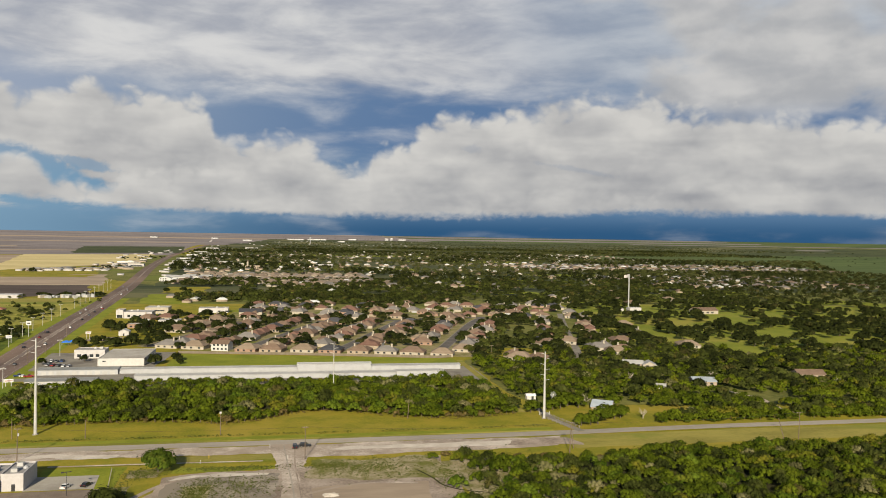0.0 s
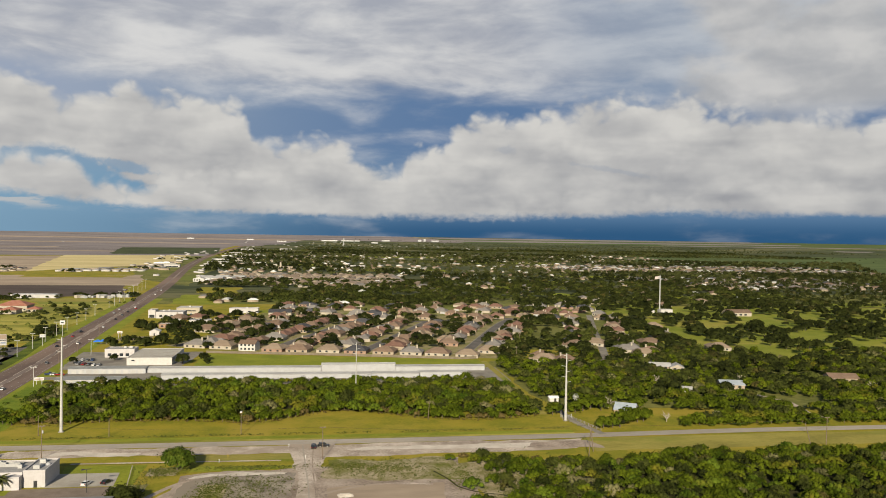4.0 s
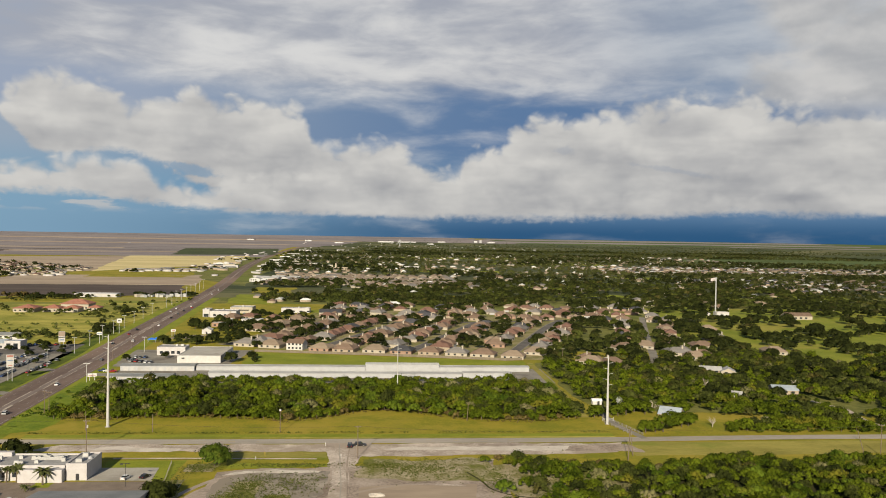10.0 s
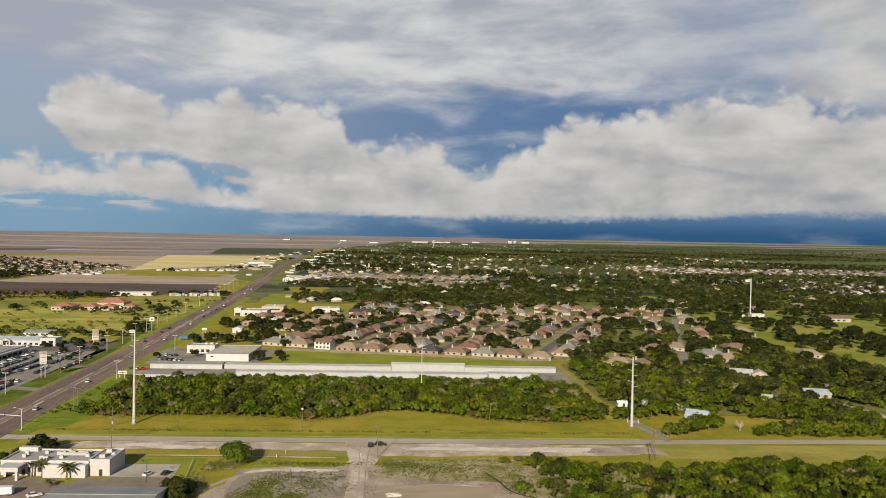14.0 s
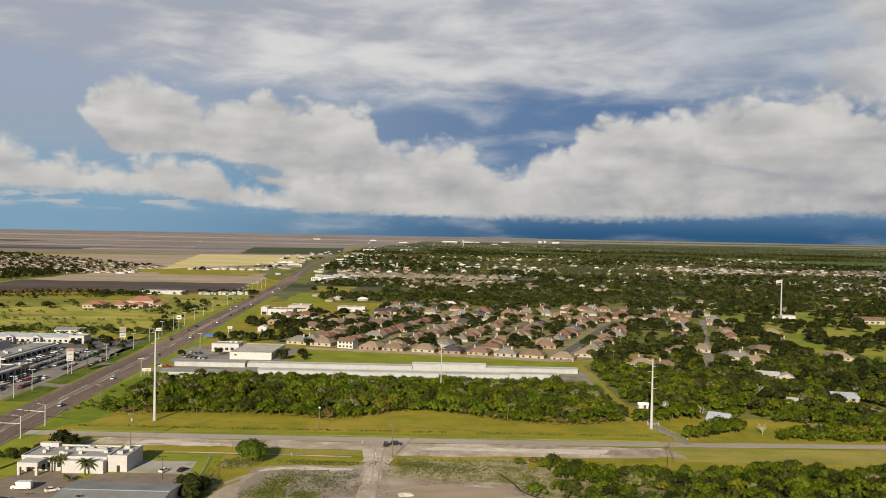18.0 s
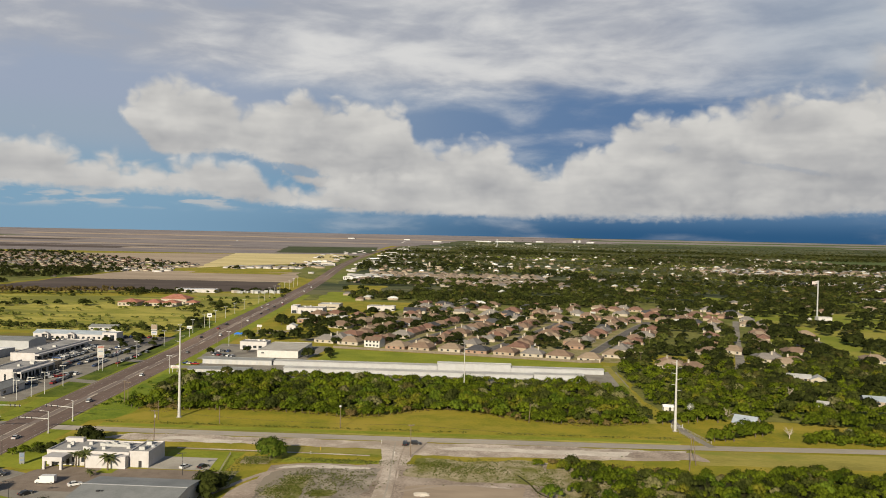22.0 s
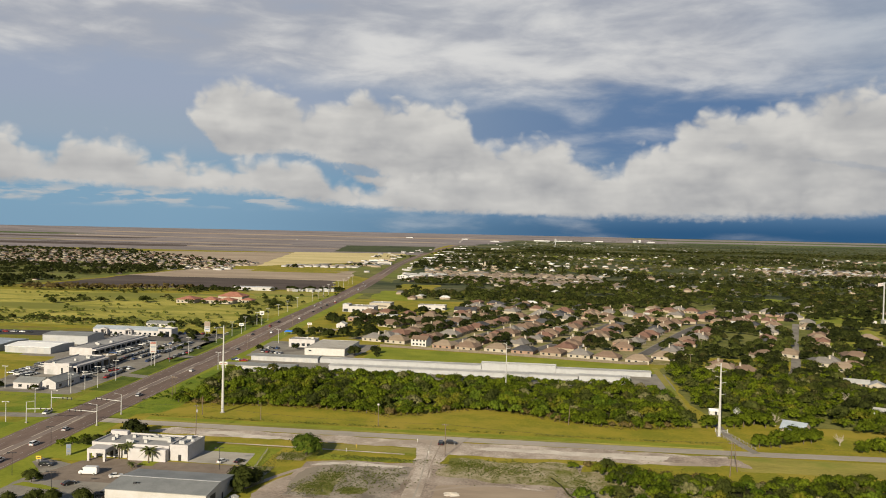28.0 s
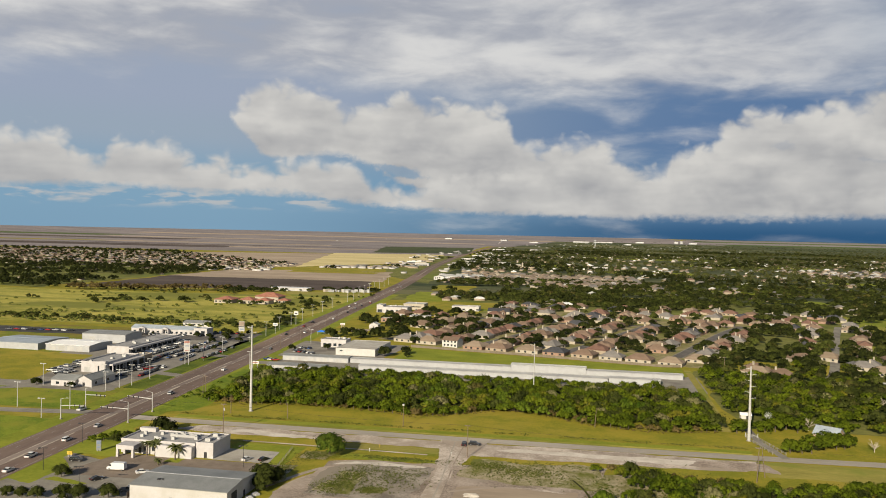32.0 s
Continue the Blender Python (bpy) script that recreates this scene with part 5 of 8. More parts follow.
# ---- houses ----
def house_model(w, d, wing, roof, wall, chimney, seed):
    """A brick house with a hipped roof, a garage wing towards -y, and a chimney."""
    r = random.Random(seed)
    col = {"rosy": "reddish brick", "tan": "tan brick", "cream": "cream", "white": "white"}[wall]
    ob = thing("house", f"single-storey {col} house with hipped {roof} shingle roof", "house", (0, 0, -500), group="subdivision houses")
    h, pitch = 2.6, 0.58
    ww, wd = w * 0.46, d * 0.34
    x1 = -w / 2 + ww if wing < 0 else w / 2
    part("wall", Shape().box(-w / 2, w / 2, -d / 2, d / 2, 0, h).box(x1 - ww, x1, -d / 2 - wd, -d / 2 + 0.003, 0, h - 0.003), WALLS[wall], ob)
    roof_ob = part("roof", Shape().hip(-w / 2 - 0.5, w / 2 + 0.5, -d / 2 - 0.5, d / 2 + 0.5, h, pitch * d / 2 + 0.3).hip(x1 - ww - 0.45, x1 + 0.45, -d / 2 - wd - 0.45, d / 2 - 1, h + 0.01, pitch * ww / 2 + 0.3), ROOFS[roof], ob)
    if chimney:
        cx, cy = (0.22 * w, 0.1 * d) if wing < 0 else (-0.25 * w, 0.12 * d)
        ch = part("chimney", Shape().box(cx - 0.55, cx + 0.55, cy - 0.4, cy + 0.4, h, h + pitch * d / 2 + 1.5).box(cx - 0.65, cx + 0.65, cy - 0.5, cy + 0.5, h + pitch * d / 2 + 1.5, h + pitch * d / 2 + 1.7), WALLS["cream"], ob, "pale stucco chimney")
    part("garage_door", Shape().box(x1 - ww + 0.8, x1 - 0.8, -d / 2 - wd - 0.05, -d / 2 - wd + 0.05, 0.02, 2.2), WHITE_METAL, ob, "white garage door")
    fx = x1 + 1.2 if wing < 0 else x1 - ww - 2.2
    part("door", Shape().box(fx, fx + 1.0, -d / 2 - 0.05, -d / 2 + 0.05, 0.02, 2.1), DARK, ob)
    for wx in ((x1 + 3.4, w / 2 - 2.4) if wing < 0 else (x1 - ww - 6.0, -w / 2 + 0.8)):
        part("window", Shape().box(wx, wx + 1.5, -d / 2 - 0.05, -d / 2 + 0.05, 0.8, 2.1), GLASS, ob)
    for wx in (-0.3 * w, 0.05 * w, 0.33 * w):
        part("window", Shape().box(wx - 0.8, wx + 0.8, d / 2 - 0.05, d / 2 + 0.05, 0.8, 2.1), GLASS, ob)
    return ob


HOUSES = [house_model(*a, k) for k, a in enumerate(((16.5, 11.5, -1, "brown", "tan", True), (17.5, 12, 1, "tan", "cream", False), (16, 11, -1, "russet", "tan", False), (17, 12.5, 1, "grey", "cream", True),
                                                    (16, 12, -1, "tan", "rosy", False), (18, 12, 1, "brown", "cream", False), (16.5, 11, -1, "dark", "rosy", False), (15.5, 11.5, 1, "brown", "rosy", True)))]
MIXED = (0, 2, 0, 3, 4, 5, 7, 2, 0, 1, 6, 2, 3, 7, 6)
house_spots = []
for k, (x, y) in enumerate(((-95, 637), (-75, 630), (-35, 613), (-17, 609), (6, 607), (26, 602), (47, 598), (67, 594), (86, 588), (107, 581), (127, 601))):
    place(HOUSES[(3, 1, 4, 0, 1, 6, 0, 3, 5, 1, 1)[k]], x, y, 163 + rs.uniform(-3, 3), rs.uniform(0.92, 1.02))
    house_spots.append((x, y))
tilt = math.degrees(math.atan2(VDIR[1], VDIR[0]))
for name, n, start in (("A", 12, 0), ("B", 10, 0), ("C", 10, 0), ("D", 9, 0)):
    line = np.array(STREETS[name][:2], float)
    d = (line[1] - line[0]) / np.hypot(*(line[1] - line[0]))
    s = np.array([d[1], -d[0]])
    for side in (-1, 1):
        for k in range(n):
            c = line[0] + d * (18 + k * 18.6 + rs.uniform(-1, 1)) + s * side * (18.5 + rs.uniform(-2.5, 3.5))
            if (name == "A" and side == 1 and k > 8) or (c[0] < -102 and c[1] < 735):
                continue
            if any(math.hypot(c[0] - q[0], c[1] - q[1]) < 15 for q in house_spots):
                continue
            house_spots.append(tuple(c))
            place(HOUSES[MIXED[rs.randint(len(MIXED))]], c[0], c[1], math.degrees(math.atan2(d[1], d[0])) + (180 if side > 0 else 0) + rs.uniform(-7, 7) + rs.choice([180, 180, 270, 90]), rs.uniform(0.9, 1.1))
for line, side in ((STREETS["E"], -1), (STREETS["E"], 1)):
    q = dense(line, 38)
    for k in range(2, len(q) - 1):
        d = (q[k + 1] - q[k]) / np.hypot(*(q[k + 1] - q[k]))
        c = q[k] + np.array([d[1], -d[0]]) * side * (20 + rs.uniform(0, 5))
        if any(math.hypot(c[0] - a[0], c[1] - a[1]) < 17 for a in house_spots):
            continue
        house_spots.append(tuple(c))
        place(HOUSES[MIXED[rs.randint(len(MIXED))]], c[0], c[1], math.degrees(math.atan2(d[1], d[0])) + (90 if side > 0 else -90) + 90, rs.uniform(0.9, 1.05))
# scattered homes further into town
for x, y in spread(-150, 330, 835, 1010, 26, 0.3):
    if any(math.hypot(x - a[0], y - a[1]) < 17 for a in house_spots) or near_line(np.array([[x, y]]), STREETS["A"], 12)[0] or near_line(np.array([[x, y]]), STREETS["E"], 12)[0] or in_box(np.array([[x, y]]), [(-190, -60, 840, 1010), (85, 140, 1100, 1190)])[0] or rs.rand() < 0.1:
        continue
    house_spots.append((x, y))
    place(HOUSES[MIXED[rs.randint(len(MIXED))]], x, y, rs.choice([-17, 73, 163, 253]) + rs.uniform(-4, 4), rs.uniform(0.9, 1.05))


def far_homes(name, pts, label, wall_mat, roof_mats, size=1.0, flat=False):
    """Small far houses: walls and hipped roofs in one mesh."""
    w, d, h = 15.0, 10.5, 2.9
    t = Shape().box(-w / 2, w / 2, -d / 2, d / 2, 0, h)
    walls = (np.array(t.v), np.array(t.f[2:]), None)
    r = 0.35 if flat else 2.6
    rv = np.array([(-8, -5.7, h), (8, -5.7, h), (8, 5.7, h), (-8, 5.7, h), (-3, 0, h + r), (3, 0, h + r)])
    roof = (rv, np.array([(0, 1, 5, 4), (1, 2, 5, 5), (2, 3, 4, 5), (3, 0, 4, 4)]), None)
    tri = (rv, np.array([(1, 2, 5), (3, 0, 4)]), None)
    quad = (rv, np.array([(0, 1, 5, 4), (2, 3, 4, 5)]), None)
    x, y = drawn_in(pts[:, 0], pts[:, 1])
    m = len(pts)
    turn = rs.choice([0.0, 1.57], m) + rs.normal(0, 0.15, m) - 0.1
    s = size * rs.uniform(0.8, 1.25, m) * np.hypot(x - CX, y - CY) / np.hypot(pts[:, 0] - CX, pts[:, 1] - CY)
    pick = np.zeros(m, int)
    v, f = scatter_mesh([walls], x, y, turn, s, s, pick)
    ob = tagged(new(name, big_mesh("wall", v, f, [wall_mat])), label, "houses", kind="stuff")
    which = rs.randint(0, len(roof_mats), m)
    for k, rm in enumerate(roof_mats):
        i = which == k
        if not i.any():
            continue
        for shape in (quad, tri):
            v, f = scatter_mesh([shape], x[i], y[i], turn[i], s[i], s[i], pick[i])
            c = new("roofs", big_mesh("roofs", v, f, [rm]))
            c.parent = ob
            tagged(c, kind="stuff")


hs = np.array(house_spots)
LIGHT = [ROOFS["tan"], ROOFS["brown"], ROOFS["grey"], WHITE_ROOF, WHITE_SHEET]
town = spread(-215, 1350, 1010, 3600, 46, 0.45)
lim = -190 - 0.11 * (town[:, 1] - 600)
bound = 420 + 0.52 * (town[:, 1] - 600)
open_land = in_box(town, [(-260, -90, 1130, 1320), (90, 135, 1110, 1190), (300, 385, 1175, 1235), (420, 495, 1285, 1335)])
town = town[(town[:, 0] > lim + 45) & (town[:, 0] < bound) & ~open_land & (rs.rand(len(town)) < 0.36)]
far_homes("far_town_houses", town, "pale far town houses half hidden by trees", WALLS["tan"], LIGHT, 0.95)
brown = np.vstack([spread(-190, 130, 1390, 1700, 21, 0.3), spread(-40, 180, 1330, 1480, 22, 0.3)])
far_homes("far_subdivision", brown[near_line(brown, HIGHWAY, 60) == False], "far subdivision of brown-roofed houses", WALLS["cream"], [ROOFS["tan"], ROOFS["tan"], ROOFS["grey"], PAVERS, WALLS["tan"]], 1.05)
east = np.vstack([spread(560, 1500, 1960, 2360, 27, 0.35), spread(640, 1100, 1320, 1700, 30, 0.4)])
east = east[rs.rand(len(east)) < 0.75]
far_homes("far_subdivision", east, "far dense subdivision of grey and tan roofs", WALLS["tan"], [ROOFS["grey"], ROOFS["tan"], ROOFS["dark"], ROOFS["brown"], WHITE_ROOF])


def west_of(q):
    """The far western suburb's outline."""
    x, y = q[:, 0], q[:, 1]
    east = np.where(y < 1560, -700, -650 - 1.06 * np.clip(y - 1880, 0, None))
    return (x < east + 14 * np.sin(y * 0.05)) & (y > 1000 + 0.3 * np.clip(-760 - x, 0, 300))


west_s = np.vstack([spread(-2000, -640, 1560, 2500, 22, 0.42), spread(-1500, -720, 1060, 1560, 75, 0.45)])
west_s = west_s[west_of(west_s) & (rs.rand(len(west_s)) < 0.75)]
far_homes("far_subdivision", west_s, "far subdivision beyond ploughed fields", WALLS["cream"], [ROOFS["grey"], ROOFS["brown"], ROOFS["tan"], ROOFS["russet"], ROOFS["dark"]], 0.72)
strip_s = np.vstack([spread(-520, -385, 1800, 1850, 24, 0.4), spread(-560, -500, 1770, 1800, 25, 0.4), spread(-720, -630, 1560, 1690, 40, 0.45), spread(-322, -262, 1580, 2000, 52, 0.4), spread(-460, -340, 2000, 2500, 70, 0.45), spread(-330, -240, 2000, 3300, 60, 0.45), spread(-540, -440, 2600, 3700, 90, 0.45)])
strip_s = strip_s[~near_line(strip_s, HIGHWAY, 34)]
sheds = np.stack([rs.uniform(-560, -350, 46), rs.uniform(0, 1, 46)], 1)
sheds[:, 1] = 1760 + (sheds[:, 0] + 560) * 0.55 + sheds[:, 1] * np.where(sheds[:, 0] > -440, 520, 90)
sheds = sheds[~near_line(sheds, HIGHWAY, 40)]
far_homes("far_roadside_sheds", sheds, "long pale roadside workshops far off", WALLS["tan"], [PALE_METAL, GREY_METAL, FLAT_ROOF, WHITE_ROOF], 1.3, True)
far_homes("far_roadside_shops", strip_s, "low white roadside commercial buildings far off", WHITE_WALL, [WHITE_ROOF, PALE_METAL, FLAT_ROOF], 1.0, True)
hz = np.stack([rs.normal(180, 420, 70), rs.uniform(4400, 8000, 70)], 1)
far_homes("far_horizon_buildings", hz, "tiny white buildings near the horizon", WHITE_WALL, [WHITE_ROOF, PALE_METAL], 0.95, True)
hz = np.stack([rs.uniform(-7000, -900, 12), rs.uniform(4600, 9500, 12)], 1)
far_homes("far_farm_buildings", hz, "tiny white farm buildings on far fields", WHITE_WALL, [WHITE_ROOF, PALE_METAL], 0.8, True)

p = np.stack([rs.uniform(-650, -440, 230), 0.0 * rs.rand(230)], 1)
p[:, 1] = 985 + (p[:, 0] + 640) * 0.33 + rs.normal(0, 7, 230)
stuff_trees("brown_tree_row", p, [leaf_cloud(81, 3.4, 6.5, 0.6, 5, 60, 0.6), leaf_cloud(82, 2.8, 7.5, 1.0, 5, 60, 0.6)], LEAF_BROWN, "row of thin browning trees beside a field", 1.0, 1.7)

p = np.array([(x + rs.uniform(-9, 9), y + rs.uniform(-6, 6)) for x, y, n in ((-300, 890, 5), (-292, 880, 4), (-330, 872, 4), (-360, 872, 3), (-395, 890, 3), (-345, 948, 5), (-300, 952, 5), (-276, 900, 5), (-262, 880, 6), (-420, 930, 4), (-500, 830, 6), (-460, 860, 5), (-540, 880, 6), (-600, 850, 5), (-290, 840, 3), (-268, 820, 4)) for _ in range(n)])
stuff_trees("meadow_bushes", p, WOODS, LEAF_MID, "dark bushes and small trees on a meadow", 0.5, 1.15)
rm = np.random.RandomState(77)
p = np.array([(x + rm.uniform(-8, 8), y + rm.uniform(-6, 6)) for x, y, n in ((-490, 865, 9), (-446, 877, 5), (-415, 871, 7), (-498, 847, 6), (-274, 896, 6), (-520, 905, 6)) for _ in range(n)])
stuff_trees("meadow_bushes", p, WOODS, LEAF_MID, "clumps of dark bushes on a meadow", 0.6, 1.2)
p = np.stack([rm.uniform(-520, -240, 620), rm.uniform(655, 768, 620)], 1)
lump = np.array([noise.noise(Vector((a / 40, b / 18, 6.1))) for a, b in p])
p = p[(lump + 0.004 * (705 - p[:, 1]) > -0.02)]
stuff_trees("meadow_thicket", p, MID_OAK, WEED, "tall olive brush along the near edge of a meadow", 0.2, 0.5)
p = np.vstack([np.stack([rs.uniform(-470, -385, 46), 1062 + rs.normal(0, 9, 46)], 1), np.stack([rs.uniform(-330, -250, 30), 1120 + rs.normal(0, 7, 30)], 1), np.stack([rs.uniform(-560, -520, 10), rs.uniform(1740, 1790, 10)], 1), np.stack([rs.uniform(-460, -380, 22), rs.uniform(1890, 1960, 22)], 1), np.stack([rs.uniform(-520, -400, 24), rs.uniform(2480, 2700, 24)], 1)])
stuff_trees("roadside_trees", p, MID_OAK, LEAF_TOWN, "dark trees round roadside buildings", 0.55, 1.0)
p = np.stack([rs.uniform(-640, -262, 420), rs.uniform(735, 985, 420)], 1)
lump = np.array([noise.noise(Vector((a / 45, b / 28, 4.4))) for a, b in p])
p = p[(lump > 0.22) & ~in_box(p, [(-390, -298, 876, 942)])]
stuff_trees("meadow_scrub", p, MID_OAK, WEED, "low olive scrub and tall grass on a meadow", 0.15, 0.5)
p = np.array([(x + rs.uniform(-5, 5), y + rs.uniform(-6, 6)) for x, y in ((-243, 800), (-247, 830), (-250, 850), (-246, 868), (-262, 860), (-270, 872), (-255, 905), (-260, 930), (-268, 950), (-240, 760), (-250, 770))])
stuff_trees("roadside_trees", p, OAK, LEAF_TOWN, "dark trees between a meadow and the highway", 0.5, 0.95)
rh = np.random.RandomState(29)
p = np.array([(x + rh.uniform(-4, 4), y + rh.uniform(-4, 4)) for x, y in ((-118, 778), (-112, 774), (-106, 776), (-100, 777), (-95, 779), (-89, 781), (-83, 783), (-77, 785), (-72, 787), (-118, 800), (-126, 806), (-170, 757), (-164, 758), (-158, 760), (-62, 790))])
stuff_trees("hedge_trees", p, OAK, LEAF_TOWN, "row of dark hedge trees behind shops", 0.6, 1.0)
# town trees as stuff
p = spread(-205, 700, 630, 1500, 10.8)
lim = -180 - 0.105 * (p[:, 1] - 600)
keep = (p[:, 0] > lim + np.where(p[:, 1] < 800, 30, np.where(p[:, 1] < 1340, 78, 20))) & ~((p[:, 0] > 262) & (p[:, 1] < 1000) & (p[:, 0] < 900)) & (p[:, 0] < 500 + 0.6 * (p[:, 1] - 600))
keep &= ~in_box(p, [(-230, -80, 1130, 1320), (-190, -60, 880, 1040), (90, 135, 1110, 1190), (300, 385, 1175, 1235), (-172, -138, 670, 770), (-178, -135, 838, 885), (-108, -30, 860, 918), (-300, -170, 1440, 1540)])
for line in STREETS.values():
    keep &= ~near_line(p, line, 8.5 if line is not STREETS["E"] else 4.5)
dist = np.full(len(p), 99.0)
for q in hs:
    dist = np.minimum(dist, np.hypot(p[:, 0] - q[0], p[:, 1] - q[1]))
sub = (p[:, 1] < 835) & (p[:, 0] < 140 + 0.36 * (p[:, 1] - 620))
lump = np.array([noise.noise(Vector((a / 34, b / 60, 5.1))) + 0.6 * noise.noise(Vector((a / 90, b / 130, 9.2))) for a, b in p])
keep &= (dist > np.where(sub, 7.4, 10.5)) & (~sub | (rs.rand(len(p)) < 0.85)) & (sub | (lump + rs.uniform(-0.35, 0.35, len(p)) > np.where((p[:, 1] < 1000) & (p[:, 0] > -70) & (p[:, 0] < 230), 0.1, np.where((p[:, 1] < 1180) & (p[:, 0] < 180), -0.6, -0.1))))
keep &= ~((p[:, 1] < 610) & (p[:, 0] < 130)) & ~((p[:, 0] < -90) & (p[:, 1] < 640))
near = p[:, 1] < 900
tone = lump + rs.uniform(-0.4, 0.4, len(p)) > 0.08
for sel, leaf, lab in ((tone, LEAF_TOWN, "dark green live oaks"), (~tone, LEAF_MID, "lighter green trees")):
    stuff_trees("town_trees", p[keep & ~sub & near & sel], OAK, leaf, lab + " between town houses", 0.6, 1.2)
    stuff_trees("town_trees", p[keep & ~sub & ~near & sel], MID_OAK, leaf, lab + " further into town", 0.6, 1.25)
stuff_trees("yard_trees", p[keep & sub], OAK, LEAF_TOWN, "small dark yard trees between subdivision houses", 0.4, 1.0)
p = spread(-420, 2300, 1500, 4700, 25)
lim, bound = -190 - 0.11 * (p[:, 1] - 600), 620 + 0.62 * (p[:, 1] - 600)
lump = np.array([noise.noise(Vector((a / 330, b / 420, 7.7))) + 0.5 * noise.noise(Vector((a / 110, b / 140, 2.2))) for a, b in p])
shore = np.clip((p[:, 0] - lim - 30) / 420, 0, 1)
keep = (p[:, 0] > lim + 50) & (p[:, 0] < bound) & (lump + 0.5 * rs.rand(len(p)) > -0.15 + 0.4 * (1 - shore) + 0.25 * np.clip((p[:, 1] - 3000) / 1700, 0, 1)) & ~in_box(p, [(-300, -150, 1440, 1540), (-200, 185, 1330, 1690), (1100, 2600, 2900, 3400)])
keep &= ~(in_box(p, [(580, 1500, 1950, 2340)]) & (rs.rand(len(p)) < 0.75))
tone = lump + rs.uniform(-0.3, 0.3, len(p)) > 0.2
stuff_trees("far_town_trees", p[keep & tone], FAR_OAK, LEAF_TOWN, "far dark green canopy of town trees", 0.8, 1.45)
stuff_trees("far_town_trees", p[keep & ~tone], FAR_OAK, LEAF_HAZED, "far olive green canopy of town trees", 0.6, 1.3)
p = spread(-190, 150, 1380, 1700, 26)
stuff_trees("far_town_trees", p[rs.rand(len(p)) < 0.3], FAR_OAK, LEAF_TOWN, "far dark trees between brown roofs", 0.5, 0.9)
p = np.stack([rs.uniform(-300, 1, 1500) + rs.uniform(0, 3600, 1500), 4600 + rs.exponential(1300, 1500)], 1)
stuff_trees("far_tree_lines", p, FAR_OAK, LEAF_HAZED, "dark tree lines far across the plain", 0.7, 1.3)
p = spread(690, 1500, 1000, 1960, 17)
p = p[(p[:, 0] < 640 + 0.7 * (p[:, 1] - 600)) & (rs.rand(len(p)) < 0.7)]
tone = rs.rand(len(p)) < 0.6
stuff_trees("far_town_trees", p[tone], FAR_OAK, LEAF_TOWN, "far dark green canopy of town trees", 0.7, 1.15)
stuff_trees("far_town_trees", p[~tone], FAR_OAK, LEAF_HAZED, "far olive green canopy of town trees", 0.6, 1.1)
p = np.vstack([spread(-1500, -660, 990, 1600, 15), spread(-2000, -640, 1560, 2560, 36), spread(-2000, -1150, 2480, 2600, 20)])
lump = np.array([noise.noise(Vector((a / 70, b / 110, 1.7))) for a, b in p])
p = p[west_of(p) & (rs.rand(len(p)) < np.where(p[:, 0] > -690, 0.35, 0.85)) & ((lump > -0.2) | (p[:, 1] > 1600))]
stuff_trees("far_west_trees", p, FAR_OAK, LEAF_TOWN, "dark far trees round a subdivision", 0.7, 1.25)
p = np.vstack([np.stack([rs.uniform(-640, -222, 300), 684 + rs.normal(0, 9, 300)], 1), np.stack([rs.uniform(-700, -420, 60), 1010 + rs.normal(0, 10, 60)], 1), np.stack([rs.uniform(-620, -260, 12), rs.uniform(760, 1000, 12)], 1),
               np.stack([rs.uniform(-470, -340, 26), rs.uniform(1050, 1120, 26)], 1), np.stack([rs.uniform(-330, -235, 26), rs.uniform(830, 1060, 26)], 1)])
stuff_trees("hedgerow", p, MID_OAK, LEAF_MID, "scrubby hedgerow bushes across a meadow", 0.2, 0.7)
p = np.stack([rs.uniform(1300, 4200, 300), 1300 + 290 * rs.randint(0, 10, 300) + rs.normal(0, 12, 300)], 1)
p = p[(p[:, 0] > 560 + 0.56 * (p[:, 1] - 600))]
stuff_trees("far_scrub", p, FAR_OAK, LEAF_TOWN, "dark far hedge lines between fields", 0.4, 0.8)


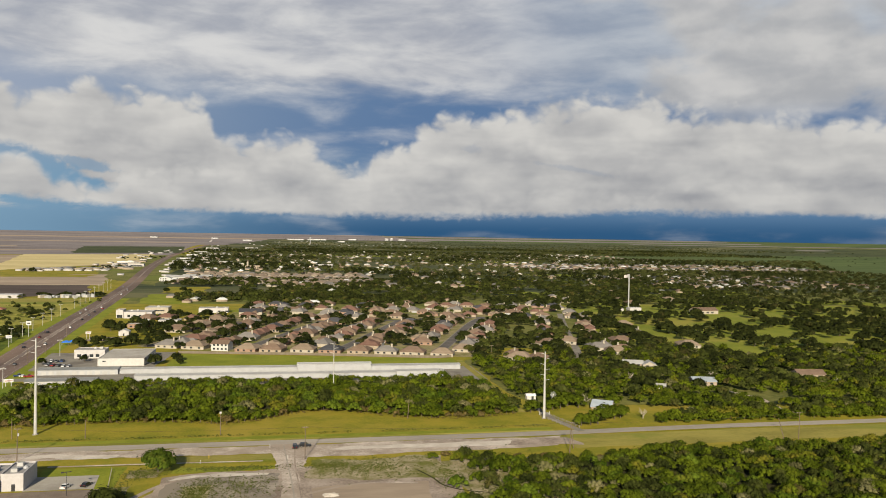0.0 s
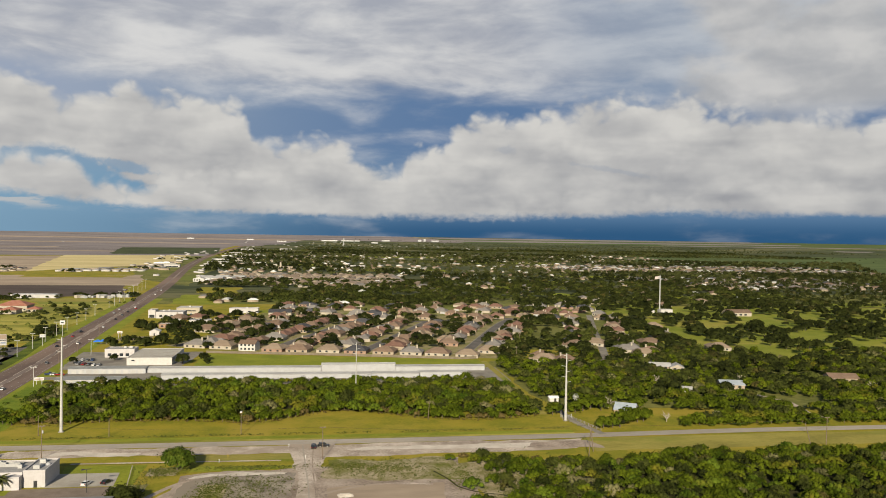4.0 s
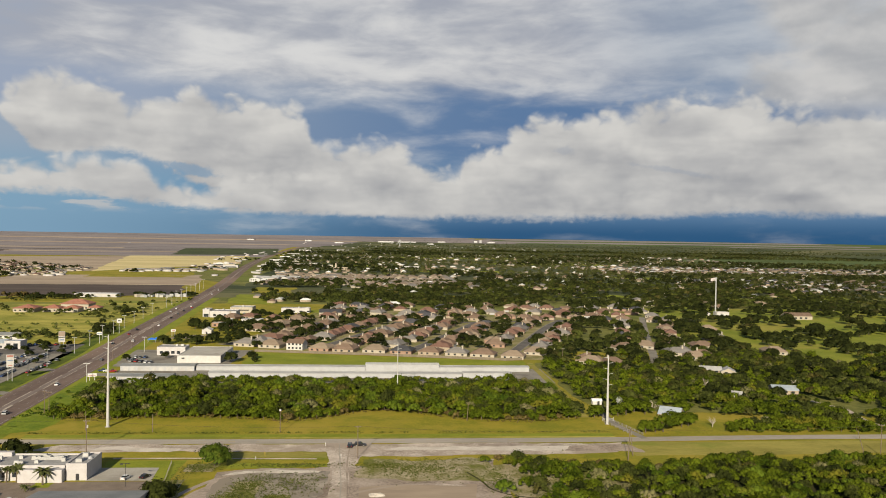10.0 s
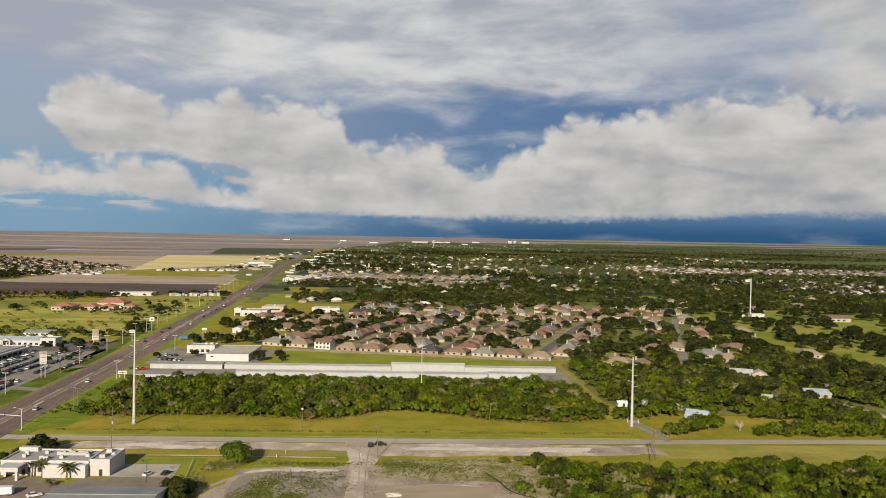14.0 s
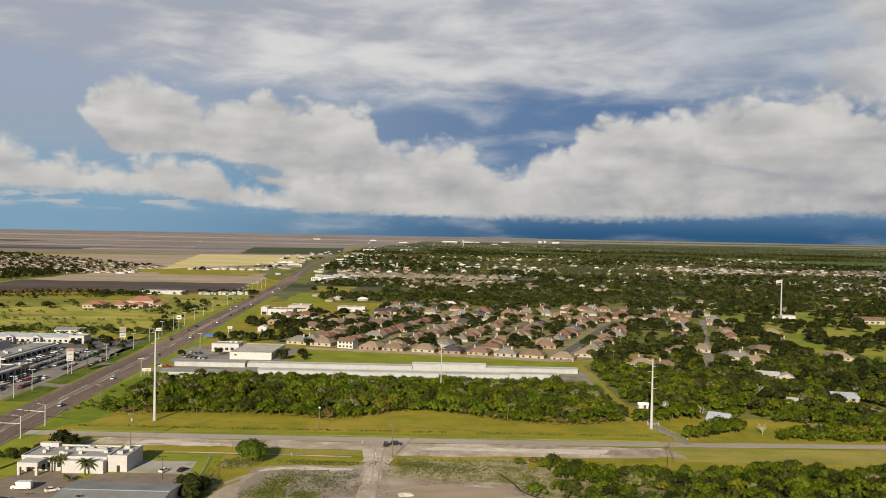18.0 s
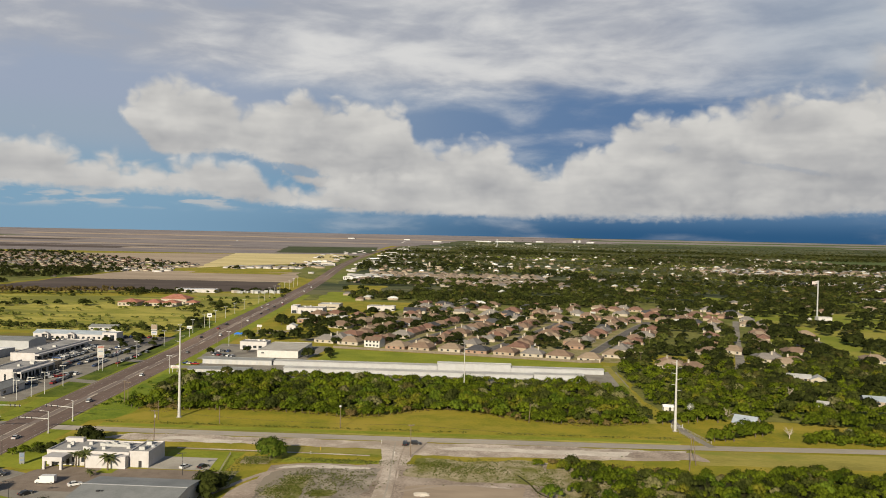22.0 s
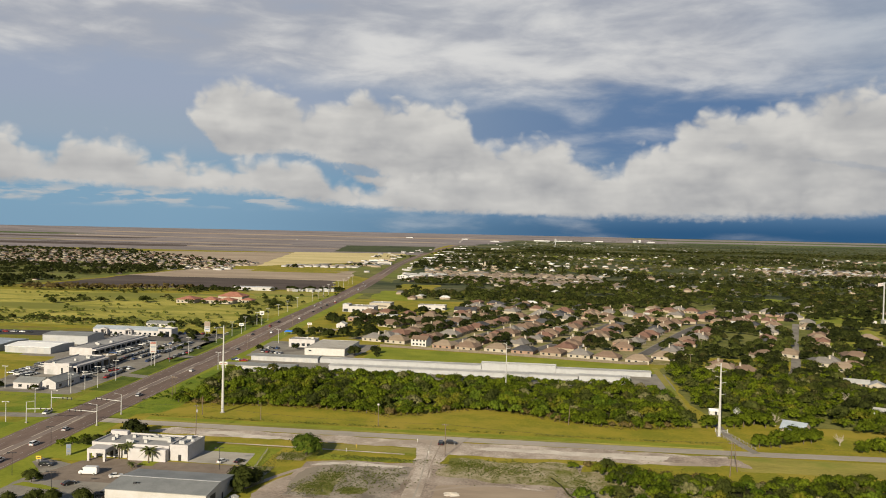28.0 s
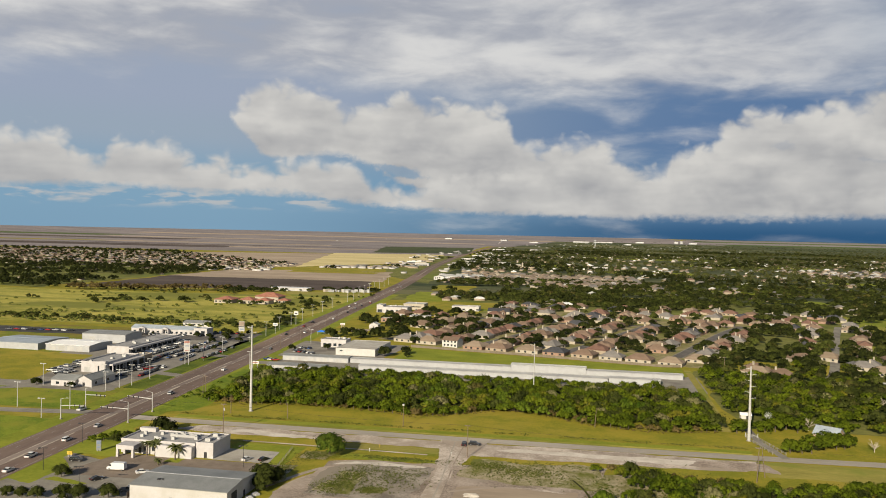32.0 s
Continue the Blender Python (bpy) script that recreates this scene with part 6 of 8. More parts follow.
# ---- commercial buildings ----
def flat_block(name, label, category, x0, x1, y0, y1, h, wall, roof, at_windows=(), doors=(), units=0, parapet=0.5, group="", turn=0.0):
    """A flat-roofed block with parapet, roof, openings (side, from, to, sill, head) and roof units."""
    cx, cy = (x0 + x1) / 2, (y0 + y1) / 2
    w, d = (x1 - x0) / 2, (y1 - y0) / 2
    ob = thing(name, label, category, (cx, cy, 0), turn, group)
    s = Shape().box(-w, w, -d, d, 0, h)
    part("wall", s, wall, ob)
    part("roof", Shape().box(-w + 0.3, w - 0.3, -d + 0.3, d - 0.3, h, h + 0.06), roof, ob)
    if parapet:
        p = Shape()
        for a, b, c, e in ((-w - 0.06, w + 0.06, -d - 0.06, -d + 0.3), (-w - 0.06, w + 0.06, d - 0.3, d + 0.06), (-w - 0.06, -w + 0.3, -d + 0.3, d - 0.3), (w - 0.3, w + 0.06, -d + 0.3, d - 0.3)):
            p.box(a, b, c, e, h - 0.25, h + parapet)
        part("parapet", p, wall, ob)
    for kind, rows in (("window", at_windows), ("door", doors)):
        for side, a, b, z0, z1 in rows:
            q = Shape()
            if side == "s":
                q.box(-w + a, -w + b, -d - 0.07, -d + 0.02, z0, z1)
            elif side == "n":
                q.box(-w + a, -w + b, d - 0.02, d + 0.07, z0, z1)
            elif side == "e":
                q.box(w - 0.02, w + 0.07, -d + a, -d + b, z0, z1)
            else:
                q.box(-w - 0.07, -w + 0.02, -d + a, -d + b, z0, z1)
            part(kind, q, GLASS if kind == "window" else (DARK if z1 < 2.6 else PALE_METAL), ob)
    r = random.Random(int(abs(cx) * 7 + abs(cy)))
    for _ in range(units):
        ux, uy, us = r.uniform(-w + 2, w - 2), r.uniform(-d + 2, d - 2), r.uniform(0.7, 1.2)
        part("roof_unit", Shape().box(ux - us, ux + us, uy - us * 0.8, uy + us * 0.8, h + 0.06, h + 0.25, 0.0).box(ux - us * 0.95, ux + us * 0.95, uy - us * 0.75, uy + us * 0.75, h + 0.25, h + 1.3, 0.08), STEEL, ob, "grey rooftop air unit")
    return ob


def ridged_block(name, label, category, x0, x1, y0, y1, h, rise, along, wall, roof, openings=(), group="", cap=None, turn=0.0):
    """A shed with a low pitched roof, eaves, ridge cap and openings (part, side, from, to, sill, head, material)."""
    cx, cy = (x0 + x1) / 2, (y0 + y1) / 2
    w, d = (x1 - x0) / 2, (y1 - y0) / 2
    ob = thing(name, label, category, (cx, cy, 0), turn, group)
    s = Shape().box(-w, w, -d, d, 0, h)
    s.gable(-w, w, -d, d, h - 0.01, rise - 0.05, along, 0.01)
    part("wall", s, wall, ob)
    t = Shape()
    o = 0.35
    if along == "x":
        for sg in (-1, 1):
            t.add([(-w - o, sg * (d + o), h - 0.05), (w + o, sg * (d + o), h - 0.05), (w + o, 0, h + rise), (-w - o, 0, h + rise),
                   (-w - o, sg * (d + o), h + 0.12), (w + o, sg * (d + o), h + 0.12), (w + o, 0, h + rise + 0.14), (-w - o, 0, h + rise + 0.14)],
                  [(3, 2, 1, 0), (4, 5, 6, 7), (0, 1, 5, 4), (1, 2, 6, 5), (3, 0, 4, 7)] if sg < 0 else [(0, 1, 2, 3), (7, 6, 5, 4), (4, 5, 1, 0), (5, 6, 2, 1), (7, 4, 0, 3)])
        part("roof", t, roof, ob)
        part("ridge_cap", Shape().box(-w - o, w + o, -0.3, 0.3, h + rise + 0.1, h + rise + 0.2), cap or roof, ob)
    else:
        for sg in (-1, 1):
            t.add([(sg * (w + o), -d - o, h - 0.05), (sg * (w + o), d + o, h - 0.05), (0, d + o, h + rise), (0, -d - o, h + rise),
                   (sg * (w + o), -d - o, h + 0.12), (sg * (w + o), d + o, h + 0.12), (0, d + o, h + rise + 0.14), (0, -d - o, h + rise + 0.14)],
                  [(3, 2, 1, 0), (4, 5, 6, 7), (0, 1, 5, 4), (1, 2, 6, 5), (3, 0, 4, 7)])
        part("roof", t, roof, ob)
        part("ridge_cap", Shape().box(-0.3, 0.3, -d - o, d + o, h + rise + 0.1, h + rise + 0.2), cap or roof, ob)
    for nm, side, a, b, z0, z1, mt in openings:
        q = Shape()
        if side == "s":
            q.box(-w + a, -w + b, -d - 0.07, -d + 0.02, z0, z1)
        elif side == "e":
            q.box(w - 0.02, w + 0.07, -d + a, -d + b, z0, z1)
        else:
            q.box(-w - 0.07, -w + 0.02, -d + a, -d + b, z0, z1)
        part(nm, q, mt, ob)
    return ob


# white clinic by the highway
clinic = flat_block("white_clinic", "white stucco single-storey building with parapets and portico", "building", -129.5, -98.2, 292, 307.5, 5.0, WHITE_WALL, FLAT_ROOF,
                    [("s", 13.2, 14.8, 1.4, 3.0), ("s", 9.6, 10.6, 1.2, 3.0), ("s", 5.4, 6.6, 1.2, 3.0)], [("s", 20.8, 22, 0.05, 2.4), ("s", 7.5, 8.7, 0.05, 2.4)], 7, 0.6)
part("front_wing", Shape().box(0.4, 15.5, -10.2, -7.75, 0, 4.6), WHITE_WALL, clinic)
part("portico_roof", Shape().box(-13.8, -6.4, -14.2, -7.8, 3.1, 4.7), WHITE_WALL, clinic, "white portico canopy")
for x, y in ((-13.3, -13.8), (-6.9, -13.8), (-13.3, -9.0)):
    part("portico_pillar", Shape().box(x - 0.45, x + 0.45, y - 0.45, y + 0.45, 0, 3.1), WHITE_WALL, clinic)
part("raised_parapet", Shape().box(-15.7, -8.6, 5.5, 7.8, 5.0, 6.6), WHITE_WALL, clinic)
part("roof_screen", Shape().box(1, 12, 1.0, 1.4, 5.06, 6.1).box(1, 12, 4.0, 4.4, 5.06, 6.0), PALE_METAL, clinic, "pale roof screens")
for x, y in ((-4, 3), (2.5, 2.6), (6, 2.6), (9.5, 2.8), (-10, -2), (4, -3)):
    part("roof_vent", Shape().box(x - 0.7, x + 0.7, y - 0.6, y + 0.6, 5.06, 6.2, 0.1), STEEL, clinic)
annex = flat_block("white_clinic_annex", "white stucco block with roof units beside a car park", "building", -98.0, -90.8, 292.4, 307.2, 5.6, WHITE_WALL, FLAT_ROOF, [], [("s", 3.4, 4.6, 0.05, 2.4)], 2, 0.5)
for x, y in ((0, -1), (2, 0.6)):
    part("roof_dome", Shape().rod((x, y, 5.66), (x, y, 6.3), 1.0, 0.7, 10).rod((x, y, 6.3), (x, y, 6.6), 0.7, 0.2, 10), WHITE_METAL, annex, "white roof dome")
# metal warehouse in the foreground
shed = ridged_block("metal_warehouse", "cream metal warehouse with low grey metal roof", "building", -95.2, -61.2, 242.8, 264.2, 5.1, 1.0, "x", CREAM_METAL, GREY_METAL,
                    [("door", "e", 3, 7, 0.05, 4, DARK), ("door", "e", 12, 13.2, 0.05, 2.2, DARK), ("door", "s", 14, 15, 0.05, 2.2, PALE_METAL)], cap=WHITE_METAL)
part("roof_vent", Shape().box(-10, -9, -6, -5.2, 5.5, 6.1).box(-8.6, -8, -5.6, -5, 5.5, 6.0), DARK, shed)
for k in range(4):
    solid("scrap_pile", Shape().box(-1.2, 1.2, -0.8, 0.8, 0, 0.9, 0.25).box(-0.5, 1.4, -1.2, 0.4, 0, 0.6, 0.1), STEEL, "pile of pale scrap beside a warehouse", "scrap", (-58.6 + 0.6 * (k % 2), 246 + k * 3.6, 0.06), 20 * k, "scrap piles")
side_fence = thing("board_fence", "dark board fence beside a warehouse", "fence", (-97, 254, 0.06))
for k in range(14):
    part("board", Shape().box(-0.05, 0.05, -9.8 + k * 1.4, -8.45 + k * 1.4, 0, 1.9), WOOD, side_fence)
# storage units
UNIT_GROUP = "storage buildings"
ridged_block("storage_building", "low cream storage building with grey metal roof", "building", -150, -112.5, 483, 494, 3.0, 0.7, "x", CREAM_METAL, GREY_METAL, [("door", "s", 2 + 4 * k, 5 + 4 * k, 0.05, 2.4, WHITE_METAL) for k in range(8)], UNIT_GROUP)
ridged_block("storage_building", "low white storage building with grey metal roof", "building", -154, -107.8, 520, 530, 3.2, 0.7, "x", WHITE_METAL, GREY_METAL, [("door", "s", 2 + 4.4 * k, 5 + 4.4 * k, 0.05, 2.4, PALE_METAL) for k in range(10)], UNIT_GROUP)
for a, b, h in ((-107.4, 1.0, 2.8), (49, 108.5, 2.9)):
    ridged_block("storage_building", "long white metal storage building with roll-up doors", "building", a, b, 522.5, 530, h, 0.4, "x", WHITE_METAL, PALE_METAL, [("door", "s", 1 + 4 * k, 4 + 4 * k, 0.05, 2.3, WHITE_METAL) for k in range(int((b - a) / 4) - 1)], UNIT_GROUP)
ridged_block("storage_building", "taller white metal storage building with roll-up doors", "building", 1.2, 48.8, 522.5, 531, 4.3, 0.4, "x", WHITE_METAL, WHITE_ROOF, [("door", "s", 1 + 4.6 * k, 4.6 + 4.6 * k, 0.05, 3.4, WHITE_METAL) for k in range(10)], UNIT_GROUP)
ridged_block("storage_building", "long low white storage building with grey metal roof", "building", -94, 62, 498, 506, 2.7, 0.6, "x", WHITE_METAL, PALE_METAL, [("door", "s", 1 + 4 * k, 4 + 4 * k, 0.05, 2.4, WHITE_METAL) for k in range(38)], UNIT_GROUP)
ridged_block("storage_building", "low white storage building with pale metal roof", "building", 62.6, 93, 499, 506, 3.2, 0.4, "x", WHITE_METAL, PALE_METAL, [("door", "s", 1 + 4 * k, 4 + 4 * k, 0.05, 2.4, WHITE_METAL) for k in range(7)], UNIT_GROUP)
# warehouse with office
w = flat_block("warehouse", "large beige warehouse with pale flat roof", "building", -127, -98, 552, 596, 4.8, WALLS["white"], PALE_CONCRETE, [("s", 3, 5, 2.8, 3.6)], [("e", 8, 12, 0.05, 3.6), ("e", 16, 20, 0.05, 3.6)], 0, 0.25)
for k in range(11):
    part("roof_seam", Shape().box(-14.2, 14.2, -20.5 + k * 4.0, -20.3 + k * 4.0, 4.82, 4.9), WHITE_METAL, w)
flat_block("warehouse_office", "white flat-roofed office beside a warehouse", "building", -150, -130, 586, 598, 5.6, WHITE_WALL, FLAT_ROOF, [("s", 2 + 4 * k, 4.4 + 4 * k, 1, 3) for k in range(4)], [("w", 4, 6, 0.05, 2.4)], 2, 0.4)
flat_block("shop", "long low white shop with flat roof", "building", -170, -143, 845, 866, 6.2, WHITE_WALL, FLAT_ROOF, [("s", 3.5 + 5.4 * k, 6.1 + 5.4 * k, 1.2, 3.6) for k in range(4)] + [("s", 23.5, 26, 0.3, 4.2)], [("w", 4, 7, 0.05, 3)], 2, 0.5)
flat_block("shop", "pale shop with flat roof", "building", -178, -171, 848, 862, 8, WHITE_WALL, FLAT_ROOF, [("s", 1, 6, 0.3, 3.4)], [], 1, 0.4)
flat_block("shop", "cream shop with pale flat roof", "building", -158, -134, 890, 912, 6.5, WALLS["cream"], WHITE_ROOF, [("s", 2, 20, 3, 4)], [], 2, 0.4)
flat_block("long_store", "long white flat-roofed store", "building", -104, -73, 900, 914, 5.0, WHITE_WALL, FLAT_ROOF, [("s", 4 + 8 * k, 7 + 8 * k, 1, 2.6) for k in range(4)], [], 3, 0.4)
flat_block("low_office", "low white office with carports", "building", -128, -108, 790, 802, 4, WHITE_WALL, PALE_METAL, [("s", 2 + 4 * k, 4.5 + 4 * k, 1, 2.6) for k in range(4)], [], 1, 0.3)
flat_block("low_office", "low brick office with white roof", "building", -150, -132, 762, 772, 3.6, WALLS["rosy"], WHITE_ROOF, [("s", 2 + 4 * k, 4 + 4 * k, 1, 2.4) for k in range(4)], [], 0, 0.3)
ridged_block("small_white_house", "small white house with pale roof", "house", -146, -138, 706, 715, 3.6, 2.0, "y", WHITE_WALL, WHITE_ROOF, [("door", "s", 3.4, 4.6, 0.05, 2.2, DARK)])
ridged_block("dark_roof_hall", "low hall with wide dark hipped roof", "building", -60, -36, 876, 892, 3.2, 3.0, "x", WALLS["cream"], ROOFS["dark"], [])
ridged_block("two_storey_house", "pale two-storey house with grey roof", "house", -61, -48, 615, 625, 5.2, 2.4, "x", WALLS["white"], ROOFS["brown"], [("window", "s", 1.5 + 3 * k, 3 + 3 * k, z, z + 1.4, GLASS) for k in range(4) for z in (0.9, 3.8)], turn=-16)
for a, b, c, d, h, along in ((-234, -214, 1452, 1466, 5.6, "y"), (-212, -184, 1462, 1478, 6.4, "x"), (-228, -206, 1490, 1504, 6.0, "x"), (-182, -166, 1476, 1494, 5.4, "y"), (-204, -180, 1512, 1528, 6.0, "x"), (-174, -152, 1520, 1534, 5.0, "x")):
    ridged_block("white_apartments", "white gabled apartment block with rows of windows", "building", a, b, c, d, h, 2.8, along, WALLS["white"], PALE_METAL, [("window", "s", 2 + 4.2 * i, 4 + 4.2 * i, z, z + 1.6, GLASS) for i in range(int((b - a) / 4.2) - 1) for z in (1.0, 3.6)], "white apartments", turn=-8)
church = flat_block("church", "cream church hall with a square tower", "church", -120, -86, 1948, 1964, 7, WALLS["tan"], PALE_METAL, [("s", 4 + 6 * k, 6 + 6 * k, 2, 5) for k in range(7)], [], 0, 0.4)
part("tower", Shape().box(-14, -10, -3, 1, 7, 15).hip(-14.3, -9.7, -3.3, 1.3, 15, 3), WALLS["cream"], church)

# dealership side of the highway
DEAL = "dealership buildings"
d1 = flat_block("showroom", "pale car showroom with dark glass front", "building", -251, -234, 441, 476, 6.0, WHITE_WALL, FLAT_ROOF, [("e", 3 + 7.8 * k, 9 + 7.8 * k, 0.4, 4.2) for k in range(4)] + [("s", 11, 15.5, 0.4, 4.2)], [("s", 2, 6, 0.05, 3.2)], 5, 0.8, DEAL)
part("entrance_canopy", Shape().box(8.5, 12.5, -17.5, 17.5, 4.6, 5.6), WHITE_WALL, d1)
for k in range(6):
    part("canopy_post", Shape().box(11.9, 12.4, -17 + k * 6.8, -16.5 + k * 6.8, 0, 4.6), WHITE_WALL, d1)
part("entrance_tower", Shape().box(5.5, 9.5, -20.5, -17.52, 0, 7.6), WHITE_WALL, d1)
d2 = flat_block("showroom_annex", "brown and white showroom annex", "building", -241, -231.5, 477, 487, 5.2, WALLS["tan"], FLAT_ROOF, [("e", 1, 4, 0.4, 3.4), ("e", 6, 9, 0.4, 3.4)], [], 1, 0.5, DEAL)
ridged_block("gabled_office", "white office with grey gabled roof", "building", -241, -226, 400, 412, 3.4, 2.0, "x", WHITE_WALL, GREY_METAL, [("window", "s", 3, 5, 1, 2.4, GLASS), ("door", "s", 8, 9.2, 0.05, 2.2, DARK)], DEAL)
ridged_block("gabled_office", "white office with grey gabled roof and porch", "building", -227, -217.5, 402, 424, 3.6, 2.4, "y", WHITE_WALL, GREY_METAL, [("window", "e", 3, 5, 1, 2.4, GLASS), ("window", "e", 14, 16, 1, 2.4, GLASS), ("door", "s", 4, 5.4, 0.05, 2.2, DARK)], DEAL)
d3 = flat_block("long_shop", "long low shop with shaded front", "building", -278.5, -262, 509, 578, 4.8, WHITE_WALL, FLAT_ROOF, [("e", 3 + 7 * k, 8 + 7 * k, 0.4, 3.2) for k in range(9)], [], 3, 0.5, DEAL)
part("front_canopy", Shape().box(8.2, 11.2, -34.5, 34.5, 3.5, 4.5), WHITE_WALL, d3)
ridged_block("metal_barn", "wide white metal building with white roof", "building", -326, -292, 508.5, 536, 4.4, 0.9, "x", WHITE_METAL, WHITE_SHEET, [("door", "s", 3 + 7 * k, 8 + 7 * k, 0.05, 3.4, PALE_METAL) for k in range(4)], DEAL)
ridged_block("metal_barn", "wide pale metal building with blue-grey roof", "building", -372, -331, 507, 541, 4.6, 0.9, "x", WHITE_METAL, BLUE_METAL, [("door", "s", 3 + 7 * k, 8 + 7 * k, 0.05, 3.4, WHITE_METAL) for k in range(5)], DEAL)
ridged_block("metal_barn", "tall pale metal building with grey roof", "building", -329, -293, 554, 576, 6.4, 1.0, "x", WHITE_METAL, GREY_METAL, [("door", "s", 6, 11, 0.05, 4.4, PALE_METAL)], DEAL)
motel = ridged_block("motel", "long cream motel with blue-grey metal roof", "building", -324, -268, 612, 624, 4.2, 2.2, "x", WHITE_WALL, BLUE_METAL, [("window", "s", 2 + 4.2 * k, 4 + 4.2 * k, 0.9, 2.4, GLASS) for k in range(13)])
for x in (-17, 4):
    part("arched_porch", Shape().gable(x - 3, x + 3, -9.2, -6.02, 4.2, 1.6, "y").box(x - 3, x - 2.2, -9, -6.02, 0, 4.2).box(x + 2.2, x + 3, -9, -6.02, 0, 4.2), WHITE_WALL, motel)
flat_block("motel_lobby", "white two-storey motel lobby with open portico", "building", -267.5, -256, 611, 622, 5.6, WHITE_WALL, BLUE_METAL, [("s", 1.4, 4.4, 0.3, 4.2), ("s", 6.4, 9.6, 0.3, 4.2)], [], 0, 0.6)
ridged_block("motel_wing", "low white motel wing with grey gabled roof", "building", -308, -284, 668, 680, 2.8, 1.8, "x", WALLS["white"], GREY_METAL, [("window", "s", 2 + 4 * k, 4 + 4 * k, 0.9, 2.2, GLASS) for k in range(5)])


def red_hall(x0, x1, y0, y1, h, rise):
    w, d = (x1 - x0) / 2, (y1 - y0) / 2
    ob = thing("red_roofed_hall", "cream building with red hipped tile roof", "building", ((x0 + x1) / 2, (y0 + y1) / 2, 0), group="red-roofed halls")
    part("wall", Shape().box(-w, w, -d, d, 0, h), WALLS["cream"], ob)
    part("roof", Shape().hip(-w - 0.9, w + 0.9, -d - 0.9, d + 0.9, h, rise, 0.3), RED_ROOF, ob)
    for k in range(int(w / 2.5)):
        part("window", Shape().box(-w + 1.5 + 5 * k, -w + 3.5 + 5 * k, -d - 0.06, -d + 0.05, 1.2, 2.8), GLASS, ob)


red_hall(-384, -362, 880, 902, 4.2, 3.8)
red_hall(-355, -338, 884, 900, 4.2, 3.6)
red_hall(-348, -318, 914, 936, 6.2, 5.0)
red_hall(-334, -318, 884, 900, 4.2, 3.4)
red_hall(-314, -302, 902, 914, 3.6, 2.8)
flat_block("long_shed", "long white shed with blue-grey roof", "building", -400, -345, 1088, 1104, 4.5, WHITE_WALL, BLUE_METAL, [], [("s", 4 + 9 * k, 9 + 9 * k, 0.05, 3.4) for k in range(5)], 0, 0.3)
r2 = random.Random(5)
for k in range(14):
    x = -322 + k * 4.6 + r2.uniform(-1, 1)
    flat_block("trailer", "white parked trailer in a sales yard", "trailer", x, x + r2.uniform(2.6, 6.5), 1088 + k * 1.6 + r2.uniform(-5, 5), 1096 + k * 1.6 + r2.uniform(-5, 5), r2.uniform(2.2, 4.4), r2.choice([WHITE_METAL, PALE_METAL, WALLS["cream"]]), WHITE_ROOF, [], [], 0, 0, "sales yard trailers", r2.uniform(-40, 40))

# homes among the eastern trees
ridged_block("metal_barn_house", "barn with pale blue-grey gabled roof", "barn", 153.5, 164, 391, 401, 1.3, 2.9, "x", WALLS["tan"], BLUE_METAL, [], turn=-32)
ridged_block("white_house", "white house with pale grey hipped roofs", "house", 224, 238, 519, 527, 2.4, 2.0, "x", WALLS["tan"], PALE_METAL, [("window", "s", 2 + 4 * k, 3.6 + 4 * k, 0.9, 2.2, GLASS) for k in range(3)], "eastern homes", turn=-18)
ridged_block("white_house", "white house wing with grey roof", "house", 236, 245, 512, 522, 2.4, 2.2, "y", WALLS["cream"], PALE_METAL, [("window", "s", 2, 4, 0.9, 2.2, GLASS), ("window", "s", 7, 9, 0.9, 2.2, GLASS)], "eastern homes", turn=-18)
ridged_block("raised_house", "house with broad pale blue metal roof", "house", 240, 254, 449, 460, 2.6, 2.0, "x", WALLS["tan"], BLUE_METAL, [("window", "s", 2 + 4 * k, 3.8 + 4 * k, 0.9, 2.2, GLASS) for k in range(3)], "eastern homes", turn=-12)
ridged_block("white_shed", "small white garden shed", "shed", 210, 215.5, 438, 443, 2.3, 1.4, "x", WALLS["white"], PALE_METAL, [("door", "s", 2.5, 3.7, 0.05, 2.1, DARK)], "eastern homes", turn=-25)
ridged_block("brown_house", "brown low house with wide roof", "house", 322, 340, 466, 477, 2.8, 2.4, "x", WALLS["tan"], ROOFS["brown"], [("window", "s", 3 + 5 * k, 5 + 5 * k, 0.9, 2.2, GLASS) for k in range(3)], "eastern homes", turn=-10)
ridged_block("clubhouse", "long cream clubhouse with brown roof", "building", 464, 494, 876, 890, 4.0, 3.4, "x", WALLS["cream"], ROOFS["brown"], [("window", "s", 3 + 6 * k, 6 + 6 * k, 1, 2.8, GLASS) for k in range(4)])
flat_block("pump_house", "white low building below a tall flagpole", "building", 397, 412, 910, 920, 4.2, WHITE_WALL, WHITE_ROOF, [], [("s", 4, 8, 0.05, 3.4)], 0, 0.3)
flat_block("pump_house", "small white building below a tall flagpole", "building", 383, 391, 914, 921, 2.8, WHITE_WALL, WHITE_ROOF, [], [], 0, 0.3)
for k, (x, y, tt) in enumerate(((159, 556, -10), (172, 551, 20), (203, 628, 40), (236, 601, 10), (243, 580, -5), (278, 742, 10), (299, 838, 0), (252, 590, 0), (272, 640, 15), (305, 690, 30), (225, 640, -20), (325, 760, 10), (318, 610, 5), (160, 570, 60), (440, 1000, 0), (360, 1040, 15), (520, 1060, 30))):
    place(HOUSES[(1, 0, 5, 3, 1, 4)[k % 6]], x, y, 163 + tt, 1.0)


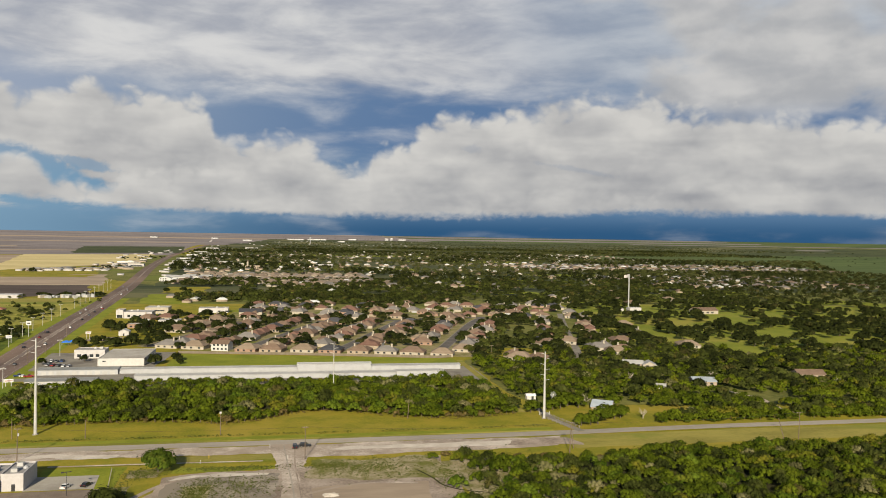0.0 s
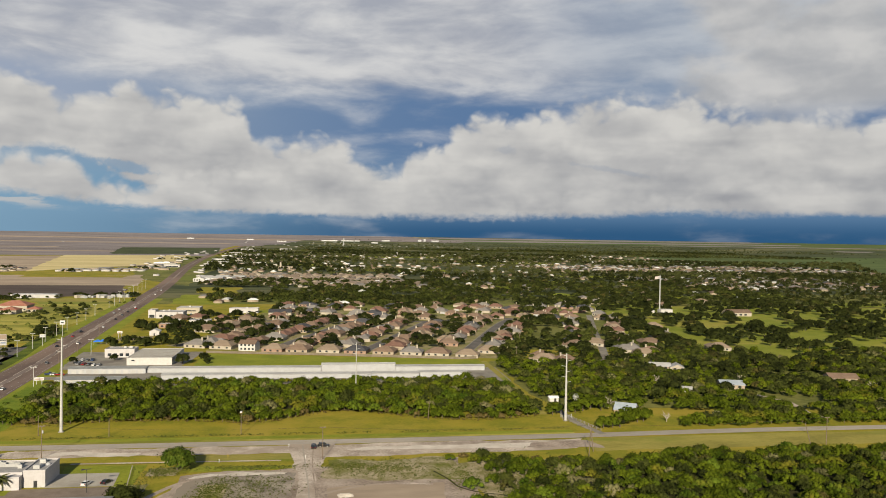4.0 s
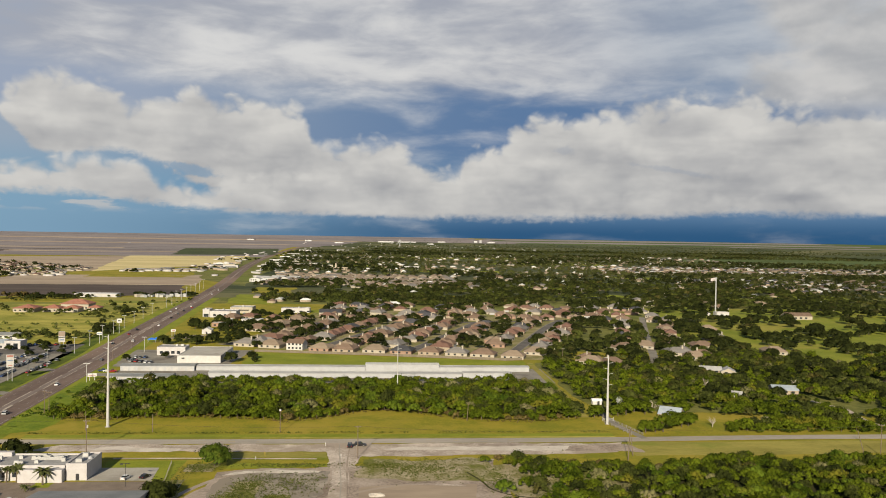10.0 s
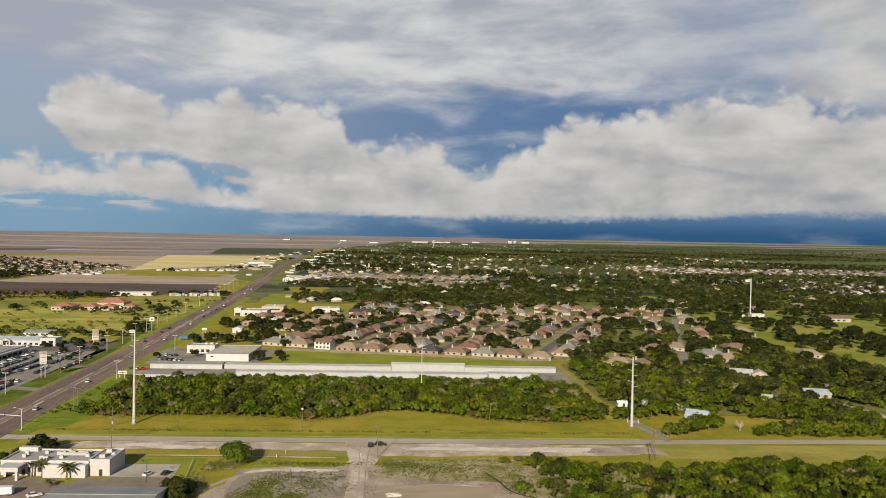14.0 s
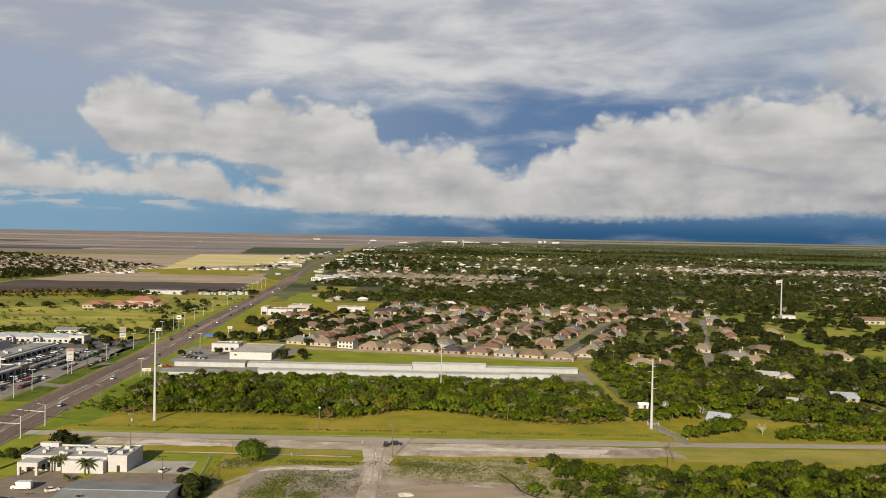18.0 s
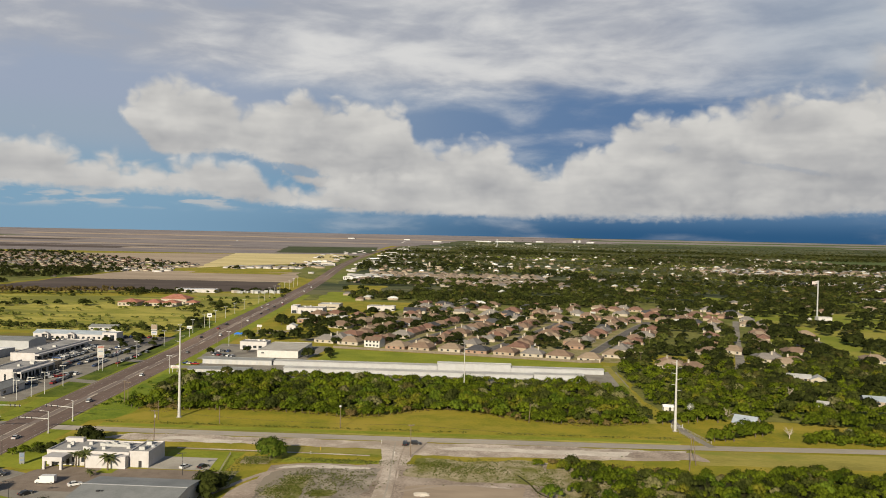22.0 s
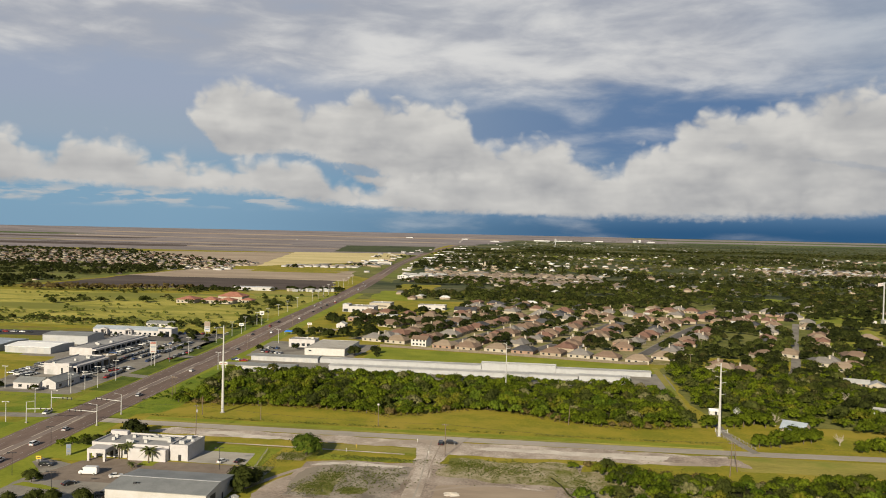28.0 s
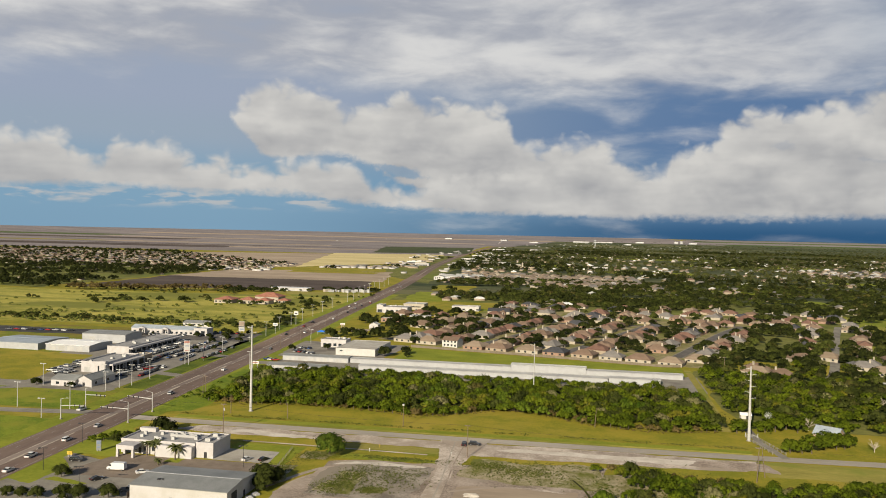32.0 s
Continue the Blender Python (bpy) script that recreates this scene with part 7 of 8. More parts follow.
# ---- poles, lamps and signs ----
def monopole(x, y, h, arms, r=0.72):
    ob = thing("transmission_pole", "tall pale tapered steel transmission pole", "pole", (x, y, 0), group="transmission poles")
    part("shaft", Shape().rod((0, 0, 0), (0, 0, h), r, r * 0.38, 12), STEEL, ob)
    part("base_plate", Shape().rod((0, 0, 0), (0, 0, 0.35), 1.25, 1.25, 12), CONCRETE, ob)
    for k in range(arms):
        z = h - 1.2 - k * 2.6
        sg = 1 if k % 2 else -1
        a = part("arm", Shape().rod((0, 0, z), (sg * 2.4, 0, z + 0.5), 0.14, 0.07, 6), STEEL, ob)
        part("insulator", Shape().rod((sg * 2.3, 0, z + 0.45), (sg * 2.3, 0, z - 0.6), 0.09, 0.09, 6), DARK, a)


monopole(-110.6, 371.3, 42, 3)
monopole(120.8, 377, 33, 6)
monopole(21, 448, 29, 3, 0.34)


def utility_pole(x, y, h=12.5, lean=0.0, arms=1, lamp=False, label="weathered wooden utility pole with crossarm", can=False, turn=0.0):
    ob = thing("utility_pole", label, "pole", (x, y, 0), turn, "utility poles")
    part("shaft", Shape().rod((0, 0, -0.2), (lean, 0, h), 0.2, 0.12, 7), WOOD, ob)
    for k in range(arms):
        z = h - 0.5 - k * 1.1
        a = part("crossarm", Shape().box(lean - 1.3, lean + 1.3, -0.09, 0.09, z, z + 0.2), WOOD, ob)
        for dx in (-1.1, -0.4, 0.5, 1.1):
            part("insulator", Shape().rod((lean + dx, 0, z + 0.2), (lean + dx, 0, z + 0.5), 0.06, 0.05, 5), STEEL, a)
    if can:
        part("transformer", Shape().rod((lean + 0.4, -0.1, h - 3), (lean + 0.4, -0.1, h - 1.9), 0.3, 0.3, 8), STEEL, ob, "grey transformer can")
    if lamp:
        part("lamp_head", Shape().box(lean - 0.5, lean + 0.5, -0.4, 0.4, h - 0.2, h + 0.5, 0.1), STEEL, ob)


utility_pole(-104.5, 329, 13, 0.1, 1, can=True)
utility_pole(4.2, 319.5, 13, -0.1, 1)
utility_pole(112.2, 314.8, 13, 0.5, 1)
utility_pole(116.5, 322, 11, -1.4, 0, label="leaning weathered wooden pole")
utility_pole(222, 322, 13, 0.3, 1)
utility_pole(214, 320, 11, -3.4, 0, label="leaning weathered wooden pole")
utility_pole(-32, 361, 10, 0, 0, lamp=True, label="wooden pole with lamp head")
utility_pole(-88, 362, 8, 0, 0, label="short plain wooden pole beside grass")
utility_pole(54, 384, 9, 0.6, 0, label="leaning bare wooden pole in grass")
utility_pole(-118, 365, 9, 0, 0, label="short plain wooden pole beside grass")
utility_pole(-145, 392, 12, 0, 1)
utility_pole(-150.5, 400, 11, 0, 1)
for x, y, h in ((-172, 560, 11), (-175, 610, 11), (-185, 700, 11), (160, 640, 10), (138, 556, 11), (-55, 700, 10), (70, 740, 10), (20, 660, 10), (190, 860, 16), (-10, 830, 12)):
    utility_pole(x, y, h, 0, 1)


def street_lamp(x, y, h=11.5, turn=0.0, heads=2):
    ob = thing("street_lamp", "tall pale concrete highway lamp with twin heads" if heads > 1 else "slim dark car park lamp post", "lamp", (x, y, 0), turn, "highway lamps")
    part("shaft", Shape().rod((0, 0, 0), (0, 0, h), 0.2 if heads > 1 else 0.1, 0.12 if heads > 1 else 0.07, 7), STEEL if heads > 1 else DARK, ob)
    part("arm", Shape().box(-1.5, 1.5, -0.1, 0.1, h, h + 0.18), STEEL if heads > 1 else DARK, ob)
    for sg in (-1, 1)[:heads]:
        part("lamp_head", Shape().box(sg * 1.3 - 0.5, sg * 1.3 + 0.5, -0.3, 0.3, h - 0.12, h + 0.25, 0.06), STEEL if heads > 1 else DARK, ob)


hw = dense(HIGHWAY, 1.0)
for y in (352, 412, 433, 500, 533, 590, 630, 668, 706, 745, 785, 825, 870, 950, 985, 1020, 1055, 1095, 1135, 1180, 1225, 1270):
    x = float(np.interp(y, hw[:, 1], hw[:, 0]))
    street_lamp(x - 21 - (4 if y < 440 else 0), y, 11.5 if y < 1000 else 14)
for x, y, h in ((-215.6, 410.6, 11), (-245, 399, 12), (-222, 350, 12), (-202, 404, 10), (-205, 396, 10), (-196, 333, 9), (-160, 480, 11), (-163, 600, 11)):
    street_lamp(x, y, h)
for x, y in ((-142.7, 263.9), (-116.4, 247), (-152, 300), (-75, 285)):
    street_lamp(x, y, 8, 15, 1)


def signal_mast(x, y, turn, reach):
    ob = thing("traffic_signal", "pale steel mast arm traffic signal", "signal", (x, y, 0), turn, "traffic signals")
    part("shaft", Shape().rod((0, 0, 0), (0, 0, 9.5), 0.25, 0.16, 8), STEEL, ob)
    part("mast_arm", Shape().rod((0, 0, 6.3), (reach, 0, 6.9), 0.2, 0.13, 6), STEEL, ob)
    part("lamp_arm", Shape().rod((0, 0, 9.4), (3.0, 0, 9.9), 0.07, 0.05, 5).box(2.6, 3.7, -0.16, 0.16, 9.8, 10.0), STEEL, ob)
    for k in (0.55, 0.75, 0.95):
        part("signal_head", Shape().box(k * reach - 0.2, k * reach + 0.2, -0.15, 0.15, 6.0, 7.2), DARK, ob)
    part("base", Shape().box(-0.45, 0.45, -0.45, 0.45, 0, 0.5), CONCRETE, ob)


signal_mast(-154.5, 357, 175, 14)
signal_mast(-153.5, 335, 186, 13)
signal_mast(-190, 357, -8, 12)
signal_mast(-186, 333, 5, 12)


def board_sign(x, y, h, w, face_h, face, label, bars, turn=0.0, posts=2):
    ob = thing("pylon_sign", label, "sign", (x, y, 0), turn)
    for k in range(posts):
        px = 0 if posts == 1 else (-w * 0.28 if k == 0 else w * 0.28)
        part("post", Shape().rod((px, 0, 0), (px, 0, h - face_h + 0.1), 0.2, 0.18, 7), STEEL, ob)
    f = part("panel", Shape().box(-w / 2, w / 2, -0.25, 0.25, h - face_h, h), face, ob)
    for z0, z1, a, b, m in bars:
        part("lettering", Shape().box(-w / 2 + a * w, -w / 2 + b * w, -0.31, -0.26, h - face_h + z0 * face_h, h - face_h + z1 * face_h), m, f)


board_sign(-204.8, 483.3, 15.5, 3.9, 7.4, SIGN_PALE, "tall pale roadside pylon sign with faded red bars", ((0.8, 0.96, 0.08, 0.92, SIGN_RED), (0.5, 0.58, 0.14, 0.86, SIGN_BLUE), (0.1, 0.16, 0.2, 0.8, SIGN_RED)), 18)
board_sign(-229, 618, 12.5, 4.6, 8.0, SIGN_PALE, "brown and white two-panel roadside motel sign", ((0.56, 0.98, 0.02, 0.98, SIGN_BROWN), (0.42, 0.5, 0.0, 1.0, DARK), (0.16, 0.28, 0.15, 0.85, SIGN_BLUE)), 10)
board_sign(-138.4, 290.7, 4.4, 1.8, 4.0, GREY_METAL, "grey and blue monument sign on a lawn", ((0.62, 0.95, 0.1, 0.9, SIGN_BLUE), (0.25, 0.4, 0.15, 0.85, SIGN_BLUE)), 20)
board_sign(-144.2, 281, 2.2, 2.0, 1.2, SIGN_YELLOW, "small yellow sign on a lawn", ((0.4, 0.6, 0.15, 0.85, DARK),), 10)
board_sign(-211, 645, 9, 4, 2.2, SIGN_WHITE, "white roadside sign on one post", ((0.3, 0.6, 0.1, 0.9, SIGN_BLUE),), 10, 1)
board_sign(-216, 706, 13, 4, 3.4, SIGN_WHITE, "round-topped white roadside sign", ((0.3, 0.6, 0.2, 0.8, DARK),), 10, 1)
board_sign(-166, 690, 6, 4, 1.8, SIGN_WHITE, "small white roadside sign", ((0.3, 0.6, 0.2, 0.8, SIGN_RED),), 10)
board_sign(-159, 486, 4.2, 5, 1.8, SIGN_WHITE, "low white storage yard sign", ((0.3, 0.6, 0.1, 0.9, SIGN_RED),), 10)


def wires(spots, offs, z, label):
    ob = thing("overhead_wires", label, "wires", (spots[0][0], spots[0][1], z))
    for (ax, ay), (bx, by) in zip(spots, spots[1:]):
        for o in offs:
            s = Shape()
            for i in range(7):
                t = i / 6
                s.v += [(ax + (bx - ax) * t + o - spots[0][0], ay + (by - ay) * t - spots[0][1] + dy, dz - 6 * t * (1 - t)) for dy, dz in ((-0.014, 0), (0.012, -0.012), (0.012, 0.012))]
                s.f += [] if i == 6 else [(3 * i + j, 3 * i + (j + 1) % 3, 3 * i + 3 + (j + 1) % 3, 3 * i + 3 + j) for j in range(3)]
            part("wire", s, DARK, ob)


wires([(-230, 338), (-104.5, 329), (4.2, 319.5), (112.2, 314.8), (222, 322), (340, 330)], (-1.1, 0.5, 1.1), 12.9, "thin dark overhead wires between wooden poles")
# tall mast in the park
mast = thing("flagpole", "very tall white flagpole with a pale flag", "flagpole", (397.5, 915, 0))
part("shaft", Shape().rod((0, 0, 0), (0, 0, 44.5), 0.85, 0.7, 12), WHITE_METAL, mast)
part("head", Shape().rod((0, 0, 43.4), (0, 0, 44.8), 1.05, 1.05, 10), WHITE_METAL, mast)
flag = Shape()
for i in range(13):
    w = i / 12
    for dy in (-0.03, 0.03):
        for z in (44.3, 41.0):
            flag.v.append((-0.75 - 5.6 * w, dy + 0.5 * w * math.sin(7 * w), z - 0.9 * w * w + 0.15 * math.sin(9 * w)))
for i in range(12):
    k = 4 * i
    flag.f += [(k, k + 1, k + 5, k + 4), (k + 2, k + 6, k + 7, k + 3), (k, k + 4, k + 6, k + 2), (k + 1, k + 3, k + 7, k + 5)]
flag.f += [(0, 2, 3, 1), (48, 49, 51, 50)]
part("flag", flag, FLAG_CLOTH, mast, "pale faded flag hanging from the pole")
part("side_panel", Shape().box(-3.4, -0.8, -0.5, 0.5, 41.8, 43.4), WHITE_METAL, mast)
# windmill
mill = thing("windmill", "grey farm windmill with round wheel on lattice tower", "windmill", (134, 403.5, 0))
for sx in (-1, 1):
    for sy in (-1, 1):
        part("tower_leg", Shape().rod((1.3 * sx, 1.3 * sy, 0), (0.15 * sx, 0.15 * sy, 6.3), 0.07, 0.05, 4), STEEL, mill)
for z in (1.6, 3.2, 4.8):
    k = 1.3 - 1.15 * z / 6.3
    part("brace", Shape().box(-k, k, -k - 0.04, -k + 0.04, z - 0.05, z + 0.05).box(-k, k, k - 0.04, k + 0.04, z - 0.05, z + 0.05).box(-k - 0.04, -k + 0.04, -k, k, z - 0.05, z + 0.05).box(k - 0.04, k + 0.04, -k, k, z - 0.05, z + 0.05), STEEL, mill)
wheel = part("wheel", Shape().rod((0, -0.7, 6.4), (0, -0.4, 6.4), 0.35, 0.35, 10), STEEL, mill)
for k in range(12):
    a = k * math.pi / 6
    c, s = math.cos(a), math.sin(a)
    part("blade", Shape().add([(c * 0.4 - s * 0.1, -0.6, 6.4 + s * 0.4 + c * 0.1), (c * 0.4 + s * 0.1, -0.5, 6.4 + s * 0.4 - c * 0.1), (c * 1.7 + s * 0.2, -0.45, 6.4 + s * 1.7 - c * 0.2), (c * 1.7 - s * 0.2, -0.65, 6.4 + s * 1.7 + c * 0.2),
                               (c * 0.4 - s * 0.1, -0.57, 6.4 + s * 0.4 + c * 0.1), (c * 0.4 + s * 0.1, -0.47, 6.4 + s * 0.4 - c * 0.1), (c * 1.7 + s * 0.2, -0.42, 6.4 + s * 1.7 - c * 0.2), (c * 1.7 - s * 0.2, -0.62, 6.4 + s * 1.7 + c * 0.2)],
                              [(0, 1, 2, 3), (7, 6, 5, 4), (0, 4, 5, 1), (1, 5, 6, 2), (2, 6, 7, 3), (3, 7, 4, 0)]), GREY_METAL, wheel)
part("tail", Shape().box(-0.04, 0.04, 0, 2.6, 6.35, 6.45).box(-0.04, 0.04, 1.6, 2.8, 6.0, 6.8), STEEL, mill)
# stores along the far highway and long sheds near the horizon
def far_store(x, y, w, d, h, wall, roof, label, turn=5.0):
    """A far flat-roofed store, drawn in with its land."""
    fx, fy = (float(q) for q in drawn_in(x, y))
    k = math.hypot(fx - CX, fy - CY) / math.hypot(x - CX, y - CY)
    ob = thing("far_store", label, "building", (fx, fy, float(land_z(fx, fy))), turn, "stores along the far highway")
    w, d, h = w * k / 2, d * k / 2, h * k
    part("wall", Shape().box(-w, w, -d, d, -1, h), wall, ob)
    part("roof", Shape().box(-w + 0.3, w - 0.3, -d + 0.3, d - 0.3, h, h + 0.08), roof, ob)
    part("parapet", Shape().box(-w - 0.1, w + 0.1, -d - 0.1, -d + 0.25, h - 0.4, h + 0.7), roof, ob)
    if y < 5000:
        part("shop_window", Shape().box(-w * 0.8, w * 0.8, -d - 0.06, -d + 0.1, 0.5, h * 0.5), GLASS, ob)


for x, y, w, d, h, wall, roof in ((-300, 2300, 40, 34, 5, WHITE_WALL, PALE_METAL), (-262, 2400, 30, 30, 5, WALLS["cream"], FLAT_ROOF), (-330, 2480, 40, 50, 6, WHITE_WALL, WHITE_SHEET), (-275, 2620, 44, 40, 5, WALLS["tan"], PALE_METAL),
                                  (-352, 2860, 40, 40, 5, WHITE_WALL, WHITE_SHEET), (-290, 3020, 34, 40, 5, WALLS["cream"], FLAT_ROOF), (-370, 3250, 50, 46, 6, WALLS["white"], PALE_METAL), (-325, 3560, 44, 50, 6, WALLS["cream"], PALE_METAL),
                                  (-395, 3900, 56, 60, 7, WHITE_WALL, WHITE_SHEET), (-230, 4150, 60, 50, 6, WALLS["white"], FLAT_ROOF), (-190, 2240, 34, 26, 6, WALLS["white"], PALE_METAL), (-150, 2150, 28, 22, 5, WALLS["cream"], PALE_METAL),
                                  (-230, 2180, 36, 30, 6, WALLS["tan"], FLAT_ROOF), (70, 2080, 40, 30, 7, WHITE_WALL, PALE_METAL), (-380, 2030, 36, 24, 6, WHITE_WALL, PALE_METAL), (-400, 2110, 30, 24, 6, WALLS["cream"], FLAT_ROOF), (-430, 2160, 40, 24, 6, WHITE_WALL, WHITE_SHEET)):
    far_store(x, y, w, d, h, wall, roof, "pale flat-roofed store beside the far highway")
for x, y, w, h in ((-40, 8800, 170, 9), (190, 8900, 200, 8), (-470, 7600, 80, 6), (620, 9600, 90, 9), (1050, 9800, 40, 20), (1120, 9900, 26, 26), (1240, 9800, 90, 12), (-900, 9000, 70, 7), (-1600, 9400, 80, 7), (380, 7400, 60, 7)):
    far_store(x, y, w, 90, h, WHITE_METAL, WHITE_SHEET, "long white shed near the horizon", 0.0)
# water tower near the horizon
tx, ty = (float(q) for q in drawn_in(84, 6000))
tank = thing("water_tower", "pale far water tower", "tower", (tx, ty, float(land_z(tx, ty))))
part("column", Shape().rod((0, 0, 0), (0, 0, 26), 2.4, 1.6, 10), WHITE_METAL, tank)
part("bowl", Shape().rod((0, 0, 25), (0, 0, 28), 2, 5.4, 14).rod((0, 0, 28), (0, 0, 32), 5.4, 5.0, 14).rod((0, 0, 32), (0, 0, 34), 5.0, 1.2, 14), WHITE_METAL, tank)
# blue canopy tents
for x, y, s in ((-173, 653, 1.0), (-169.5, 655, 0.8)):
    tent = thing("canopy_tent", "bright blue canopy tent on grass", "tent", (x, y, 0), 12, "canopy tents")
    part("cover", Shape().hip(-3.2 * s, 3.2 * s, -2.6 * s, 2.6 * s, 2.4, 1.4), BLUE_CANVAS, tent)
    for sx in (-1, 1):
        for sy in (-1, 1):
            part("leg", Shape().rod((2.9 * s * sx, 2.3 * s * sy, 0), (2.9 * s * sx, 2.3 * s * sy, 2.42), 0.05, 0.05, 5), STEEL, tent)


# fences
def board_fence(x0, y0, x1, y1, h, label, bay=2.4):
    n = max(1, int(math.hypot(x1 - x0, y1 - y0) / bay))
    ob = thing("fence", label, "fence", (x0, y0, 0.06), math.degrees(math.atan2(y1 - y0, x1 - x0)), "garden fences")
    step = math.hypot(x1 - x0, y1 - y0) / n
    for k in range(n):
        part("panel", Shape().box(k * step + 0.06, (k + 1) * step - 0.06, -0.03, 0.03, 0.05, h), FENCE, ob)
        part("post", Shape().box(k * step - 0.06, k * step + 0.06, -0.07, 0.07, 0, h + 0.1), WOOD, ob)


board_fence(-84, 605, 0, 591, 1.9, "tan board fence behind gardens")
board_fence(0, 591, 100, 569, 1.9, "tan board fence behind gardens")
board_fence(100, 569, 112, 572, 1.9, "tan board fence behind gardens")
rail_fence = thing("rail_fence", "low pale post and rail fence beside a lawn", "fence", (-66.7, 313, 0.06), -81)
for k in range(12):
    part("post", Shape().box(k * 2.45 - 0.09, k * 2.45 + 0.09, -0.09, 0.09, 0, 1.15), CONCRETE, rail_fence)
for z in (0.45, 0.95):
    part("rail", Shape().box(0, 27, -0.12, -0.092, z, z + 0.12), CONCRETE, rail_fence)
board_fence(113, 572, 120, 600, 1.9, "tan board fence behind gardens")


# ---- palms ----
def palm(x, y, h, turn, scale=1.0):
    ob = thing("palm_tree", "shaggy date palm beside a white building", "palm", (x, y, 0.06), turn, "palms")
    part("trunk", Shape().rod((0, 0, 0), (0.1, 0, h * 0.55), 0.34, 0.26, 8).rod((0.1, 0, h * 0.55), (0.1, 0, h), 0.26, 0.42, 8), BARK, ob)
    r = random.Random(int(x * 10))
    for k in range(26):
        a, up = k * 2.4 + r.uniform(-0.2, 0.2), r.uniform(-0.35, 1.1)
        c, s = math.cos(a), math.sin(a)
        fr, length = Shape(), r.uniform(2.3, 3.0) * scale
        pts = []
        for i in range(6):
            t = i / 5
            rr = length * t * math.cos(up * (1 - t) * 0.8)
            zz = h + length * (math.sin(up) * t - 0.55 * t * t)
            wd = 0.42 * scale * math.sin(math.pi * min(1, 0.15 + 0.85 * t)) + 0.03
            pts += [(0.1 + c * rr - s * wd, s * rr + c * wd, zz - wd * 0.35), (0.1 + c * rr, s * rr, zz), (0.1 + c * rr + s * wd, s * rr - c * wd, zz - wd * 0.35)]
        fr.add(pts, [q for i in range(5) for q in ((3 * i, 3 * i + 1, 3 * i + 4, 3 * i + 3), (3 * i + 1, 3 * i + 2, 3 * i + 5, 3 * i + 4))])
        part("frond", fr, PALM, ob)


palm(-117.6, 290.6, 4.6, 0, 1.15)
palm(-114.2, 290.8, 4.9, 40, 1.15)
palm(-104, 287.5, 5.0, 80, 1.35)
palm(-106.6, 279.6, 2.0, 10, 0.75)


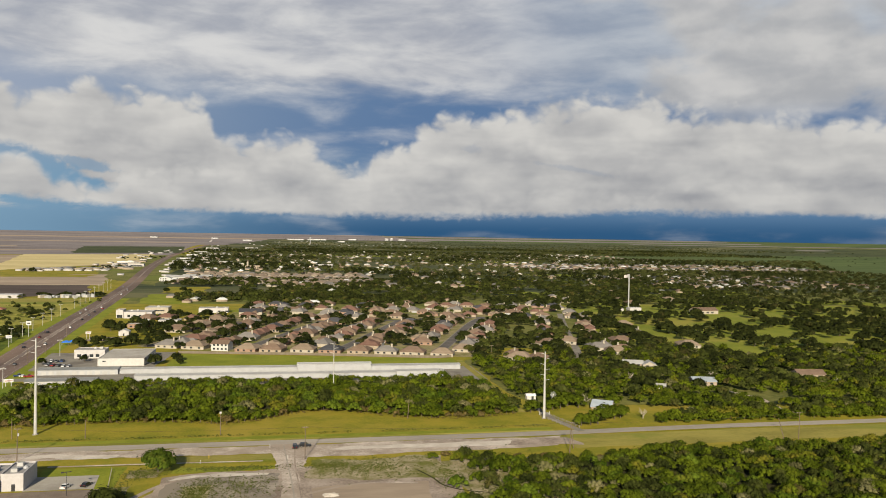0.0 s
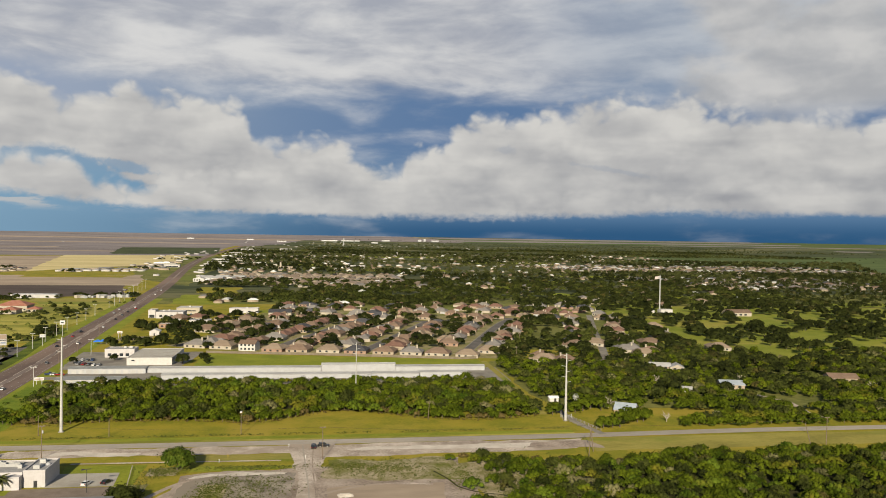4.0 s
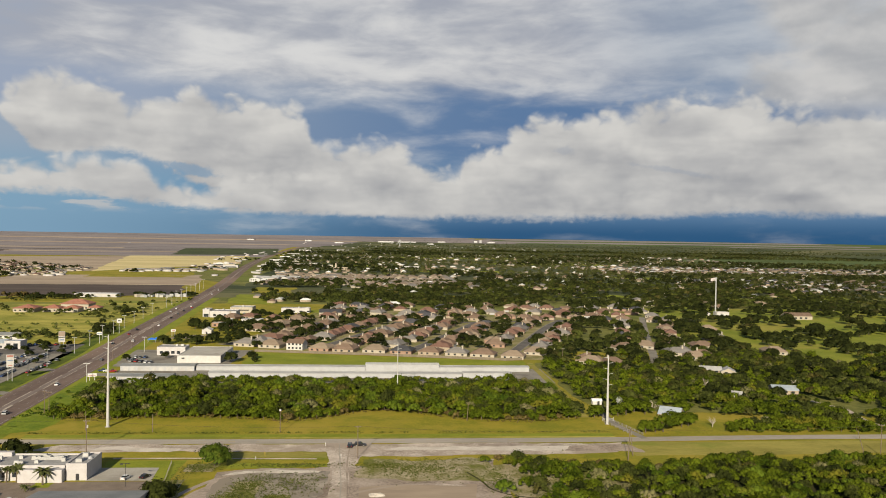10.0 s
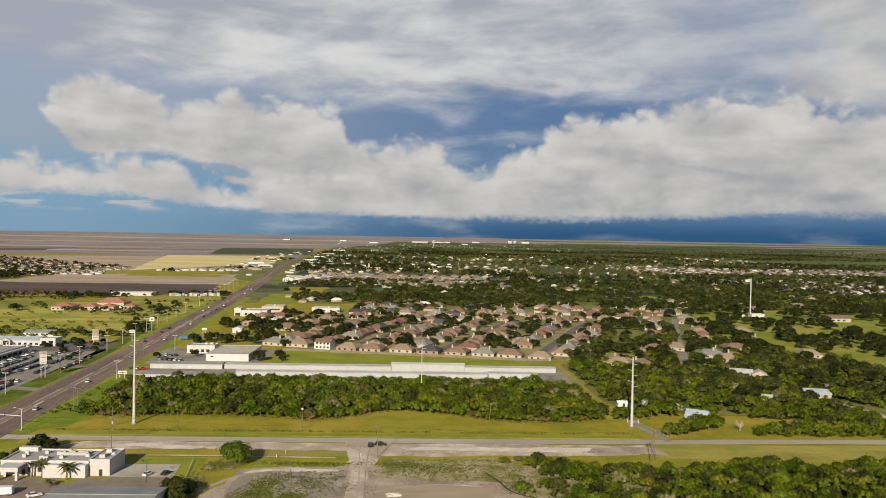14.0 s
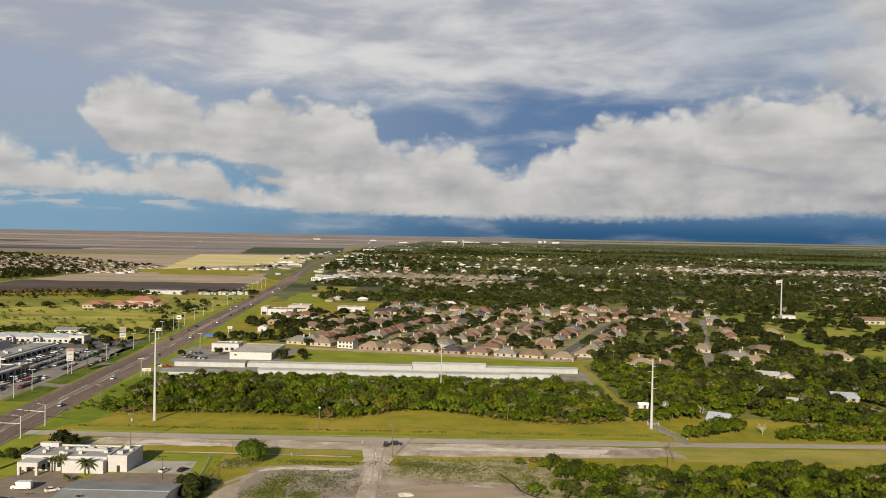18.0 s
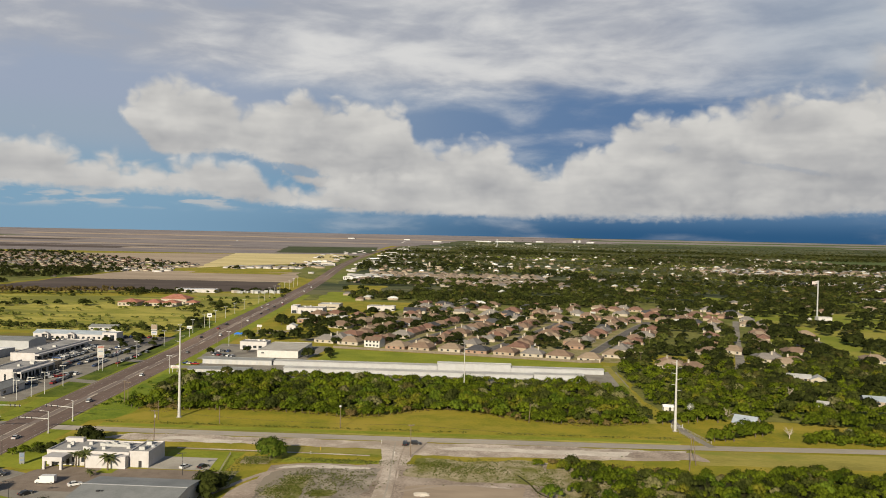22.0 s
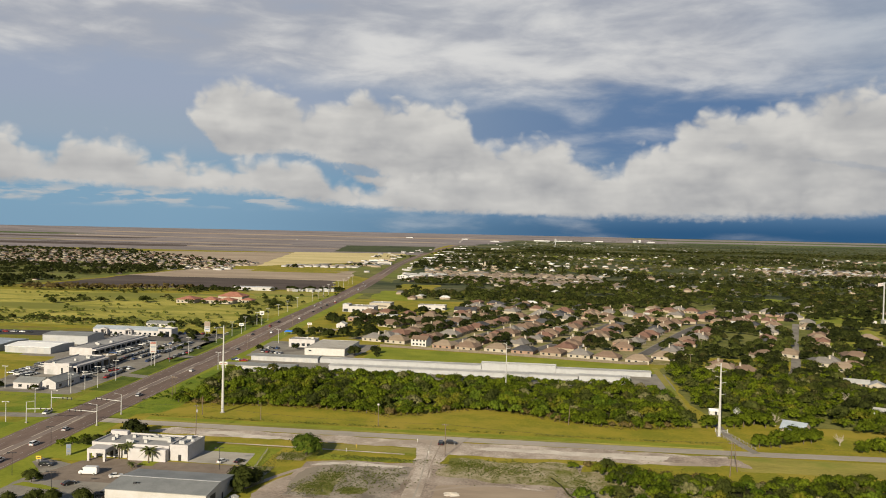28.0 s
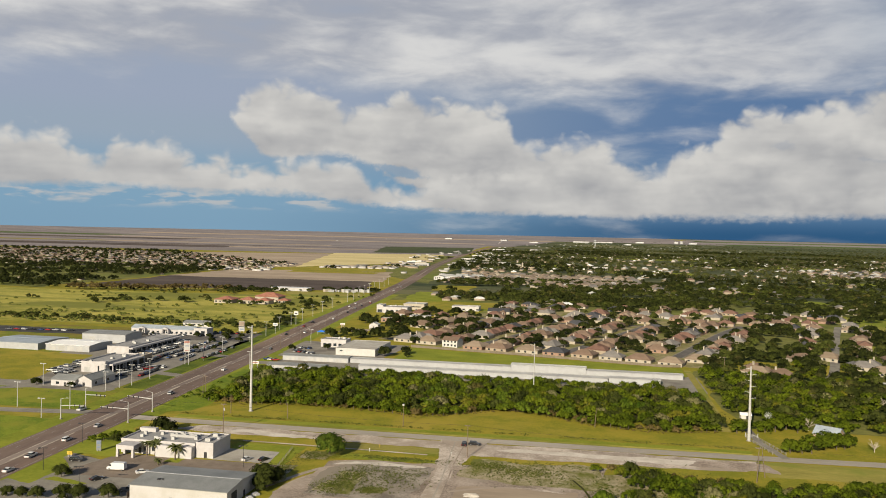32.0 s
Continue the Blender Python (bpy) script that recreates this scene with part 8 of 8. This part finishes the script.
# ---- vehicles ----
def vehicle(kind, colour, close=True):
    names = {"car": ("car", "sedan"), "suv": ("suv", "tall estate car"), "pickup": ("pickup_truck", "pickup truck"), "van": ("van", "high-roofed van")}
    nm, word = names[kind]
    tone = {"silver": "silver-grey", "grey": "dark grey"}.get(colour, colour)
    ob = thing(nm, f"{tone} {word} with dark tinted windows", "van" if kind == "van" else ("truck" if kind == "pickup" else "car"), (0, 0, -500), group="vehicles")
    L, W = {"car": (4.7, 1.8), "suv": (4.8, 1.9), "pickup": (5.7, 1.95), "van": (6.6, 2.2)}[kind]
    l, w = L / 2, W / 2
    if kind == "car":
        body = [(-l, 0.45), (-l, 0.85), (-l + 0.15, 0.98), (-l + 0.9, 1.02), (l - 1.35, 0.95), (l - 0.1, 0.75), (l, 0.6), (l, 0.4), (l - 0.2, 0.25), (-l + 0.15, 0.25)]
        cab = [(-l + 0.6, 1.0), (-l + 1.25, 1.42), (0.35, 1.45), (l - 1.25, 0.95)]
    elif kind == "suv":
        body = [(-l, 0.5), (-l, 1.05), (-l + 0.1, 1.1), (l - 1.3, 1.08), (l - 0.1, 0.95), (l, 0.8), (l, 0.5), (l - 0.2, 0.32), (-l + 0.15, 0.32)]
        cab = [(-l + 0.08, 1.08), (-l + 0.4, 1.7), (0.5, 1.74), (l - 1.25, 1.06)]
    elif kind == "pickup":
        body = [(-l, 0.6), (-l, 1.05), (-0.3, 1.08), (l - 1.4, 1.1), (l - 0.1, 1.0), (l, 0.85), (l, 0.55), (l - 0.2, 0.4), (-l + 0.15, 0.45)]
        cab = [(-0.55, 1.05), (-0.4, 1.75), (1.0, 1.78), (l - 1.3, 1.08)]
    else:
        body = [(-l, 0.5), (-l, 2.55), (-l + 0.2, 2.75), (1.4, 2.75), (1.9, 2.5), (2.3, 1.7), (l - 0.1, 1.25), (l, 0.9), (l, 0.5), (l - 0.2, 0.35), (-l + 0.15, 0.4)]
        cab = [(1.5, 1.55), (1.7, 2.35), (2.0, 2.3), (2.35, 1.62)]
    part("body", Shape().side(body, -w, w), PAINTS[colour], ob)
    inset = 0.12 if kind != "van" else -0.02
    cb = part("cabin", Shape().side(cab, -w + inset, w - inset), GLASS, ob, "dark tinted cabin glass")
    if kind != "van":
        top = [(cab[1][0] + 0.02, cab[1][1]), (cab[1][0] + 0.05, cab[1][1] + 0.06), (cab[2][0] - 0.05, cab[2][1] + 0.06), (cab[2][0] + 0.02, cab[2][1])]
        part("roof_panel", Shape().side(top, -w + 0.14, w - 0.14), PAINTS[colour], ob)
    if kind == "pickup":
        part("load_bed", Shape().box(-l + 0.15, -0.7, -w + 0.15, w - 0.15, 1.06, 1.09), DARK, ob)
    r = 0.34 if kind in ("car", "suv") else 0.39
    for sx in (-l + 0.95, l - 0.95):
        for sy in (-1, 1):
            wh = part("wheel", Shape().rod((sx, sy * (w - 0.2), r), (sx, sy * (w + 0.02), r), r, r, 10), TYRE, ob)
            if not close:
                continue
            part("rim", Shape().rod((sx, sy * (w + 0.02), r), (sx, sy * (w + 0.035), r), r * 0.6, r * 0.6, 8), STEEL, wh)
    for sy in (-1, 1) if close else ():
        part("headlight", Shape().box(l - 0.06, l + 0.015, sy * w * 0.72 - 0.2, sy * w * 0.72 + 0.2, 0.62, 0.76), SIGN_WHITE, ob)
        part("tail_light", Shape().box(-l - 0.015, -l + 0.05, sy * w * 0.78 - 0.16, sy * w * 0.78 + 0.16, 0.72, 0.92), LAMP_RED, ob)
    return ob


FLEET = {}


def park_car(kind, colour, x, y, turn, z=0.1):
    close = y < 380
    if (kind, colour, close) not in FLEET:
        FLEET[kind, colour, close] = vehicle(kind, colour, close)
    return place(FLEET[kind, colour, close], x, y, turn, 1.0, z)


park_car("suv", "black", 0.2, 336.6, 90)
park_car("suv", "black", 4.4, 337.8, 0)
park_car("car", "white", -77.6, 293.8, 75)
park_car("car", "black", -71.2, 295.0, 70)
park_car("van", "white", -117.7, 270.6, 186)
park_car("suv", "black", -138.2, 276.5, 10)
park_car("car", "black", -117.4, 258.3, 60)
park_car("car", "white", -106.6, 269.2, 40)
park_car("pickup", "grey", -100.2, 250.2, 5)
for kind, colour, y, lane in (("pickup", "white", 276, 6.2), ("car", "white", 259, 9.6), ("suv", "white", 300, 6.0), ("car", "silver", 324, 6.2), ("suv", "silver", 396, 6.2), ("pickup", "white", 352, -18), ("car", "white", 470, 6.0), ("car", "grey", 560, 6.0), ("suv", "white", 655, 6), ("car", "black", 640, -6), ("car", "red", 700, -6.5), ("pickup", "black", 730, -6),
                              ("car", "white", 765, 6), ("car", "black", 830, 6), ("suv", "grey", 870, 6), ("car", "white", 895, -6), ("suv", "black", 905, 6.4), ("pickup", "white", 930, -6), ("car", "red", 945, 9), ("car", "white", 960, 6), ("suv", "white", 1150, 6), ("pickup", "white", 1230, 6), ("car", "silver", 1300, -6)):
    i = int(np.argmin(np.abs(hw[:, 1] - y)))
    d = hw[min(i + 3, len(hw) - 1)] - hw[i]
    d /= np.hypot(*d)
    q = hw[i] + np.array([d[1], -d[0]]) * lane
    park_car(kind, colour, q[0], q[1], math.degrees(math.atan2(d[1], d[0])) + (0 if lane > 0 else 180), 0.11)
r3 = random.Random(11)
kinds, tones = ("car", "suv", "pickup"), ("white", "silver", "black", "grey", "white", "silver", "black", "white", "grey", "white", "red", "blue")
for x0, y0, x1, y1, n, turn in ((-269, 436, -272, 474, 10, 10), (-257.5, 428, -256, 440, 5, 10), (-226.5, 443, -214, 468, 8, 60), (-224, 430, -219, 440, 3, 60), (-228, 500, -225, 560, 14, 100), (-215, 494, -219, 520, 5, 95), (-246, 500, -248, 560, 12, 100), (-318, 603, -272, 607, 13, 95), (-162, 572, -152, 572, 3, 90), (-160, 556, -142, 550, 5, 80), (-165, 518, -156, 514, 3, 20),
                               (-263, 432, -266, 474, 9, 10), (-232, 488, -236, 506, 5, 95), (-222, 530, -226, 585, 13, 100), (-236, 505, -238, 580, 16, 100), (-254, 520, -257, 578, 12, 10), (-229, 452, -226, 474, 6, 100), (-210, 432, -212, 470, 8, 95), (-206, 500, -208, 560, 9, 95), (-430, 596, -370, 604, 9, 0), (-280, 628, -236, 632, 9, 90), (-300, 700, -262, 696, 0, 0), (-150, 880, -120, 884, 5, 90)):
    for k in range(n):
        t = (k + 0.5) / n
        if r3.random() < 0.12:
            continue
        park_car(r3.choice(kinds), r3.choice(tones), x0 + (x1 - x0) * t + r3.uniform(-0.3, 0.3), y0 + (y1 - y0) * t + r3.uniform(-0.3, 0.3), turn + r3.uniform(-3, 3) + (180 if r3.random() < 0.3 else 0), 0.12)

def heap_shape(radius, height, seed):
    """A low uneven heap."""
    r = random.Random(seed)
    s, n, rings = Shape(), 16, 5
    v = [(0, 0, height)]
    for k in range(1, rings + 1):
        for i in range(n):
            q = radius * k / rings * (1 + r.uniform(-0.22, 0.22))
            v.append((q * math.cos(6.283 * i / n) * 1.3, q * math.sin(6.283 * i / n), height * (1 - (k / rings) ** 1.5) * r.uniform(0.5, 1.2) - (0.05 if k == rings else 0)))
    f = [(0, 1 + i, 1 + (i + 1) % n) for i in range(n)]
    f += [(1 + (k - 1) * n + i, 1 + k * n + i, 1 + k * n + (i + 1) % n, 1 + (k - 1) * n + (i + 1) % n) for k in range(1, rings) for i in range(n)]
    return s.add(v, f)


solid("gravel_mound", heap_shape(2.6, 0.55, 4), WHITE_GRAVEL, "low heap of white gravel on bare soil", "gravel", (12.5, 274.5, 0.05))


# ---- small ground cover ----
def weeds(name, pts, size, material, label):
    t = [leaf_cloud(70 + k, 1.6, 0.9, 0.05, 3, 16, 0.22, False) for k in range(3)]
    m = len(pts)
    s = rs.uniform(0.5, 1.3, m) * size
    v, f = scatter_mesh(t, pts[:, 0], pts[:, 1], rs.uniform(0, 6.28, m), s, s, rs.randint(0, 3, m))
    v[:, 2] += 0.06
    tagged(new(name, big_mesh(name, v, f, [material])), label, "weeds", kind="stuff")


blob = np.vstack([np.stack([rs.normal(x, w, n), rs.normal(y, d, n)], 1) for x, y, w, d, n in ((-36, 272, 3.4, 4, 520), (-33, 285, 3, 4, 420), (-22, 271, 3, 2, 240), (14, 310, 5, 2.4, 420), (30, 305, 8, 3, 320), (-20, 284, 7, 7, 420), (-14, 292, 4, 4, 120), (-28, 294, 5, 3, 120), (26, 302, 9, 5, 380), (-22, 309.5, 11, 1.6, 420), (-55, 306, 4, 4, 330), (-60, 282, 1.6, 8, 420), (56, 292, 3, 9, 330), (36, 316, 12, 2, 160), (40, 295, 5, 4, 60), (74, 285, 7, 14, 700), (88, 300, 6, 9, 300))])
weeds("lot_weeds", blob, 0.5, WEED, "green weeds scattered over a gravel lot")
edge = np.stack([rs.uniform(-140, 118, 900), 358.6 + rs.normal(0, 0.8, 900)], 1)
edge[:, 1] += 0.012 * (edge[:, 0] + 140)
edge = edge[[noise.noise(Vector((x / 9, y / 4, 0.7))) > rs.uniform(-0.5, 0.35) for x, y in edge]]
weeds("ditch_weeds_clumps", edge, 0.6, WEED, "tall green weeds along a road ditch")
low = np.stack([rs.uniform(-140, 110, 300), rs.normal(0, 1.2, 300)], 1)
low[:, 1] += 387 + 6 * np.sin(low[:, 0] * 0.06) * np.where(low[:, 0] > -60, 1, 0.4) + np.where((low[:, 0] > -30) & (low[:, 0] < 45), 14, 0) * np.exp(-((low[:, 0] - 8) / 26) ** 2)
weeds("thicket_fringe", low, 0.8, LEAF_BROWN, "brown brush along a thicket edge")
for x, y in ((152, 404), (170, 371), (196, 372), (236, 540), (262, 470), (206, 470), (330, 440)):
    r = random.Random(int(x))
    ob = thing("dead_tree", "bare grey dead tree with spreading twigs", "tree", (x, y, 0), r.uniform(0, 360), "dead trees")
    s = Shape().rod((0, 0, 0), (0.2, 0, 2.2), 0.22, 0.15, 6)
    part("trunk", s, PALE_BARK, ob)
    for k in range(12):
        a, e = r.uniform(0, 6.28), r.uniform(0.4, 1.2)
        p0 = Vector((0.2, 0, r.uniform(1.4, 2.2)))
        p1 = p0 + Vector((math.cos(a) * math.cos(e), math.sin(a) * math.cos(e), math.sin(e))) * r.uniform(2.0, 3.6)
        b = Shape().rod(p0, p1, 0.1, 0.04, 4)
        for _ in range(4):
            b.rod(p0.lerp(p1, r.uniform(0.4, 1)), p1 + Vector((r.uniform(-1, 1), r.uniform(-1, 1), r.uniform(-0.2, 1))), 0.05, 0.02, 3)
        part("bough", b, PALE_BARK, ob)

# markers, farm gate and small things by the road
for x, y, m, lab in ((-33, 324, SIGN_YELLOW, "small yellow pipeline marker post in grass"), (-35.5, 317.5, SIGN_WHITE, "small white marker post beside a path"), (-2.5, 320.5, SIGN_WHITE, "white marker post at a drive mouth"), (-10, 338, SIGN_WHITE, "white marker post beside a road")):
    ob = thing("marker_post", lab, "post", (x, y, 0.06), 10, "marker posts")
    part("post", Shape().rod((0, 0, 0), (0, 0, 1.4), 0.06, 0.06, 6), m, ob)
    part("cap", Shape().box(-0.12, 0.12, -0.07, 0.07, 1.0, 1.45), m, ob)
for side in (-1, 1):
    rails = thing("drive_rails", "pale timber rails along a farm drive", "fence", (128.9 + side * 2.6, 356, 0.06), 104, "farm drive rails")
    for k in range(8):
        part("post", Shape().box(k * 3.6 - 0.1, k * 3.6 + 0.1, -0.1, 0.1, 0, 1.3), CONCRETE, rails)
    for z in (0.5, 1.0):
        part("rail", Shape().box(0, 25.2, 0.1, 0.16, z, z + 0.16), CONCRETE, rails)
gate = thing("farm_gate", "pale steel farm gate across a drive", "gate", (123.2, 384, 0.06), -8)
for px in (-2.6, 2.6):
    part("post", Shape().rod((px, 0, 0), (px, 0, 1.9), 0.14, 0.14, 7), STEEL, gate)
for z in (0.3, 0.6, 0.9, 1.2):
    part("rail", Shape().rod((-2.5, 0, z), (2.5, 0, z), 0.05, 0.05, 5), STEEL, gate)
ridged_block("garden_shed", "small white shed with a pale metal roof", "shed", 125, 130, 421, 424.5, 2.0, 0.8, "x", WALLS["white"], WHITE_SHEET, [("door", "s", 2.5, 3.7, 0.05, 2.1, DARK)])
